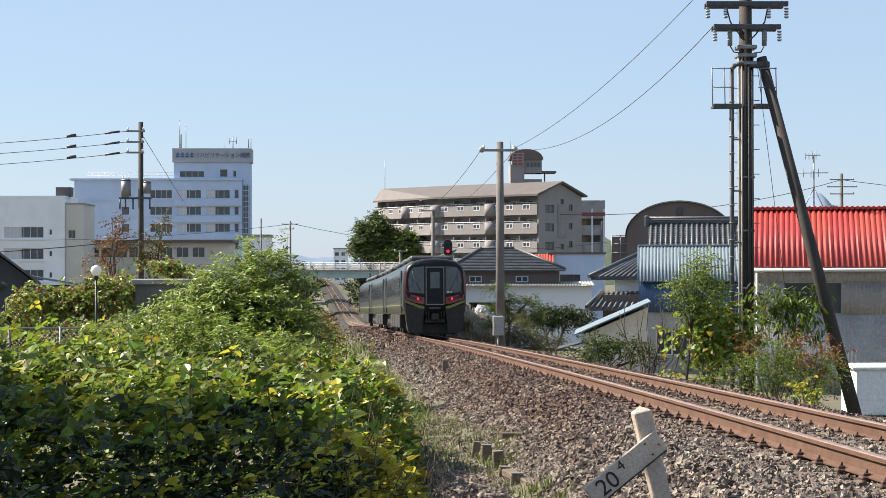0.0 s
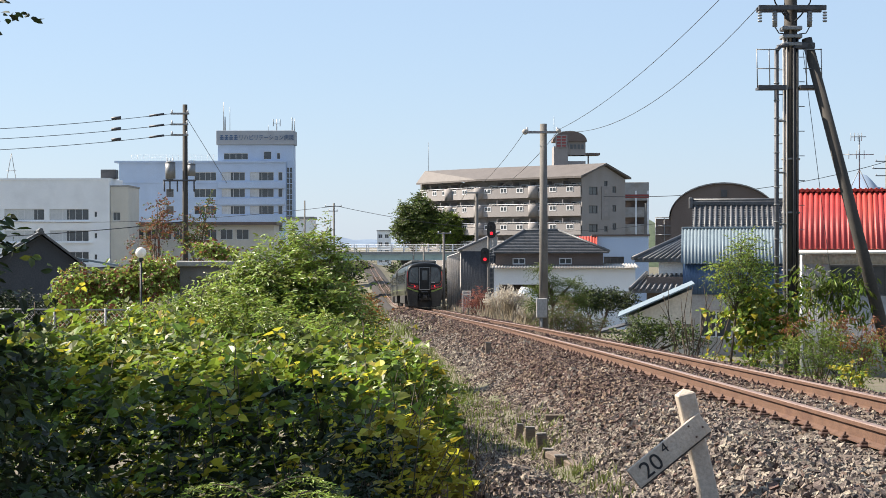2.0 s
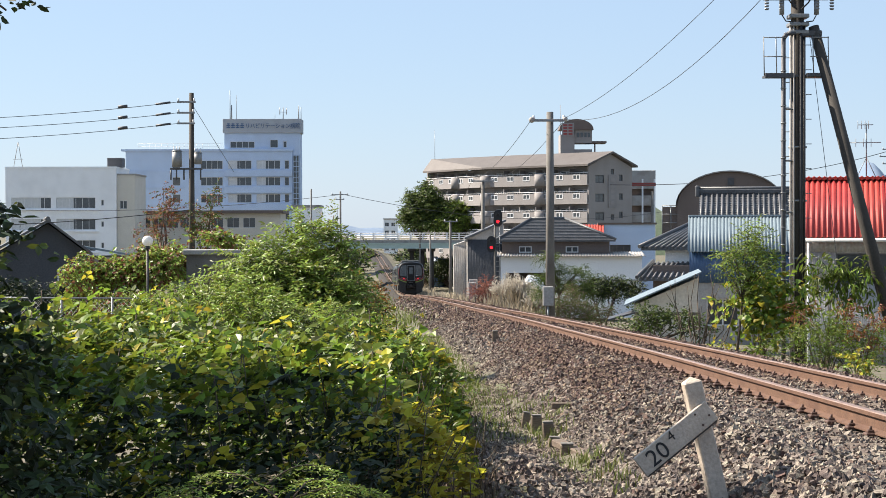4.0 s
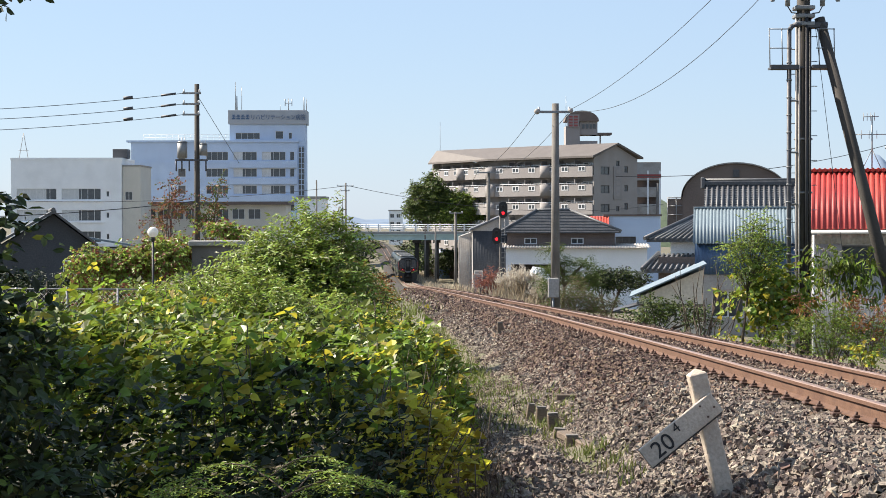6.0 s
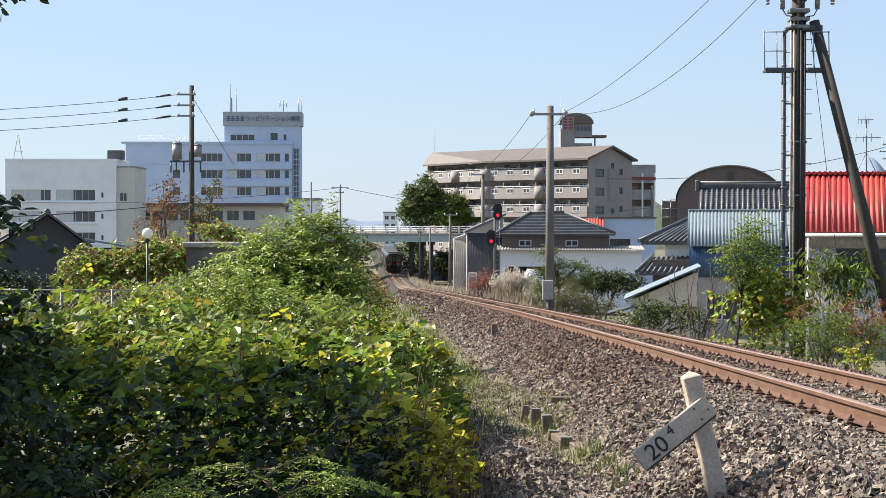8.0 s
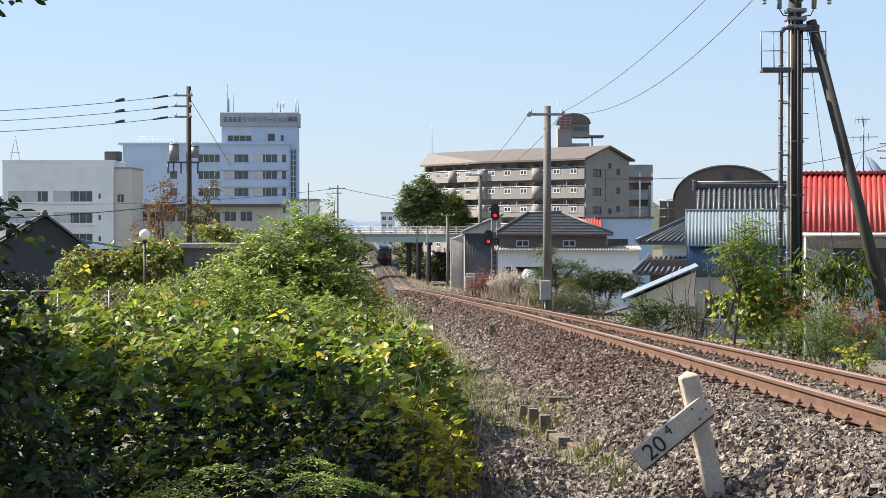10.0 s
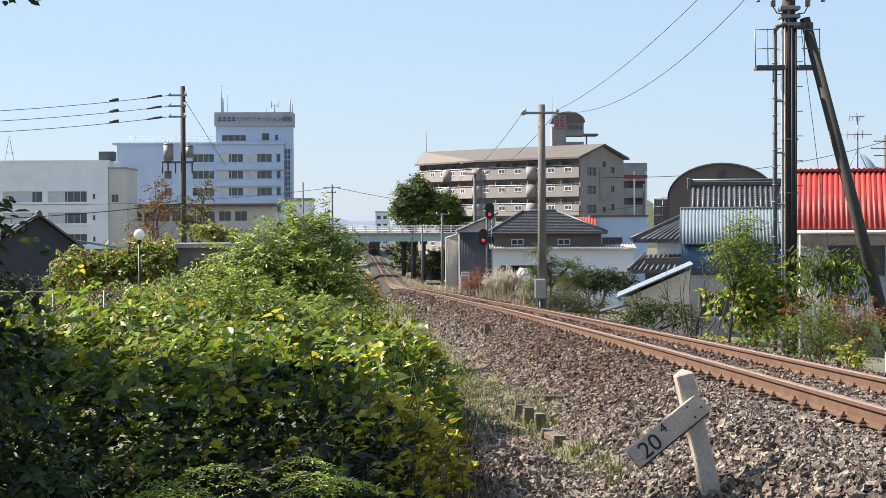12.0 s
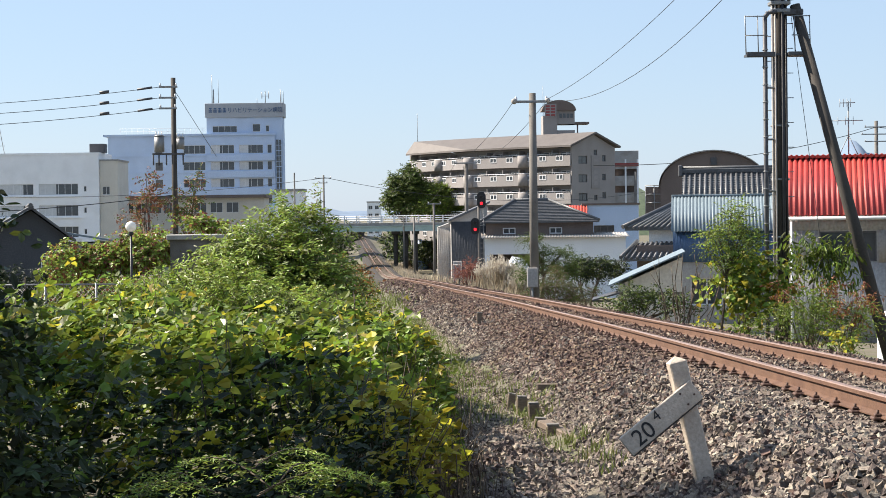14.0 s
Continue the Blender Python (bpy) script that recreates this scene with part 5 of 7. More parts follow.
def left_pole():
    u = utility_pole(-13.28, 100, 9.0, 0.15, [(8.5, -0.75, 0.25), (7.92, -0.75, 0.2), (7.35, -0.75, 0.2)], "dark pole with transformers and three crossarms", dark=True)
    z0 = u.matrix_basis.translation.z
    for x, w, z, h in ((-0.78, 0.27, 5.0, 0.85), (0.35, 0.22, 5.15, 0.6)):
        bm = bmesh.new()
        rod(bm, (x, -0.1, z - z0), (x, -0.1, z + h - z0), w, n=14), rod(bm, (x, -0.1, z + h - z0), (x, -0.1, z + h + 0.07 - z0), w * 1.08, w * 0.8, n=14)
        t = part("transformer", bm, M["steel"], u, "grey cylindrical transformer")
        bm = bmesh.new()
        for q in (-0.15, 0.0, 0.15):
            rod(bm, (x + q, -0.2, z + h - z0), (x + q, -0.2, z + h + 0.25 - z0), 0.03, n=6)
        part("bushing", bm, M["frame_white"], t)
    bm = bmesh.new()
    box(bm, -1.15, 0.6, -0.2, -0.08, 4.85 - z0, 4.95 - z0, 0.01)
    for q in (-1.1, -0.8, -0.4, 0.5):
        rod(bm, (q, -0.15, 4.3 - z0), (q, -0.15, 4.85 - z0), 0.045, n=6)
    part("transformer_frame", bm, M["steel_dark"], u)
    for z, ze in ((8.5, 6.9), (7.92, 6.45), (7.35, 5.9)):
        cable((-13.95, 99.8, z), (-32, 90, ze), 0.35, 0.017)
        part("strain_insulator", rod(bmesh.new(), (-1.9, -0.2, z - 0.12 - z0), (-1.1, -0.2, z - 0.02 - z0), 0.06, n=8), M["steel_dark"], u)
        part("wire_sleeve", rod(bmesh.new(), (-3.9, -0.35, z - 0.27 - z0), (-3.4, -0.35, z - 0.22 - z0), 0.08, n=8), M["steel_dark"], u)
    cable((-13.28, 99.9, 2.7), (-34, 93, 2.0), 0.5, 0.025)
    cable((-13.2, 100, 8.3), (-11.9, 108, 5.0), 0.0, 0.015, "taut thin steel guy wire")


def signal():
    s = thing("railway_signal", "two black signal heads with red lamps on a pale post", "railway signal", Matrix.Translation((3.86, 125, gz(3.86, 125) - 0.2)))
    z0 = s.matrix_basis.translation.z
    bm = bmesh.new()
    rod(bm, (0, 0, 0), (0, 0, 2.5 - z0), 0.075, n=12)
    part("post", bm, M["pole_concrete"], s)
    for x, z in ((0.19, 2.35 - z0), (-0.25, 0.6 - z0)):
        bm = bmesh.new()
        ring = [(x + 0.30 * math.cos(a), -0.2, z + 0.26 * (1 if math.sin(a) >= 0 else -1) + 0.30 * math.sin(a)) for a in np.linspace(0.01, 2 * math.pi + 0.01, 25)[:-1]]
        slab(bm, ring, (0, 0.06, 0)), box(bm, x - 0.2, x + 0.2, -0.14, 0.12, z - 0.45, z + 0.45, 0.05)
        h = part("signal_head", bm, M["black_paint"], s, "black oval backboard")
        for k, m in ((-0.22, "lamp_red"), (0.22, "lamp_off")):
            bm = bmesh.new()
            rod(bm, (x, -0.23, z + k), (x, -0.205, z + k), 0.095, n=16)
            part("lens", bm, M[m], h)
            bm = bmesh.new()
            for a in np.linspace(-0.3, math.pi + 0.3, 9):
                rod(bm, (x + 0.125 * math.cos(a), -0.5, z + k + 0.125 * math.sin(a)), (x + 0.125 * math.cos(a), -0.2, z + k + 0.125 * math.sin(a)), 0.027, n=5)
            part("hood", bm, M["black_paint"], h)
    bm = bmesh.new()
    for k in range(16):
        z = 1.0 + k * 0.34
        rod(bm, (-0.02, 0.2, z), (0.32, 0.2, z), 0.018, n=5)
    rod(bm, (-0.02, 0.2, 0.2), (-0.02, 0.2, 6.5), 0.022, n=6), rod(bm, (0.32, 0.2, 0.2), (0.32, 0.2, 6.5), 0.022, n=6), box(bm, -0.35, 0.45, 0.0, 0.35, 4.9, 4.96)
    part("ladder", bm, M["steel"], s, "thin steel access ladder")


def gradient_post():
    p = thing("gradient_post", "leaning weathered white gradient post with a slanted arm", "railway sign", Matrix.Translation((1.845, 11.9, -0.32)) @ Matrix.Rotation(radians(-13), 4, "Y") @ Matrix.Rotation(radians(6), 4, "Z"))
    bm = bmesh.new()
    box(bm, -0.058, 0.058, -0.055, 0.055, 0, 0.965, 0.008)
    ring = [(-0.05, -0.047, 0.965), (0.05, -0.047, 0.965), (0.05, 0.047, 0.965), (-0.05, 0.047, 0.965)]
    vs, tip = [bm.verts.new(v) for v in ring], bm.verts.new((0, 0, 0.995))
    for i in range(4):
        bm.faces.new((vs[i], vs[(i + 1) % 4], tip))
    part("post", bm, M["post_paint"], p, "square weathered post")
    a = part("arm", box(bmesh.new(), -0.515, 0.075, -0.019, 0.013, -0.072, 0.072, 0.004), M["post_paint"], p, "slanted number board",
             at=Matrix.Translation((0.0, -0.078, 0.735)) @ Matrix.Rotation(radians(13), 4, "Y") @ Matrix.Rotation(radians(-38), 4, "Y"))
    for b, x, z, s in (("20", -0.45, -0.052, 0.155), ("4", -0.262, 0.004, 0.095)):
        part("lettering", text_mesh(b, s, 0.0015, M["black_paint"]), None, a, at=Matrix.Translation((x, -0.022, z)) @ Matrix.Rotation(radians(90), 4, "X"))
    bm = bmesh.new()
    for x, z in ((-0.03, 0.045), (-0.03, -0.04), (0.04, -0.015)):
        rod(bm, (x, -0.024, z), (x, -0.018, z), 0.007, n=8)
    part("bolt", bm, M["fastener"], a)
    # dark strip that paints in the shade along the arm's lower edge
    bm = bmesh.new()
    box(bm, -0.51, 0.06, -0.014, 0.010, -0.082, -0.0725)
    part("arm_edge", bm, M["pole_dark"], a)


def stub(x, y, h, w, lean, label="short dark wooden stake in the ballast edge"):
    s = thing("stake", label, "stake", Matrix.Translation((x, y, gz(x, y) - 0.1)) @ Matrix.Rotation(radians(lean), 4, "Y"), "lineside stakes")
    bm = bmesh.new()
    box(bm, -w / 2, w / 2, -w / 2, w / 2, 0, h + 0.1, w * 0.1)
    part("shaft", bm, M["sleeper"], s)
    bm = bmesh.new()
    box(bm, -w * 0.45, w * 0.45, -w * 0.45, w * 0.45, h + 0.1, h + 0.115)
    part("end_grain", bm, M["pole_concrete"], s)


def plank(x, y, L, turn, w=0.14, label="weathered grey timber lying by the path"):
    s = new("timber", to_mesh("timber", box(bmesh.new(), -L / 2, L / 2, -w / 2, w / 2, -0.05, 0.025, 0.012), M["sleeper"]))
    s.matrix_basis = Matrix.Translation((x, y, gz(x, y) + 0.0)) @ Matrix.Rotation(radians(turn), 4, "Z") @ Matrix.Rotation(radians(-2), 4, "X")
    tagged(s, label, "timber", "loose timbers")


def lamp_post():
    x, y = -8.78, 56.0
    z0 = gz(x, y) - 0.1
    l = thing("globe_lamp", "black lamp post with a white globe", "street lamp", Matrix.Translation((x, y, z0)))
    bm = bmesh.new()
    rod(bm, (0, 0, 0), (0, 0, 1.02 - z0), 0.035, n=10), rod(bm, (0, 0, 1.02 - z0), (0, 0, 1.12 - z0), 0.07, n=12)
    part("post", bm, M["black_paint"], l)
    bm = bmesh.new()
    ball(bm, (0, 0, 1.27 - z0), 0.165, 18)
    part("globe", bm, M["globe_white"], l, "white frosted globe")


def car(x, y, turn, paint, label):
    c = thing("parked_car", label, "car", Matrix.Translation((x, y, gz(x, y))) @ Matrix.Rotation(radians(turn), 4, "Z"), "parked cars")
    bm = bmesh.new()
    prof = [(-1.9, 0.35), (1.85, 0.35), (1.95, 0.6), (1.85, 0.9), (1.0, 1.0), (0.35, 1.48), (-1.1, 1.52), (-1.75, 1.05), (-1.95, 0.95)]
    slab(bm, [(a, -0.75, b) for a, b in prof], (0, 1.5, 0))
    bmesh.ops.bevel(bm, geom=bm.edges[:], offset=0.06, segments=2, affect="EDGES")
    part("body", bm, paint, c)
    for s in (-0.765, 0.745):
        bm = bmesh.new()
        slab(bm, [(0.85, s, 1.0), (0.32, s, 1.42), (-1.0, s, 1.45), (-1.5, s, 1.03)], (0, 0.02, 0))
        part("side_window", bm, M["glass"], c)
    bm = bmesh.new()
    slab(bm, [(0.98, -0.62, 1.03), (0.98, 0.62, 1.03), (0.42, 0.58, 1.47), (0.42, -0.58, 1.47)], (0.03, 0, 0.02))
    part("windscreen", bm, M["glass"], c)
    for wx in (-1.25, 1.25):
        for wy in (-0.72, 0.72):
            bm = bmesh.new()
            rod(bm, (wx, wy - 0.09, 0.3), (wx, wy + 0.09, 0.3), 0.3, n=16)
            part("wheel", bm, M["black_paint"], c)


def covered_heap():
    """A heap under a creased white sheet, beside the garage."""
    x, y = 5.15, 106.0
    g = rnd(90)
    us, vs = np.linspace(-1, 1, 15), np.linspace(-1, 1, 9)
    U, V = np.meshgrid(us, vs, indexing="ij")
    Z = np.clip(1.15 - 0.95 * np.abs(V) ** 1.6 - 0.75 * np.clip(-U, 0, 1) ** 1.3 - 0.25 * np.clip(U, 0, 1) ** 3, 0, 2) + g.normal(0, 0.03, U.shape)
    z0 = gz(x, y)
    me = array_mesh("covered_heap", np.stack([x + U * 0.95, y + V * 0.8, z0 - 0.05 + Z * (-0.95 - z0) / 1.15], -1).reshape(-1, 3), grid_faces(15, 9), M["white_wall"])
    tagged(new("covered_heap", me), "heap under a creased white sheet beside the garage", "covered heap")


def chain_fence():
    """Galvanised posts, two rails and a crossing wire mesh along the car park."""
    p, q, n = Vector((-15.2, 53.5, 0)), Vector((-7.7, 52.0, 0)), 5
    f = thing("chain_fence", "grey chain-link fence along the car park", "fence")
    top = -0.32
    for i in range(n + 1):
        v = p.lerp(q, i / n)
        part("post", rod(bmesh.new(), (v.x, v.y, gz(v.x, v.y) - 0.1), (v.x, v.y, top + 0.04), 0.03, n=8), M["steel"], f)
    for z in (top, top - 1.15):
        part("rail", rod(bmesh.new(), (p.x, p.y, z), (q.x, q.y, z), 0.022, n=6), M["steel"], f)
    bm = bmesh.new()
    k = int((q - p).length / 0.14)
    for i in range(-8, k + 1):
        for a, b in ((i, i + 8), (i + 8, i)):
            a0, b0 = max(0, min(k, a)), max(0, min(k, b))
            if a0 == b0:
                continue
            za, zb = top - 1.15 * (a0 - a) / (b - a), top - 1.15 * (b0 - a) / (b - a)
            u, v = p.lerp(q, a0 / k), p.lerp(q, b0 / k)
            rod(bm, (u.x, u.y, za), (v.x, v.y, zb), 0.004, n=3)
    tagged(part("mesh", bm, M["steel"], f, "fine crossing wires"), kind="stuff")


def far_things():
    # small poles along the line and in the town
    utility_pole(3.42, 140, 5.35, 0.15, [(5.25, -0.85, 0.85)], "grey pole with one crossarm beside the track")
    utility_pole(1.18, 175, 2.45, 0.13, [(2.35, -0.6, 0.7)], "short lineside pole with a crossarm")
    utility_pole(-1.1, 270, 0.8, 0.14, [], "thin plain pole beside the track")
    utility_pole(-2.9, 300, 0.9, 0.14, [], "thin plain pole beside the track")
    utility_pole(-12.2, 232, 6.4, 0.13, [(6.0, -1.1, 1.0), (5.4, -0.6, 0.5)], "slim town pole with crossarms")
    utility_pole(-16.4, 240, 6.9, 0.11, [], "slim bare steel mast in town")
    utility_pole(29.0, 300, 6.5, 0.16, [(5.6, -1.2, 1.2), (4.6, -0.9, 0.9)], "town pole with crossarms before the flats")
    utility_pole(33.6, 290, 7.5, 0.22, [], "plain white steel street pole")
    utility_pole(44.4, 180, 9.9, 0.2, [(9.3, -1.2, 1.2), (8.6, -1.5, 1.5), (7.9, -1.2, 1.2)], "distant pole with stacked crossarms")
    for a, b, s, r in (((3.8, 74.8, 6.05), (2.6, 140, 5.35), 0.5, 0.012), ((5.15, 74.8, 6.05), (4.25, 140, 5.35), 0.5, 0.012), ((5.15, 74.8, 6.1), (7.72, 44.8, 8.2), 0.42, 0.009),
                       ((5.15, 74.8, 6.05), (7.95, 44.8, 7.28), 0.95, 0.009), ((-12.2, 232, 6.1), (40, 300, 5.0), 2.5, 0.03), ((-12.2, 232, 6.0), (-60, 240, 4.5), 1.0, 0.03),
                       ((44.4, 180, 9.3), (14, 150, 5.2), 1.0, 0.03), ((44.4, 180, 9.3), (80, 190, 9), 1.0, 0.03), ((2.6, 140, 5.3), (0.7, 175, 2.4), 0.3, 0.015)):
        cable(a, b, s, r)
    signal()
    # lineside cabinets
    for x, y, w, h in ((1.62, 132, 0.6, 1.5), (1.05, 150, 0.9, 1.2), (1.35, 118, 0.5, 0.9)):
        c = thing("signal_cabinet", "small grey lineside equipment cabinet on legs", "cabinet", Matrix.Translation((x + 0.6, y, gz(x + 0.6, y))), "lineside cabinets")
        part("body", box(bmesh.new(), 0, w, 0, 0.4, 0.4, 0.4 + h, 0.02), M["grey_siding"], c)
        part("door", box(bmesh.new(), 0.05, w - 0.05, -0.02, 0.0, 0.48, 0.32 + h, 0.01), M["steel"], c)
        for q in (0.05, w - 0.1):
            part("leg", box(bmesh.new(), q, q + 0.06, 0.15, 0.25, -0.1, 0.4), M["steel_dark"], c)
    w = thing("water_tank", "faded blue upright cylindrical tank", "tank", Matrix.Translation((0.15, 322, gz(0.15, 322))))
    bm = bmesh.new()
    rod(bm, (0, 0, 0), (0, 0, 5.2), 1.0, n=20)
    part("drum", bm, M["blue_sheet"], w)
    part("cap", rod(bmesh.new(), (0, 0, 5.2), (0, 0, 5.6), 1.05, 0.3, n=20), M["steel_dark"], w)
    # far town blocks
    for x, y, wd, h, m, label in ((-20.5, 700, 5.2, 15.8, "white_wall", "distant pale apartment block"), (-70, 900, 18, 14, "taupe_wall", "distant low town building"),
                                  (-95, 1000, 20, 12, "beige_wall", "distant low town building"), (-23.6, 300, 4.4, 14.4, "white_wall", "white rendered block beyond the trees")):
        b = thing("town_building", label, "building", Matrix.Translation((x, y, gz(x, y) - 0.5)), "distant town buildings")
        n = max(2, int(wd / 2.6))
        holes = [(0.5 + k * (wd - 0.4) / n, 1.2 + s * 3.0, 1.5, 1.4) for k in range(n) for s in range(int(h / 3.0))]
        holes = [o for o in holes if o[0] + 1.6 < wd]
        house_box(b, wd, 8, h, M[m], holes)
        for o in holes:
            window(b, *o, bars=2)
        part("roof", box(bmesh.new(), -0.2, wd + 0.2, -0.2, 8.2, h, h + 0.4), M["concrete"], b)
    # hills
    for name, x0, x1, y, zb, top, seed, m, label in (("hill", -420, 420, 3600, -30, 40, 2, "hill_haze_tint", "hazy blue far mountain ridge"), ("hill", 560, 1150, 3200, -30, 135, 5, "hill_haze_tint", "hazy blue far mountain"),
                                                   ("wooded_hill", 18, 190, 620, -12, 20, 4, "hill_wood", "dark wooded hill behind the flats")):
        n = 60
        g = rnd(seed)
        ph = g.uniform(0, 6, 8)
        xs = np.linspace(x0, x1, n)
        f = np.linspace(0, 1, n)
        prof = np.sin(f * math.pi) ** 0.6 * (0.7 + 0.15 * np.sin(f * 9 + ph[0]) + 0.1 * np.sin(f * 23 + ph[1]) + 0.05 * np.sin(f * 61 + ph[2]))
        rows = []
        for q, s in ((0, 0.0), (0.15, 0.45), (0.35, 0.8), (0.55, 1.0), (1.0, 0.0)):
            rows.append(np.stack([xs, np.full(n, y) + q * (x1 - x0) * 0.6, zb + (top - zb) * prof * s + g.uniform(-1, 1, n) * 0.01 * (top - zb)], 1))
        ob = new(name, array_mesh(name, np.concatenate(rows), grid_faces(5, n), M[m], True))
        tagged(ob, label, "hill", kind="structure")


middle_pole()
big_pole()
left_pole()
gradient_post()
stub(1.10, 20.9, 0.22, 0.12, 2), stub(1.20, 20.0, 0.19, 0.12, -3), stub(1.18, 19.0, 0.12, 0.12, 4), stub(1.24, 17.8, 0.13, 0.13, 0), stub(1.0, 21.8, 0.2, 0.09, 8)
stub(1.36, 44.5, 0.28, 0.14, 1, "short black painted marker post"), stub(-0.1, 38.0, 0.62, 0.05, 2, "thin dark iron stake in the grass")
plank(1.62, 22.4, 0.5, -4, 0.1), plank(1.38, 17.4, 2.2, 100, 0.12), plank(1.22, 13.6, 1.7, 102, 0.12), plank(2.75, 17.6, 0.5, 4, 0.08), plank(2.72, 23.5, 0.5, 3, 0.08), plank(2.74, 14.4, 0.5, 2, 0.08)
lamp_post()
covered_heap()
chain_fence()
car(-10.6, 62, 8, M["white_wall"], "white hatchback parked behind the hedge"), car(-12.6, 55, 4, M["blue_roof"], "silver blue car parked behind the hedge"), car(-15.2, 72, 90, M["train_black"], "dark car parked by the fence")
far_things()

# ---- plants ----
def leafmat(name, dark, light, tr=0.35, isl=0.45, rough=0.5):
    mat(name, dark, light, scale=1.3, fine=9, rough=rough, island=isl, through_light=tr, bump=0, spec=0.35)


leafmat("leaf_vine", (0.085, 0.135, 0.016), (0.22, 0.28, 0.035), 0.42, 0.5, 0.4)
leafmat("leaf_yellow", (0.30, 0.275, 0.025), (0.50, 0.42, 0.05), 0.45)
leafmat("leaf_fresh", (0.13, 0.19, 0.03), (0.32, 0.39, 0.075), 0.42, 0.55, 0.4)
# evergreen leaf tone, lowered to near-black so shade among foliage is painted in
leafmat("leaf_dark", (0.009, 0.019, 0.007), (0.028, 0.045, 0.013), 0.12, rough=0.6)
leafmat("leaf_green", (0.0488, 0.0788, 0.015), (0.128, 0.165, 0.0338), 0.4)
leafmat("leaf_orange", (0.15, 0.0562, 0.015), (0.255, 0.105, 0.0225), 0.35)
leafmat("leaf_rust", (0.15, 0.052, 0.03), (0.25, 0.105, 0.055), 0.35)
leafmat("leaf_red", (0.20, 0.055, 0.045), (0.33, 0.13, 0.10), 0.4)
leafmat("straw", (0.24, 0.195, 0.135), (0.42, 0.36, 0.27), 0.3, 0.4, 0.8)
leafmat("grass", (0.0715, 0.0975, 0.0195), (0.156, 0.176, 0.0455), 0.35, 0.4, 0.7)
leafmat("plume", (0.46, 0.41, 0.33), (0.64, 0.58, 0.49), 0.4, 0.2, 0.9)
leafmat("dead_stalk", (0.10, 0.068, 0.045), (0.22, 0.16, 0.11), 0.2, 0.45, 0.8)
mat("bark", (0.06, 0.045, 0.032), (0.13, 0.10, 0.075), scale=6, fine=40, rough=0.95, bump=0.8)
LEAF = {"broad": np.array([(0, 0, 0), (.20, .40, .12), (.58, .30, .06), (1, 0, -.12), (.58, -.30, .06), (.20, -.40, .12)]),
        "oval": np.array([(0, 0, 0), (.3, .24, .06), (.7, .22, .05), (1, 0, -.06), (.7, -.22, .05), (.3, -.24, .06)]),
        "narrow": np.array([(0, 0, 0), (.3, .13, .03), (.7, .12, .02), (1, 0, -.08), (.7, -.12, .02), (.3, -.13, .03)])}
LEAF_F = np.array([(0, 1, 2, 3), (0, 3, 4, 5)])


def unit(v):
    return v / np.maximum(np.linalg.norm(v, axis=1, keepdims=True), 1e-6)


def leaf_arrays(p, lean, size, shape, g, spread=0.8, along=None):
    """Leaves at the points p, their faces turned roughly along lean."""
    n = len(p)
    nr = unit(lean + g.normal(0, spread, (n, 3)))
    t = g.normal(size=(n, 3)) if along is None else along + g.normal(0, 0.35, (n, 3))
    t = unit(t - nr * np.sum(t * nr, 1, keepdims=True))
    b = np.cross(nr, t)
    L = LEAF[shape]
    v = p[:, None] + size[:, None, None] * (L[None, :, 0:1] * t[:, None] + L[None, :, 1:2] * b[:, None] + L[None, :, 2:3] * nr[:, None])
    return v.reshape(-1, 3), (LEAF_F[None] + (np.arange(n) * 6)[:, None, None]).reshape(-1, 4)


def merge(lst):
    vs, fs, o = [], [], 0
    for v, f in lst:
        vs.append(v), fs.append(f + o)
        o += len(v)
    return np.concatenate(vs), np.concatenate(fs)


def blob_points(blobs, per, g, size, shell=0.3):
    """Leaves set along short drooping twigs that stand out of each clump: places, facings and directions."""
    P, N, A = [], [], []
    for c in blobs:
        c = np.array(c, float)
        r = c[3:6]
        k = 9
        n = max(3, int(per * (r[0] * r[1] + r[0] * r[2] + r[1] * r[2]) / 3 * 4 / k))
        d = unit(g.normal(size=(n, 3)))
        start = c[:3] + d * r * np.clip(g.normal(0.62, shell, n), 0.05, 1.1)[:, None]
        way = unit(d + g.normal(0, 0.45, (n, 3)) + [0, 0, 0.25])
        length = size * g.uniform(2.2, 5.5, n)
        f = (np.arange(k)[None] + g.uniform(0, 1, (n, k))) / k
        q = start[:, None] + way[:, None] * (length[:, None] * f)[..., None]
        q[..., 2] -= 0.35 * length[:, None] * f ** 2
        side = unit(np.cross(way, [0, 0, 1.0]) + 1e-4)
        sgn = np.where(np.arange(k) % 2 == 0, 1.0, -1.0)[None, :, None]
        P.append((q + side[:, None] * sgn * size * 0.12).reshape(-1, 3))
        A.append((way[:, None] * 0.7 + side[:, None] * sgn + [0, 0, -0.25]).reshape(-1, 3))
        N.append(np.repeat(unit(d / r), k, 0))
    return np.concatenate(P), np.concatenate(N), np.concatenate(A)


def split_blobs(blobs, k, g, f=0.45, flat=1.0):
    """Break each mass into smaller clumps on its surface."""
    out = []
    for b in blobs:
        b = np.array(b, float)
        for _ in range(k):
            d = g.normal(size=3)
            d /= np.linalg.norm(d)
            d[2] = abs(d[2]) * 0.8 if g.random() < 0.75 else d[2]
            s = f * g.uniform(0.5, 1.2)
            out.append((*(b[:3] + d * b[3:6] * g.uniform(0.35, 0.98)), *(b[3:6] * s * np.array([1, 1, flat]))))
    return out


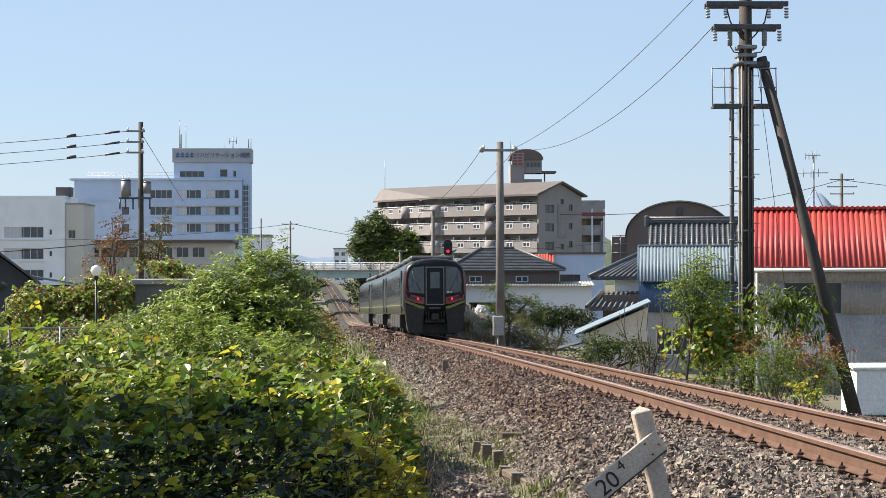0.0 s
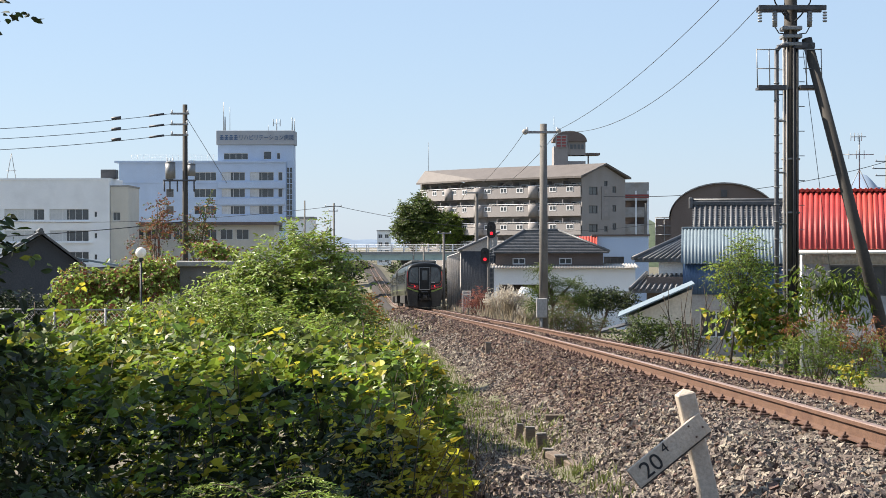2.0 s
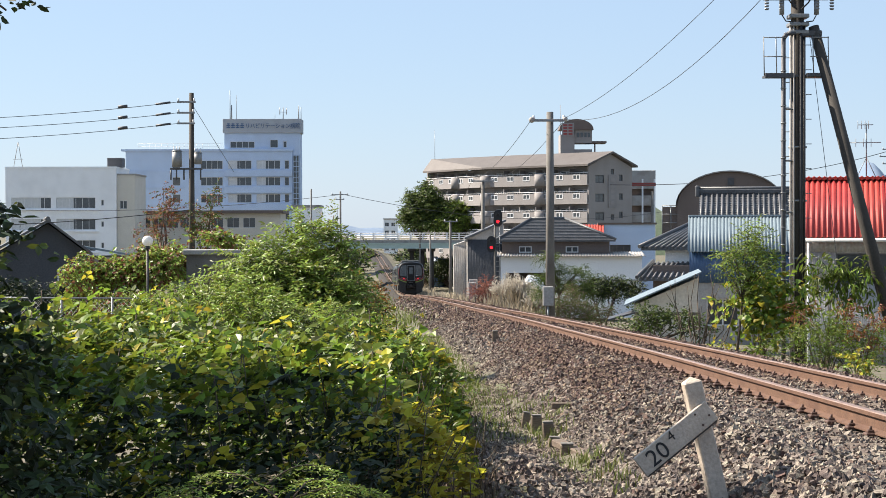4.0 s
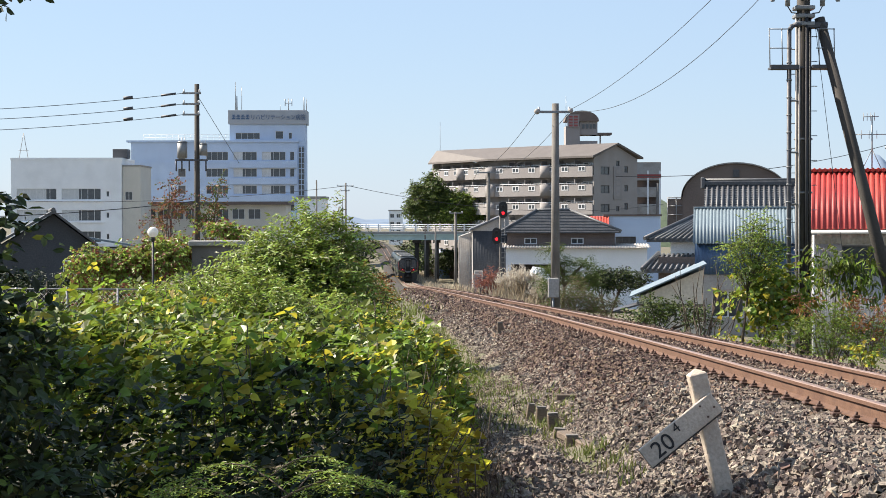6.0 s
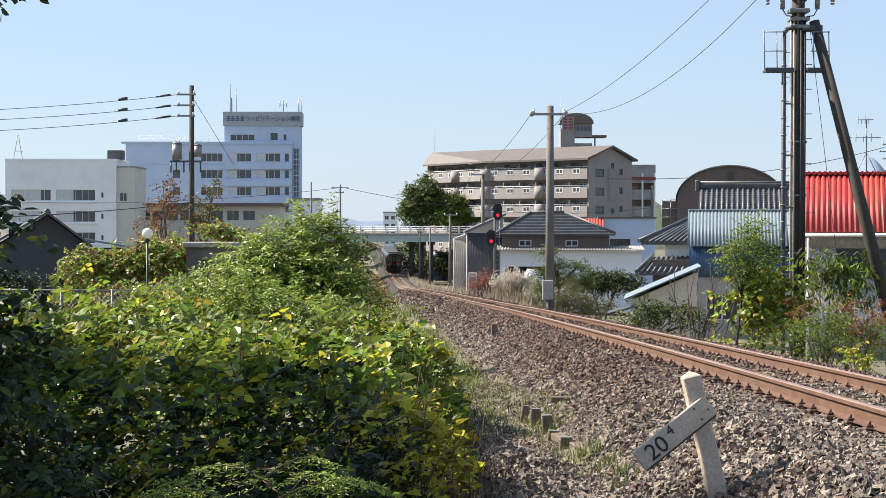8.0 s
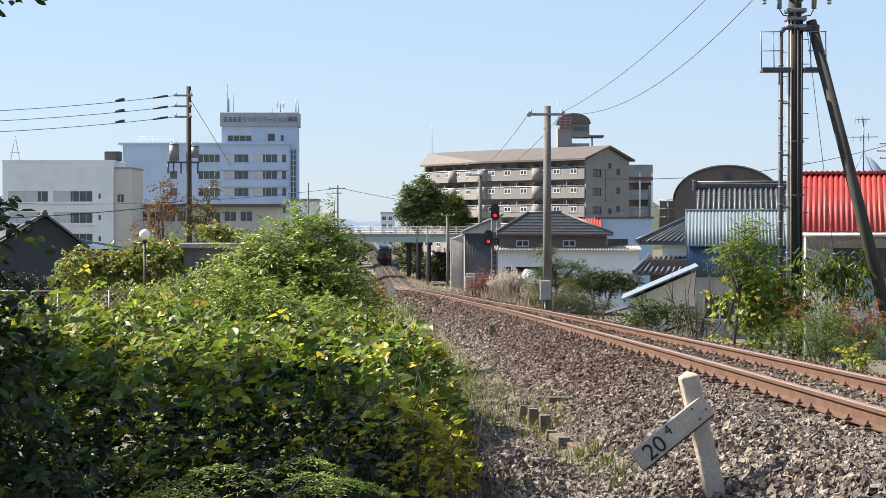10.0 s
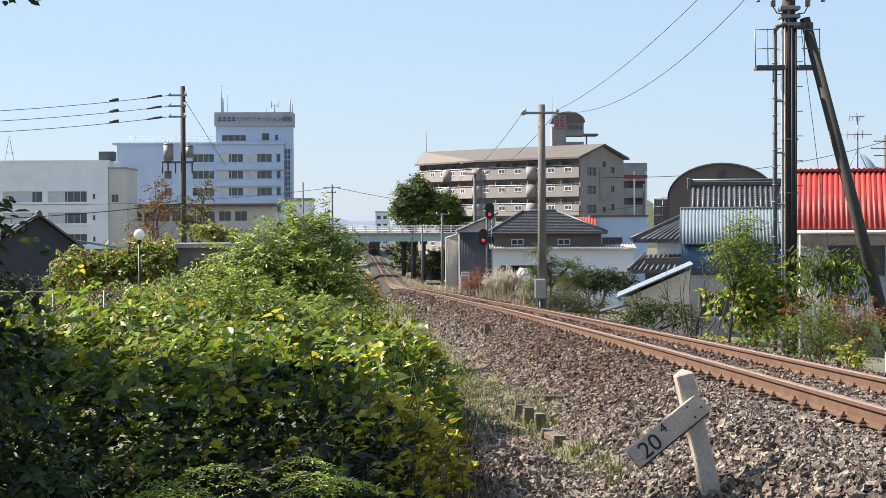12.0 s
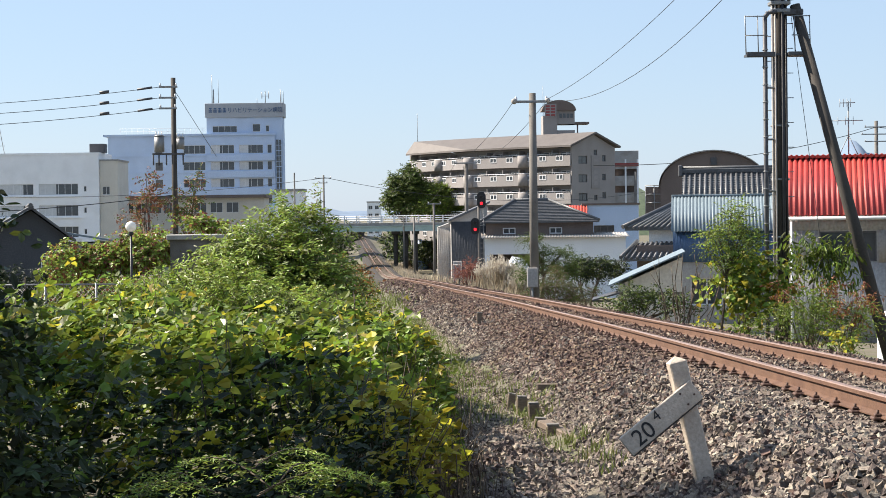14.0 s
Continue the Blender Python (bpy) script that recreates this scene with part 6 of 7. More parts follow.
def stem_bm(base, tips, r, g, bends=3):
    bm = bmesh.new()
    for t in tips:
        p, q = Vector(base), Vector(t)
        prev, rr = p, r
        for k in range(1, bends + 1):
            f = k / bends
            nx = p.lerp(q, f) + Vector((g.normal(0, 0.05), g.normal(0, 0.05), 0.12 * math.sin(f * math.pi))) * (q - p).length * (0.6 if k < bends else 0)
            rod(bm, prev, nx, rr, rr * 0.72, n=6)
            prev, rr = nx, rr * 0.72
    return bm


def plant(name, label, category, base, blobs, leaf, size, per, m, seed, shape="oval", clumps=6, stem=0.05, stuff=False, spread=0.7, up=0.6, second=None, share=0.0, group="", frac=0.45, flat=1.0, droop=0.0):
    g = rnd(seed)
    t = thing(name, label, category, group=group)
    sub = split_blobs(blobs, clumps, g, frac, flat) if clumps else blobs
    tips = [b[:3] for b in sub[::3 if len(sub) > 10 else 1]][:14]
    if category == "tree":   # one trunk to a fork, limbs from there
        mid = Vector([float(np.mean([q[k] for q in tips])) for k in range(3)])
        fork = Vector(base).lerp(mid, 0.6)
        bm = stem_bm(fork, tips, stem * 0.8, g)
        rod(bm, base, fork, stem * 1.6, stem * 1.05, n=9)
    else:
        bm = stem_bm(base, tips, stem, g)
    part("trunk" if category == "tree" else "stem", bm, M["bark"], t)
    P, N, A = blob_points(sub, per, g, size)
    if droop:
        A = A * 0.4 + np.array([0, 0, -droop])
    lean = unit(N * 0.6 + np.array([-0.15, 0, up]))
    sz = size * g.uniform(0.6, 1.25, len(P))
    pick = g.random(len(P)) < share
    ob = part("crown" if category == "tree" else "foliage", array_mesh("foliage", *leaf_arrays(P[~pick], lean[~pick], sz[~pick], shape, g, spread * 0.8, A[~pick]), M[m]), None, t)
    if second:
        part("turned_leaves", array_mesh("turned_leaves", *leaf_arrays(P[pick], lean[pick], sz[pick], shape, g, spread * 0.8, A[pick]), M[second]), None, t)
    return t


def vine_bank():
    """The vine-covered bank beside the path: leaves in threes on runners over uneven mounds."""
    g = rnd(21)
    mounds = np.stack([g.uniform(-6, 0.0, 80), g.uniform(11.0, 25, 80), g.uniform(0.18, 0.6, 80), g.uniform(-0.28, 0.22, 80)], 1)

    def top(x, y):
        x, y = np.asarray(x, float), np.asarray(y, float)
        edge = np.clip((0.16 + 0.14 * np.sin(y * 1.9) + 0.08 * np.sin(y * 5.3) + (y - 14) * 0.012 - x) / 0.7, 0, 1) ** 0.5
        front = np.clip((y - 10.5 - 0.35 * np.sin(x * 2.3) - 0.2 * np.sin(x * 5.1)) / 1.9, 0, 1) ** 0.7
        back = np.clip((25.5 - y) / 3.0, 0, 1)
        crest = 0.50 - 0.026 * (y - 14) + 0.05 * np.sin(x * 11 - y * 7) + 0.34 * np.exp(-((x + 3.1) / 0.95) ** 2) * np.clip((y - 12.5) / 2.5, 0, 1)
        for mx, my, mr, mh in mounds:
            crest = crest + mh * np.exp(-((x - mx) / mr) ** 2 - ((y - my) / (mr * 1.5)) ** 2)
        return np.maximum(crest - ground_z(x, y), 0.3) * edge * front * back + 0.05

    n = 30000
    x, y = g.uniform(-6.5, 0.3, n), g.uniform(10.4, 25, n)
    gaps = np.sin(x * 3.1 + 1.2 * np.sin(y * 1.7)) * np.sin(y * 2.3 + 1.4 * np.sin(x * 2.1)) + 0.35 * np.sin(x * 8.3) * np.sin(y * 6.1)
    keep = (g.random(n) < np.clip(1.45 - (y - 10) * 0.045, 0.4, 1)) & (g.random(n) < np.clip(0.78 + 0.75 * gaps, 0.16, 1))
    x, y = x[keep], y[keep]
    h = top(x, y)
    deep = g.random(len(x)) < 0.3
    f = np.where(deep, g.uniform(0.25, 0.9, len(x)), 1.0 - np.abs(g.normal(0, 0.09, len(x))))
    f = np.where((x > -0.6) & (f < 0.55), g.uniform(0.6, 1.0, len(x)), f) + (g.random(len(x)) < 0.05) * g.uniform(0.05, 0.22, len(x))
    P = np.stack([x, y, ground_z(x, y) + h * f], 1)[h > 0.16]
    # three leaflets to a node, lying nearly in one plane that faces the light
    n = len(P)
    face = unit(np.array([-0.30, 0.05, 1.0]) + g.normal(0, 0.42, (n, 3)))
    a0 = unit(np.cross(face, g.normal(size=(n, 3))))
    b0 = np.cross(face, a0)
    size = 0.088 * g.uniform(0.55, 1.45, n)
    size[P[:, 1] < 12.2] *= 0.8
    turn = np.array([0.0, 2.0, -2.0])
    way = a0[:, None] * np.cos(turn)[None, :, None] + b0[:, None] * np.sin(turn)[None, :, None]
    Q = (P[:, None] + way * (size * 0.18)[:, None, None]).reshape(-1, 3)
    way, face3, size3 = way.reshape(-1, 3), np.repeat(face, 3, 0), np.repeat(size, 3) * g.uniform(0.75, 1.1, n * 3)
    ripe = np.exp(-((P[:, 0] - 0.05) / 0.48) ** 2) * np.exp(-((P[:, 1] - 13.0) / 2.4) ** 2) * 0.9 + 0.05 + 0.16 * (np.sin(P[:, 0] * 2.3 + P[:, 1] * 1.9) > 0.75)
    # share of near-black leaves that paint the shade on the bank's front
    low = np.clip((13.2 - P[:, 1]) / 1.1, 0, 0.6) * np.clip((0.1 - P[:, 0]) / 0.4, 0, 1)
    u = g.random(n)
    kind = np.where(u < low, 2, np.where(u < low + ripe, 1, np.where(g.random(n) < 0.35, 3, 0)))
    kind3 = np.repeat(kind, 3)
    t = thing("vine_thicket", "dense sunlit broad-leaved vine thicket covering the bank", "vine thicket", kind="stuff")
    for k, name, m, lab in ((0, "foliage", "leaf_vine", ""), (1, "turned_leaves", "leaf_yellow", "yellowing leaves"), (2, "dark_leaves", "leaf_dark", "low leaves coloured near-black to paint in the bank's shade"), (3, "older_leaves", "leaf_green", "")):
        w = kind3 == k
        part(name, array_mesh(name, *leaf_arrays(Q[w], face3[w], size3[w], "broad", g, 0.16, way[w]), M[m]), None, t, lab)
    # undergrowth inside the bank; its near-black leaves paint in the shade there
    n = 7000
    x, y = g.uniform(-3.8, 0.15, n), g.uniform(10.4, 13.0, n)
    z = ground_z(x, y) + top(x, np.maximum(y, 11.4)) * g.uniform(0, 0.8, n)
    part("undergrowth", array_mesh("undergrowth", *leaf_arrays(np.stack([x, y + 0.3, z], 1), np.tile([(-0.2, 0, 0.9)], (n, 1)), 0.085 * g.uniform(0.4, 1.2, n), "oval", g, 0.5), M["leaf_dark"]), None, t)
    # shoots that stand clear of the mass, with their leaves
    P, A, bm = [], [], bmesh.new()
    for k in range(150):
        x, y = g.uniform(-4.5, 0.1), g.uniform(11.6, 24)
        h = float(top(x, y))
        if h < 0.5:
            continue
        p = Vector((x, y, gz(x, y) + h * 0.7))
        q = p + Vector((g.normal(0, 0.16), g.normal(0, 0.12), h * 0.3 + g.uniform(0.08, 0.30)))
        rod(bm, p, q, 0.006, 0.003, n=4)
        for j in range(g.integers(4, 9)):
            v = p.lerp(q, g.uniform(0.45, 1.0))
            P.append((v.x + g.normal(0, 0.02), v.y + g.normal(0, 0.02), v.z)), A.append((g.normal(), g.normal(), -0.1))
    part("shoot", bm, M["bark"], t)
    P, A = np.array(P), np.array(A)
    pick = g.random(len(P)) < 0.25
    for w, m in ((~pick, "leaf_vine"), (pick, "leaf_yellow")):
        part("shoot_leaves", array_mesh("shoot_leaves", *leaf_arrays(P[w], np.tile([(-0.2, 0, 0.8)], (w.sum(), 1)), 0.09 * g.uniform(0.5, 1.3, w.sum()), "broad", g, 0.5, A[w]), M[m]), None, t)
    # bare stems at the foot of the bank, thickest under its open edge
    bm = bmesh.new()
    for k in range(330):
        x, y = (g.uniform(-0.7, 0.42), g.uniform(10.8, 20)) if k < 230 else (g.uniform(-3.6, -0.5), g.uniform(10.6, 13))
        hh = max(0.3, float(top(x - 0.25, y))) * g.uniform(0.5, 1.0)
        p = Vector((x, y, gz(x, y) - 0.03))
        q = p + Vector((g.normal(-0.05, 0.2), g.normal(0, 0.15), hh))
        mid = p.lerp(q, 0.5) + Vector((g.normal(0, 0.07), 0, 0))
        rod(bm, p, mid, 0.007, 0.005, n=4), rod(bm, mid, q, 0.005, 0.003, n=4)
    part("stem", bm, M["bark"], t)


def spray(name, label, c, w, n, seed, m="leaf_fresh"):
    """Feathery fronds: arching stems with fine side twigs of narrow leaflets."""
    g = rnd(seed)
    t = thing(name, label, "shrub")
    P, A = [], []
    for k in range(n):
        p = Vector((c[0] + g.normal(0, 0.12), c[1] + g.normal(0, 0.12), c[2] - g.uniform(-0.04, 0.36)))
        a = g.uniform(0, 2 * math.pi)
        d = Vector((math.cos(a) * w * g.uniform(0.6, 1.1), math.sin(a) * w * 0.6, g.uniform(-0.06, 0.10)))
        side = Vector((-d.y, d.x, 0)).normalized()
        last, bm = p, bmesh.new()
        for i in range(1, 11):
            f = i / 10
            v = p + d * f + Vector((0, 0, 0.10 * math.sin(f * 2.9) - 0.05 * f * f))
            rod(bm, last, v, 0.005 * (1.1 - f * 0.7), 0.0045 * (1.05 - f * 0.7), n=4)
            for sgn in (-1, 1):
                tw = (side * sgn + d.normalized() * 0.7).normalized()
                L = w * 0.34 * (1.15 - f) * g.uniform(0.7, 1.2)
                for j in range(9):
                    q = v + tw * L * (j + 1) / 9 + Vector((0, 0, -0.04 * ((j + 1) / 9) ** 2))
                    for e in (-1, 1):
                        P.append(tuple(q)), A.append(tuple(tw * 0.9 + Vector((-tw.y, tw.x, 0)) * e * 0.8 + Vector((0, 0, -0.15))))
            last = v
        part("stem", bm, M["bark"], t)
    P, A = np.array(P) + g.normal(0, 0.004, (len(P), 3)), np.array(A)
    part("foliage", array_mesh("foliage", *leaf_arrays(P, np.tile([(-0.1, 0, 1.0)], (len(P), 1)), 0.030 * g.uniform(0.6, 1.3, len(P)), "narrow", g, 0.4, A), M[m]), None, t)
    return t


def arching_bush(name, label, category, base, domes, size, sprays, seed, mats, stem=0.03, leaves=26):
    """A shrub of arching branches: each ends in a drooping spray with leaflets in two rows."""
    g = rnd(seed)
    t = thing(name, label, category)
    tips, P, A, N, lot = [], [], [], [], []
    weight = np.array([d[3] * d[5] for d in domes])
    pick = g.choice(len(domes), sprays, p=weight / weight.sum())
    bm = bmesh.new()
    for i in pick:
        c, r = Vector(domes[i][:3]), Vector(domes[i][3:6])
        v = g.normal(size=3)
        v /= np.linalg.norm(v)
        v[2] = abs(v[2]) if g.random() < 0.8 else v[2]
        s = g.uniform(0.4, 1.18)
        p = c + Vector((v[0] * r.x, v[1] * r.y, v[2] * r.z)) * s
        out = Vector((v[0], v[1] * 0.6 - 0.15, 0.12 + 0.4 * v[2]))
        out = (out + Vector(g.normal(0, 0.35, 3))).normalized()
        L = size * g.uniform(3.5, 7.5)
        for twig in range(3):
            w = (out + Vector(g.normal(0, 0.38, 3))).normalized()
            side = w.cross(Vector((0, 0, 1))).normalized()
            last = p
            col = g.random()
            for k in range(leaves // 3):
                f = (k + 0.7) / (leaves // 3)
                q = p + w * L * f + Vector((0, 0, -0.5 * L * f * f))
                for e in (-1, 1):
                    P.append(q[:]), A.append((side * e + w * 0.8 + Vector((0, 0, -0.35 - 0.3 * f)))[:]), N.append((w.x * 0.4 - 0.2, w.y * 0.4, 0.9)), lot.append(col)
            rod(bm, p, p + w * L * 0.55 + Vector((0, 0, -0.11 * L)), 0.004, 0.002, n=3)
        if len(tips) < 34 and g.random() < 0.2:
            tips.append(p[:])
    part("twig", bm, M["bark"], t)
    part("stem", stem_bm(base, tips, stem, g), M["bark"], t)
    P, A, N, lot = np.array(P) + g.normal(0, size * 0.08, (len(P), 3)), np.array(A), np.array(N), np.array(lot)
    sz = size * g.uniform(0.6, 1.25, len(P))
    lo = 0.0
    for k, (m, share) in enumerate(mats):
        w = (lot >= lo) & (lot < lo + share)
        lo += share
        part("foliage" if k == 0 else "turned_leaves", array_mesh("foliage", *leaf_arrays(P[w], N[w], sz[w], "narrow", g, 0.35, A[w]), M[m]), None, t)
    return t


def blades(name, label, pts, h, m, seed, bend=0.5, w=0.008, plume=None):
    """Tufts of thin bent blades."""
    g = rnd(seed)
    n = len(pts)
    d = unit(g.normal(size=(n, 3)) * [1, 1, 0.0] + 1e-6)
    hh = h * g.uniform(0.4, 1.2, n)[:, None]
    s = np.cross(d, [0, 0, 1.0]) * w
    b = bend * g.uniform(0.2, 1.2, n)[:, None] * hh
    up = np.array([0, 0, 1.0])
    v = np.stack([pts - s, pts + s, pts + up * hh * 0.6 + d * b * 0.4 + s * 0.7, pts + up * hh * 0.6 + d * b * 0.4 - s * 0.7, pts + up * hh * 0.9 + d * b + s * 0.15, pts + up * hh * 0.9 + d * b - s * 0.15], 1)
    f = np.array([(0, 1, 2, 3), (3, 2, 4, 5)])[None] + (np.arange(n) * 6)[:, None, None]
    ob = new(name, array_mesh(name, v.reshape(-1, 3), f.reshape(-1, 4), M[m]))
    return tagged(ob, label, "grass", kind="stuff")


def on_ground(x, y, dz=0.0):
    return np.stack([x, y, ground_z(x, y) + dz], 1)


def grasses():
    g = rnd(40)
    def patch(u0, u1, y0, y1, n, tuft=6, spread=0.1):
        y = g.uniform(y0, y1, n // tuft)
        x = track_x(y) + g.uniform(u0, u1, n // tuft)
        return on_ground(np.repeat(x, tuft) + g.normal(0, spread, n // tuft * tuft), np.repeat(y, tuft) + g.normal(0, spread, n // tuft * tuft))
    blades("dry_grass", "flattened dry straw along the path", patch(-3.8, -2.3, 17, 62, 9000, 9, 0.2), 0.06, "straw", 41, 4.0, 0.006)
    blades("dry_grass", "flattened dry straw along the path", patch(-4.0, -2.5, 11, 20, 2600, 7, 0.16), 0.06, "straw", 39, 4.0, 0.004)
    blades("dead_stalks", "brown dead stalks along the thicket's edge", patch(-4.15, -3.45, 13, 34, 5200, 7, 0.10), 0.36, "dead_stalk", 38, 0.5, 0.005)
    blades("green_grass", "patches of short green grass beside the ballast", patch(-4.2, -2.8, 20, 62, 9000, 12), 0.13, "grass", 42, 0.8, 0.007)
    blades("green_grass", "patches of short green grass beside the ballast", patch(-2.75, -2.3, 14, 30, 900, 18, 0.07), 0.15, "grass", 43, 0.8, 0.006)
    blades("bank_grass", "rough grass on the far side of the track", patch(2.7, 7.5, 30, 120, 11000, 10, 0.18), 0.28, "grass", 44, 0.8, 0.010)
    blades("bank_straw", "dry weeds beside the distant track", patch(2.0, 5.5, 90, 330, 7000, 12, 0.3), 0.8, "straw", 45, 0.6, 0.03)
    blades("bank_weeds", "rough weeds on the near side of the distant track", patch(-8, -2.6, 75, 330, 9000, 10, 0.4), 0.4, "grass", 46, 0.8, 0.02)
    blades("green_grass", "rough short grass round the standing place", patch(-9, -2.8, -4, 12, 9000, 10, 0.15), 0.16, "grass", 48, 0.8, 0.007)
    # loose stones and a low gravel heap by the path
    n = 9000
    y = g.uniform(11, 30, n)
    u = -2.5 - np.abs(g.normal(0, 0.65, n))
    x = track_x(y) + u
    s = 0.042 * g.uniform(0.4, 1.3, n)
    heap = 0.20 * np.exp(-((x - 0.62) / 0.45) ** 2 - ((y - 15.8) / 2.0) ** 2)
    stones("path_gravel", "small loose grey stones spilled over the path", x, y, ground_z(x, y) + heap + s * 0.1, s, 47, M["ballast"])
    # pampas
    for x, y, k, hh in ((4.25, 98, 380, 1.7), (4.75, 99, 320, 1.5), (3.6, 103, 260, 1.2), (5.1, 97, 200, 1.1)):
        t = thing("pampas_clump", "tall pale pampas grass clump with silvery plumes", "grass", group="pampas grass")
        p = on_ground(x + g.normal(0, 0.3, k), y + g.normal(0, 0.3, k))
        ob = blades("blade_tuft", "", p, hh, "straw", int(x * 10), 0.5, 0.025)
        ob.parent = t
        del ob["category"]
        k2 = k // 2
        pp = on_ground(x + g.normal(0, 0.35, k2), y + g.normal(0, 0.3, k2), hh * 0.75)
        q = np.repeat(pp, 14, 0) + np.abs(g.normal(0, 1, (k2 * 14, 1))) * [[0.06, 0, 0.28]] + g.normal(0, 0.04, (k2 * 14, 3))
        part("plume", array_mesh("plume", *leaf_arrays(q, np.tile([(0, -0.5, 0.5)], (len(q), 1)), np.full(len(q), 0.17), "narrow", g, 0.5, np.tile([(0.3, 0, 1.0)], (len(q), 1))), M["plume"]), None, t, "silvery seed plumes")


def shrubs():
    # tall feathery shrubs in the middle
    arching_bush("feathery_bush", "tall bright green feathery shrub in full sun", "shrub", (-2.6, 34.5, gz(-2.6, 34.5)),
                 [(-2.4, 34.5, 0.95, 0.6, 0.7, 0.65), (-3.0, 34.5, 0.75, 0.7, 0.8, 0.55), (-3.3, 34.2, 0.35, 0.85, 0.8, 0.55), (-3.8, 34, 0.05, 0.75, 0.8, 0.6), (-4.4, 33.8, -0.25, 0.65, 0.8, 0.5), (-1.95, 34.2, 0.3, 0.4, 0.6, 0.55), (-2.7, 33.6, 0.1, 1.1, 0.8, 0.7), (-1.85, 33.8, -0.35, 0.5, 0.7, 0.55)],
                 0.125, 720, 51, (("leaf_fresh", 0.7), ("leaf_vine", 0.2), ("leaf_green", 0.1)), 0.03)
    arching_bush("feathery_bush", "spreading pale green feathery shrub with low arching branches", "shrub", (-3.8, 31.5, gz(-3.8, 31.5)),
                 [(-3.7, 31.5, 0.08, 0.9, 0.9, 0.5), (-2.9, 31, -0.1, 0.9, 0.8, 0.5), (-4.4, 31.8, -0.12, 0.7, 0.8, 0.5), (-2.2, 30.8, -0.35, 0.8, 0.7, 0.5)],
                 0.105, 360, 52, (("leaf_fresh", 0.75), ("leaf_vine", 0.25)), 0.025)
    arching_bush("green_bush", "rounded mid-green arching bush on the bank", "shrub", (-1.6, 30, gz(-1.6, 30)),
                 [(-1.75, 30, -0.2, 0.4, 0.5, 0.36), (-1.3, 30, -0.6, 0.45, 0.6, 0.4), (-1.9, 29.6, -0.5, 0.6, 0.5, 0.4)],
                 0.10, 240, 53, (("leaf_green", 0.6), ("leaf_fresh", 0.4)), 0.025)
    plant("leafy_shoot", "slender leafy shoot with pale dry seed heads", "shrub", (-2.0, 35, gz(-2.0, 35)), [(-2.05, 35, 1.75, 0.16, 0.15, 0.35), (-1.9, 35, 2.05, 0.1, 0.1, 0.2), (-2.2, 35, 1.4, 0.2, 0.2, 0.3)], "x", 0.09, 500, "leaf_fresh", 50, "narrow", 0, 0.012, spread=0.6, second="straw", share=0.35)
    plant("green_bush", "low leafy bush reaching towards the path", "shrub", (-0.7, 27, gz(-0.7, 27)), [(-0.85, 28, -0.65, 0.5, 0.8, 0.42), (-1.5, 27.5, -0.55, 0.8, 0.9, 0.45), (-0.3, 26.5, -0.75, 0.42, 0.7, 0.35)], "x", 0.10, 620, "leaf_green", 54, "broad", 12, 0.02, second="leaf_vine", share=0.5)
    plant("orange_shrub", "small shrub turned orange and rust", "shrub", (-1.75, 47, gz(-1.75, 47)), [(-1.75, 47, -0.1, 0.40, 0.4, 0.36), (-1.4, 47, -0.35, 0.3, 0.3, 0.3), (-2.3, 49, 0.35, 0.3, 0.4, 0.25)], "x", 0.07, 620, "leaf_orange", 55, "oval", 9, 0.03, second="leaf_green", share=0.2)
    plant("green_bush", "yellowing bush at the bank's edge", "shrub", (-1.0, 44, gz(-1.0, 44)), [(-1.3, 44, -0.85, 0.42, 0.6, 0.45), (-1.9, 44, -0.6, 0.5, 0.6, 0.42), (-0.85, 42, -1.15, 0.38, 0.5, 0.35), (-2.5, 50, 0.2, 0.5, 0.6, 0.5)], "x", 0.075, 620, "leaf_vine", 56, "oval", 10, 0.03, second="leaf_yellow", share=0.3)
    spray("fern_spray", "bright green feathery frond catching the sun", (-0.95, 9.6, 0.28), 0.78, 15, 57)
    spray("fern_spray", "small pale frond on the shaded bank", (-1.75, 9.5, 0.02), 0.25, 10, 58, "leaf_vine")
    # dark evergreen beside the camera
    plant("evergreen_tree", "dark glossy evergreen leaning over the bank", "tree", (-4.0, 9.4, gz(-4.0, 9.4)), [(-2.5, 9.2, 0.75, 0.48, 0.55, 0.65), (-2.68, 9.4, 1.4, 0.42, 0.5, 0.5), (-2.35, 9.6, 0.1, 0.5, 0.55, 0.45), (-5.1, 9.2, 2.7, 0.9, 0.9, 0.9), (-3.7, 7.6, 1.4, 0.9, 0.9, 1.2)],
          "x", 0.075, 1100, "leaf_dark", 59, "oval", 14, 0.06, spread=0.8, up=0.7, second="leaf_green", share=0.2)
    # crown added beyond the view's left edge so its shadow falls on the bank
    plant("evergreen_tree", "tall broad-leaved evergreen added out of view to shade the bank", "tree", (-7.2, 13.7, gz(-7.2, 13.7)), [(-5.9, 13.9, 4.9, 1.3, 1.1, 0.9), (-7.0, 13.9, 5.1, 1.4, 1.2, 1.0), (-8.0, 13.3, 4.6, 1.4, 1.2, 1.2), (-6.5, 14.8, 5.3, 1.2, 0.9, 0.9), (-5.6, 12.9, 3.4, 1.1, 0.8, 1.0), (-6.6, 12.9, 4.2, 1.2, 0.9, 1.0), (-7.6, 14.3, 4.2, 1.3, 1.1, 1.3)],
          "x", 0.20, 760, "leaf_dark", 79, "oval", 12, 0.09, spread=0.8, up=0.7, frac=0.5)
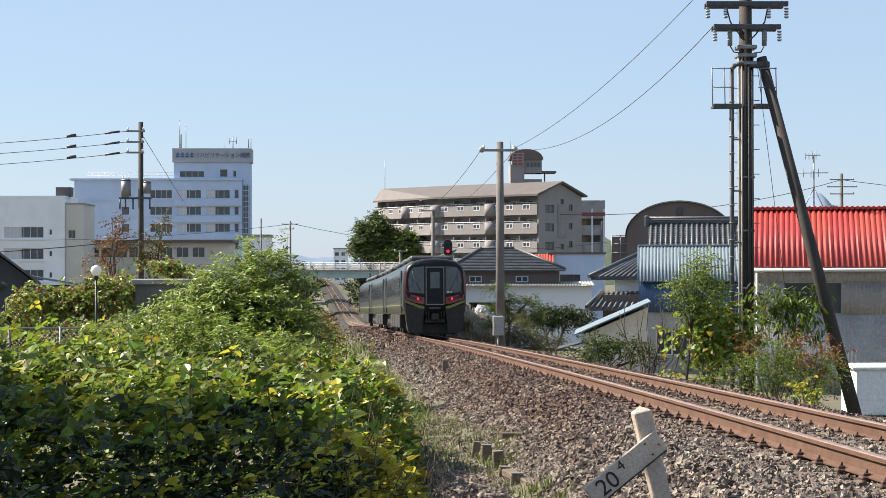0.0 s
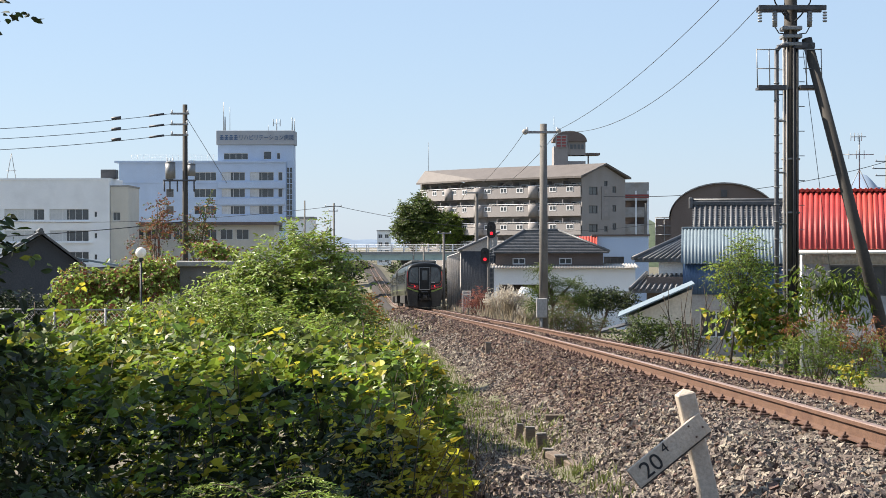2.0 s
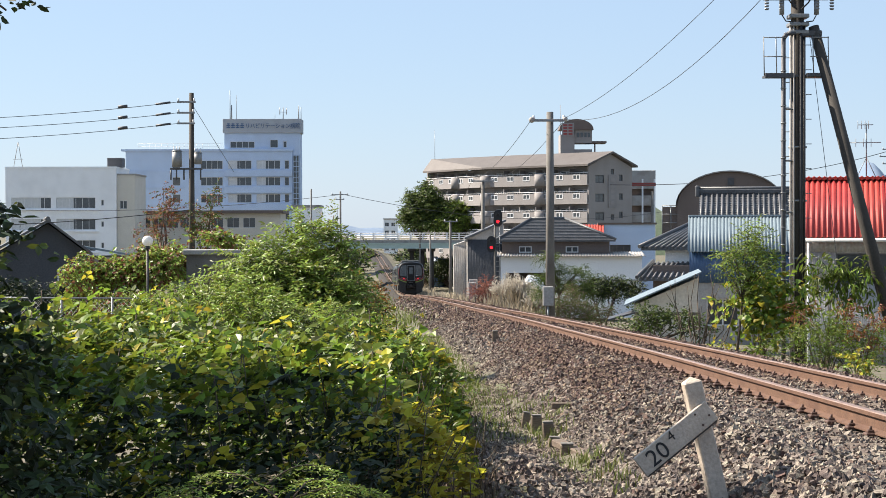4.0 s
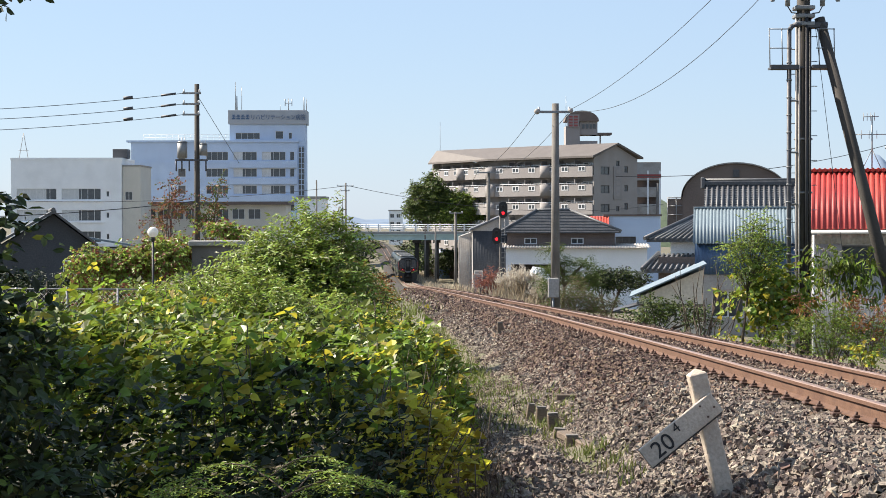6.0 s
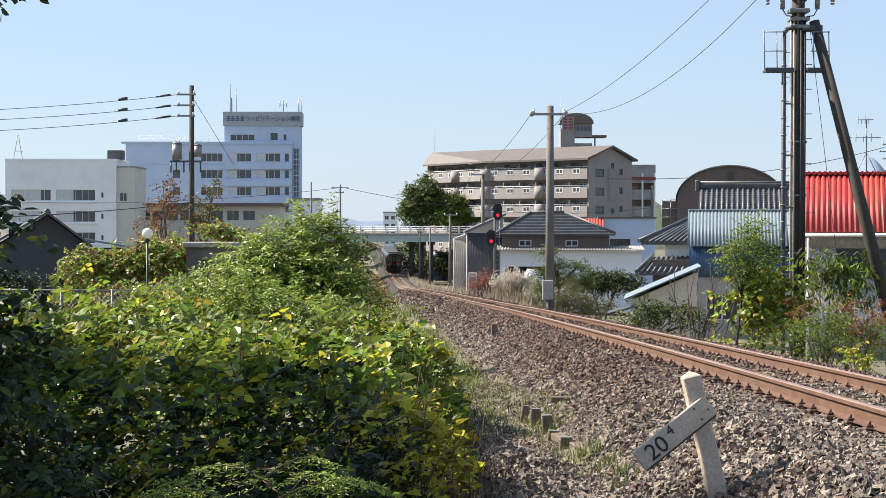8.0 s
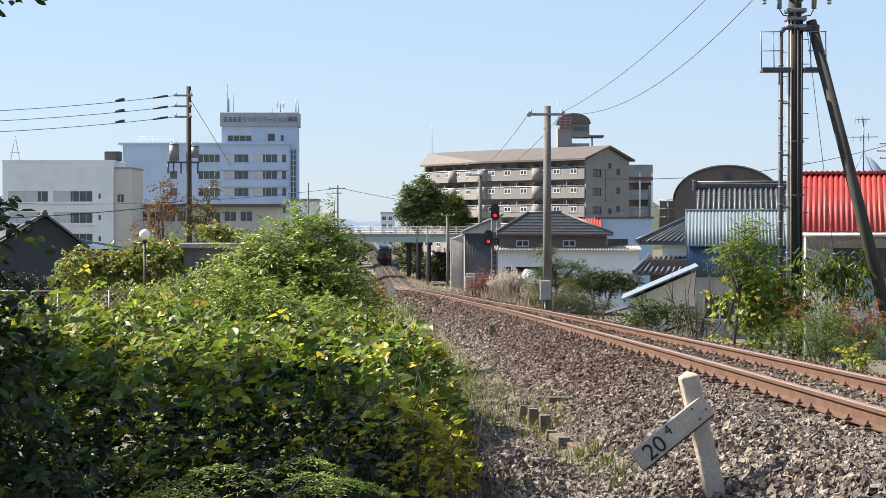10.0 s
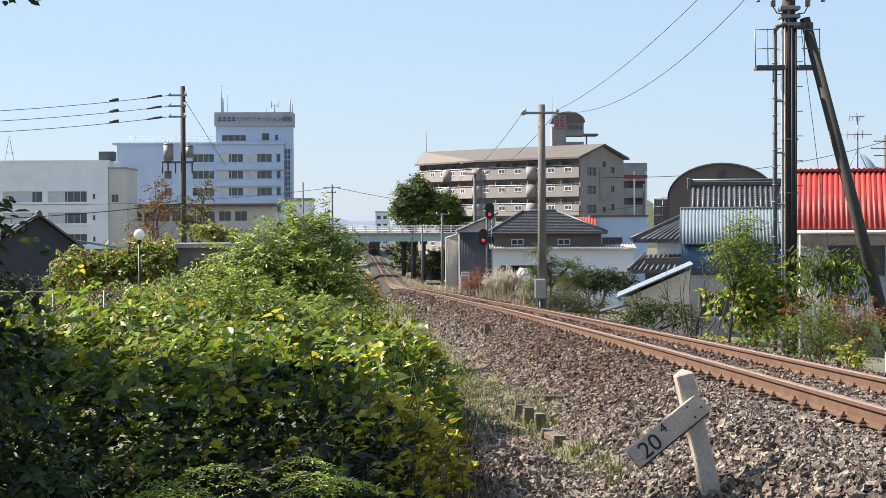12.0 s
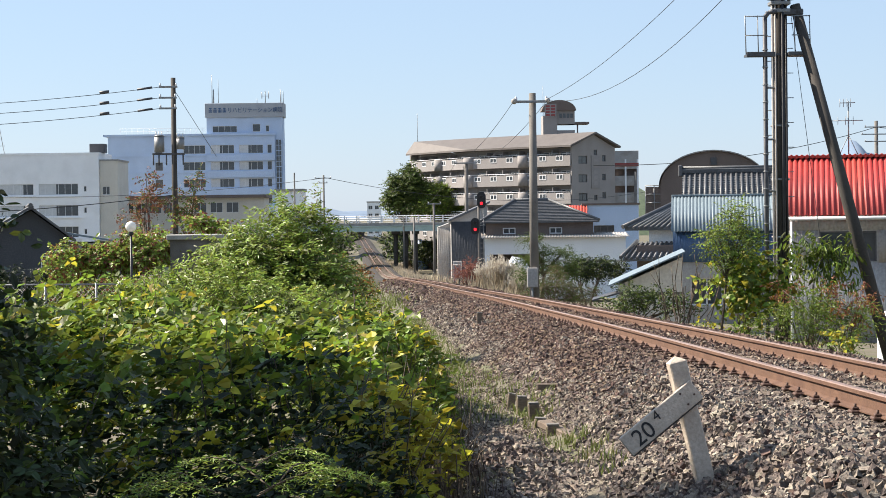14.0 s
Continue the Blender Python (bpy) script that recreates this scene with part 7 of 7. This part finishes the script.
    plant("hanging_branch", "thin hanging branch with few leaves", "branch", (-2.9, 8.2, 3.1), [(-1.95, 8, 2.62, 0.10, 0.10, 0.06), (-1.86, 8, 2.55, 0.05, 0.05, 0.05)], "x", 0.045, 1500, "leaf_dark", 60, "oval", 0, 0.012)
    # hedge and trees by the car park
    plant("clipped_hedge", "overgrown hedge of mixed green shrubs", "hedge", (-10.5, 60, gz(-10.5, 60)), [(-11.2, 60, -0.1, 0.9, 0.9, 0.8), (-10.2, 60, 0.0, 0.9, 0.9, 0.95), (-9.3, 60, 0.1, 0.7, 0.9, 1.0), (-8.6, 61, 0.3, 0.7, 0.8, 0.9), (-7.4, 63.0, 1.2, 1.1, 0.5, 0.3), (-8.5, 59.6, 0.3, 0.25, 0.4, 0.7), (-11.6, 61, -0.9, 0.8, 0.8, 0.7), (-7.6, 57, -1.2, 1.3, 1.0, 0.7), (-9.4, 58, -0.9, 1.3, 0.9, 0.6)],
          "x", 0.12, 620, "leaf_fresh", 61, "broad", 12, 0.04, second="leaf_rust", share=0.25, flat=0.7)
    plant("clipped_hedge", "dark clipped hedge by the gabled house", "hedge", (-14.5, 66, gz(-14.5, 66)), [(-15.2, 66, -0.9, 1.6, 0.8, 0.8), (-13.2, 66, -0.9, 1.0, 0.8, 0.8)], "x", 0.10, 600, "leaf_dark", 62, "oval", 9, 0.05)
    for k, (x, y, top, w, sd) in enumerate(((-10.1, 68, 2.9, 0.9, 63), (-8.5, 68, 2.9, 0.7, 64))):
        plant("autumn_tree", "thin tree with sparse reddish autumn leaves", "tree", (x, y, gz(x, y)), [(x, y, top - 1.0, w, w, 0.9), (x + 0.2, y, top - 0.2, w * 0.5, w * 0.5, 0.5), (x - 0.5, y, top - 1.4, w * 0.8, w * 0.8, 0.5)], "x", 0.10, 200 if k == 0 else 220, "leaf_rust", sd, "oval", 9, 0.035, second="leaf_green", share=0.25 if k == 0 else 0.6, group="autumn trees")
    # lineside shrubs across the track
    plant("leafy_sapling", "young tree with a fine pale green crown", "tree", (6.75, 42, gz(6.75, 42)), [(7.15, 42, 1.15, 0.5, 0.5, 0.6), (6.65, 42, 0.75, 0.42, 0.45, 0.4), (7.45, 42, 0.75, 0.4, 0.4, 0.45), (7.0, 42, 0.45, 0.5, 0.5, 0.4)], "x", 0.085, 620, "leaf_green", 65, "narrow", 14, 0.022, second="leaf_fresh", share=0.5)
    plant("leafy_sapling", "large-leaved yellow-green shrub beside the pole", "shrub", (7.35, 42.4, gz(7.35, 42.4)), [(7.45, 42.3, 0.15, 0.65, 0.5, 0.5), (7.85, 42.3, -0.2, 0.5, 0.45, 0.6), (7.1, 42.2, -0.35, 0.5, 0.45, 0.45), (7.6, 42.0, -0.7, 0.5, 0.45, 0.4)], "x", 0.15, 240, "leaf_vine", 64, "broad", 10, 0.02, second="leaf_yellow", share=0.2)
    plant("drooping_shrub", "shrub with large drooping olive leaves", "shrub", (9.2, 44, gz(9.2, 44)), [(9.15, 44, 0.3, 0.4, 0.35, 0.3), (9.6, 44, 0.45, 0.42, 0.35, 0.32), (10.05, 44, 0.4, 0.4, 0.35, 0.25), (9.3, 43.9, -0.05, 0.45, 0.35, 0.3)], "x", 0.22, 75, "leaf_green", 66, "narrow", 7, 0.018, second="leaf_vine", share=0.45, droop=1.3, up=0.2)
    plant("green_bush", "tangled low green bushes along the far bank", "shrub", (8.3, 40, gz(8.3, 40)), [(7.75, 40, -0.85, 0.5, 0.5, 0.4), (8.3, 39.6, -0.65, 0.6, 0.5, 0.5), (8.8, 39.4, -0.75, 0.55, 0.5, 0.5), (8.1, 39.2, -1.15, 0.6, 0.4, 0.3), (8.9, 38.6, -1.2, 0.5, 0.4, 0.3), (9.5, 39.6, -0.85, 0.5, 0.5, 0.45), (7.2, 40.6, -1.2, 0.4, 0.4, 0.3)], "x", 0.085, 520, "leaf_green", 67, "narrow", 12, 0.018, second="leaf_vine", share=0.5)
    plant("orange_shrub", "rust-red weeds among the green bushes", "shrub", (8.9, 39, gz(8.9, 39)), [(8.95, 38.8, -0.65, 0.32, 0.3, 0.3), (9.3, 38.8, -0.4, 0.34, 0.3, 0.26), (8.65, 39.2, -0.2, 0.28, 0.3, 0.22), (7.9, 40.2, -0.3, 0.3, 0.3, 0.25)], "x", 0.09, 460, "leaf_rust", 68, "narrow", 8, 0.016, second="leaf_orange", share=0.35, droop=0.5)
    plant("yellow_weeds", "bright yellow-green weeds at the ballast's edge", "shrub", (8.7, 37.8, gz(8.7, 37.8)), [(8.6, 37.8, -1.2, 0.35, 0.3, 0.2), (6.6, 43, -1.35, 0.4, 0.3, 0.22)], "x", 0.09, 420, "leaf_yellow", 48, "broad", 7, 0.012, second="leaf_fresh", share=0.5)
    plant("green_bush", "dark round bush beside the ballast", "shrub", (6.0, 52, gz(6.0, 52)), [(5.75, 52, -1.0, 0.5, 0.5, 0.5), (6.5, 51.6, -1.05, 0.6, 0.5, 0.5), (5.5, 52.5, -1.35, 0.45, 0.5, 0.35), (7.2, 51, -1.2, 0.5, 0.5, 0.4)], "x", 0.085, 620, "leaf_green", 69, "oval", 10, 0.025, second="leaf_dark", share=0.3)
    g = rnd(70)
    t = thing("bare_shrub", "bare twiggy shrub with grey branches", "shrub")
    for _ in range(22):
        part("branch", stem_bm((6.4, 46, gz(6.4, 80)), [(6.55 + g.normal(0, 0.5), 46 + g.normal(0, 0.3), -0.4 + g.uniform(-0.3, 0.9))], 0.028, g, 4), M["bark"], t)
    # garden pine, hedges and red shrub beyond
    plant("garden_pine", "cloud-pruned dark garden pine in layers", "tree", (5.9, 92, gz(5.9, 92)), [(5.5, 92, 0.1, 0.55, 0.5, 0.22), (6.2, 92, -0.5, 0.7, 0.6, 0.2), (5.3, 92, -0.9, 0.6, 0.6, 0.2), (7.2, 92, -0.65, 0.55, 0.5, 0.2), (6.6, 92, -1.3, 0.9, 0.7, 0.25), (5.4, 92, -1.7, 0.8, 0.7, 0.3), (7.3, 92, -1.6, 0.7, 0.6, 0.3)], "x", 0.12, 1000, "leaf_green", 71, "narrow", 8, 0.06, second="leaf_green", share=0.35)
    plant("clipped_hedge", "rounded garden hedge behind the track", "hedge", (8.6, 96, gz(8.6, 96)), [(8.3, 96, -1.6, 1.1, 0.8, 0.7), (9.6, 96, -1.6, 1.0, 0.8, 0.65)], "x", 0.11, 900, "leaf_dark", 72, "oval", 9, 0.05, second="leaf_green", share=0.3)
    plant("green_bush", "dry brown and green scrub beside the pole", "shrub", (5.9, 84, gz(5.9, 84)), [(5.8, 84, -2.0, 0.8, 0.6, 0.6), (6.8, 84, -2.2, 0.8, 0.6, 0.55), (5.0, 85, -2.4, 0.6, 0.6, 0.5), (7.6, 85, -2.4, 0.6, 0.6, 0.5), (6.2, 86, -1.5, 0.6, 0.5, 0.5)], "x", 0.10, 1000, "dead_stalk", 73, "narrow", 8, 0.03, second="leaf_green", share=0.5)
    plant("red_shrub", "pinkish red shrub at the foot of the signal", "shrub", (2.65, 112, gz(2.65, 112)), [(2.75, 112, -1.95, 0.65, 0.6, 0.65), (2.3, 112, -2.35, 0.5, 0.5, 0.5), (3.1, 112, -2.4, 0.45, 0.5, 0.45)], "x", 0.11, 420, "leaf_red", 74, "narrow", 12, 0.02, second="leaf_rust", share=0.3)
    # large camphor before the flats, and trees beyond the bridge
    plant("broad_tree", "large rounded dark evergreen tree before the flats", "tree", (-2.0, 314, gz(-2.0, 314)), [(-2.3, 314, 5.7, 2.9, 2.6, 3.5), (-4.6, 314, 3.6, 1.6, 2, 2.6), (0.4, 314, 4.6, 2.2, 2.2, 3.0), (-2.0, 313, 2.4, 3.4, 2.0, 2.2)], "x", 0.36, 150, "leaf_green", 75, "oval", 22, 0.3, second="leaf_dark", share=0.15, frac=0.34)
    plant("broad_tree", "rounded olive-green tree before the flats", "tree", (3.6, 312, gz(3.6, 312)), [(3.2, 312, 4.0, 2.4, 2.2, 2.7), (5.3, 312, 2.6, 1.6, 1.6, 2.2), (2.0, 311.5, 2.2, 2.2, 1.6, 1.8)], "x", 0.36, 150, "leaf_green", 78, "oval", 20, 0.24, second="leaf_vine", share=0.4, frac=0.34)
    # near-black scrub added to paint in the shade under the bridge
    plant("green_bush", "scrub behind the bridge piers, darkened to paint the underpass shade", "shrub", (2.0, 312, gz(2.0, 312)), [(-0.8, 313, -5.6, 1.6, 1.2, 1.8), (1.6, 312, -5.0, 1.9, 1.2, 2.2), (4.2, 311, -4.8, 1.9, 1.0, 2.4), (6.6, 304, -5.2, 1.6, 1.2, 2.0), (8.8, 304, -4.6, 1.6, 1.2, 2.4)], "x", 0.3, 130, "leaf_dark", 47, "oval", 14, 0.08, second="leaf_green", share=0.4)
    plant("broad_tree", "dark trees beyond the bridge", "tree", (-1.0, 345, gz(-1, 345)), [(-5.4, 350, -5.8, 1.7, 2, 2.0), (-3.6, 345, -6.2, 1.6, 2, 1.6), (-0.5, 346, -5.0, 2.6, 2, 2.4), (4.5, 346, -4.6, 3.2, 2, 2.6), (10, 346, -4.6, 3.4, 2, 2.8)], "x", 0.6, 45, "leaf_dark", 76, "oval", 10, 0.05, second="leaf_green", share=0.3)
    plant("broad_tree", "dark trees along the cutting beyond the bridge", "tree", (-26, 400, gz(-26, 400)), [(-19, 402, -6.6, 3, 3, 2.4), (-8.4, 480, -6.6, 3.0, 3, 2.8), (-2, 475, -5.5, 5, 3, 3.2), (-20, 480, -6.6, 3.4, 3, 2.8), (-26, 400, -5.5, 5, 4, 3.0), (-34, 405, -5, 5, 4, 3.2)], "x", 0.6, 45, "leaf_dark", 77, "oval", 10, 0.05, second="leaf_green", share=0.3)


vine_bank()
shrubs()
grasses()


def motions():
    for i, car in enumerate(CARS):
        walk(car, car_rows(i))


motions()
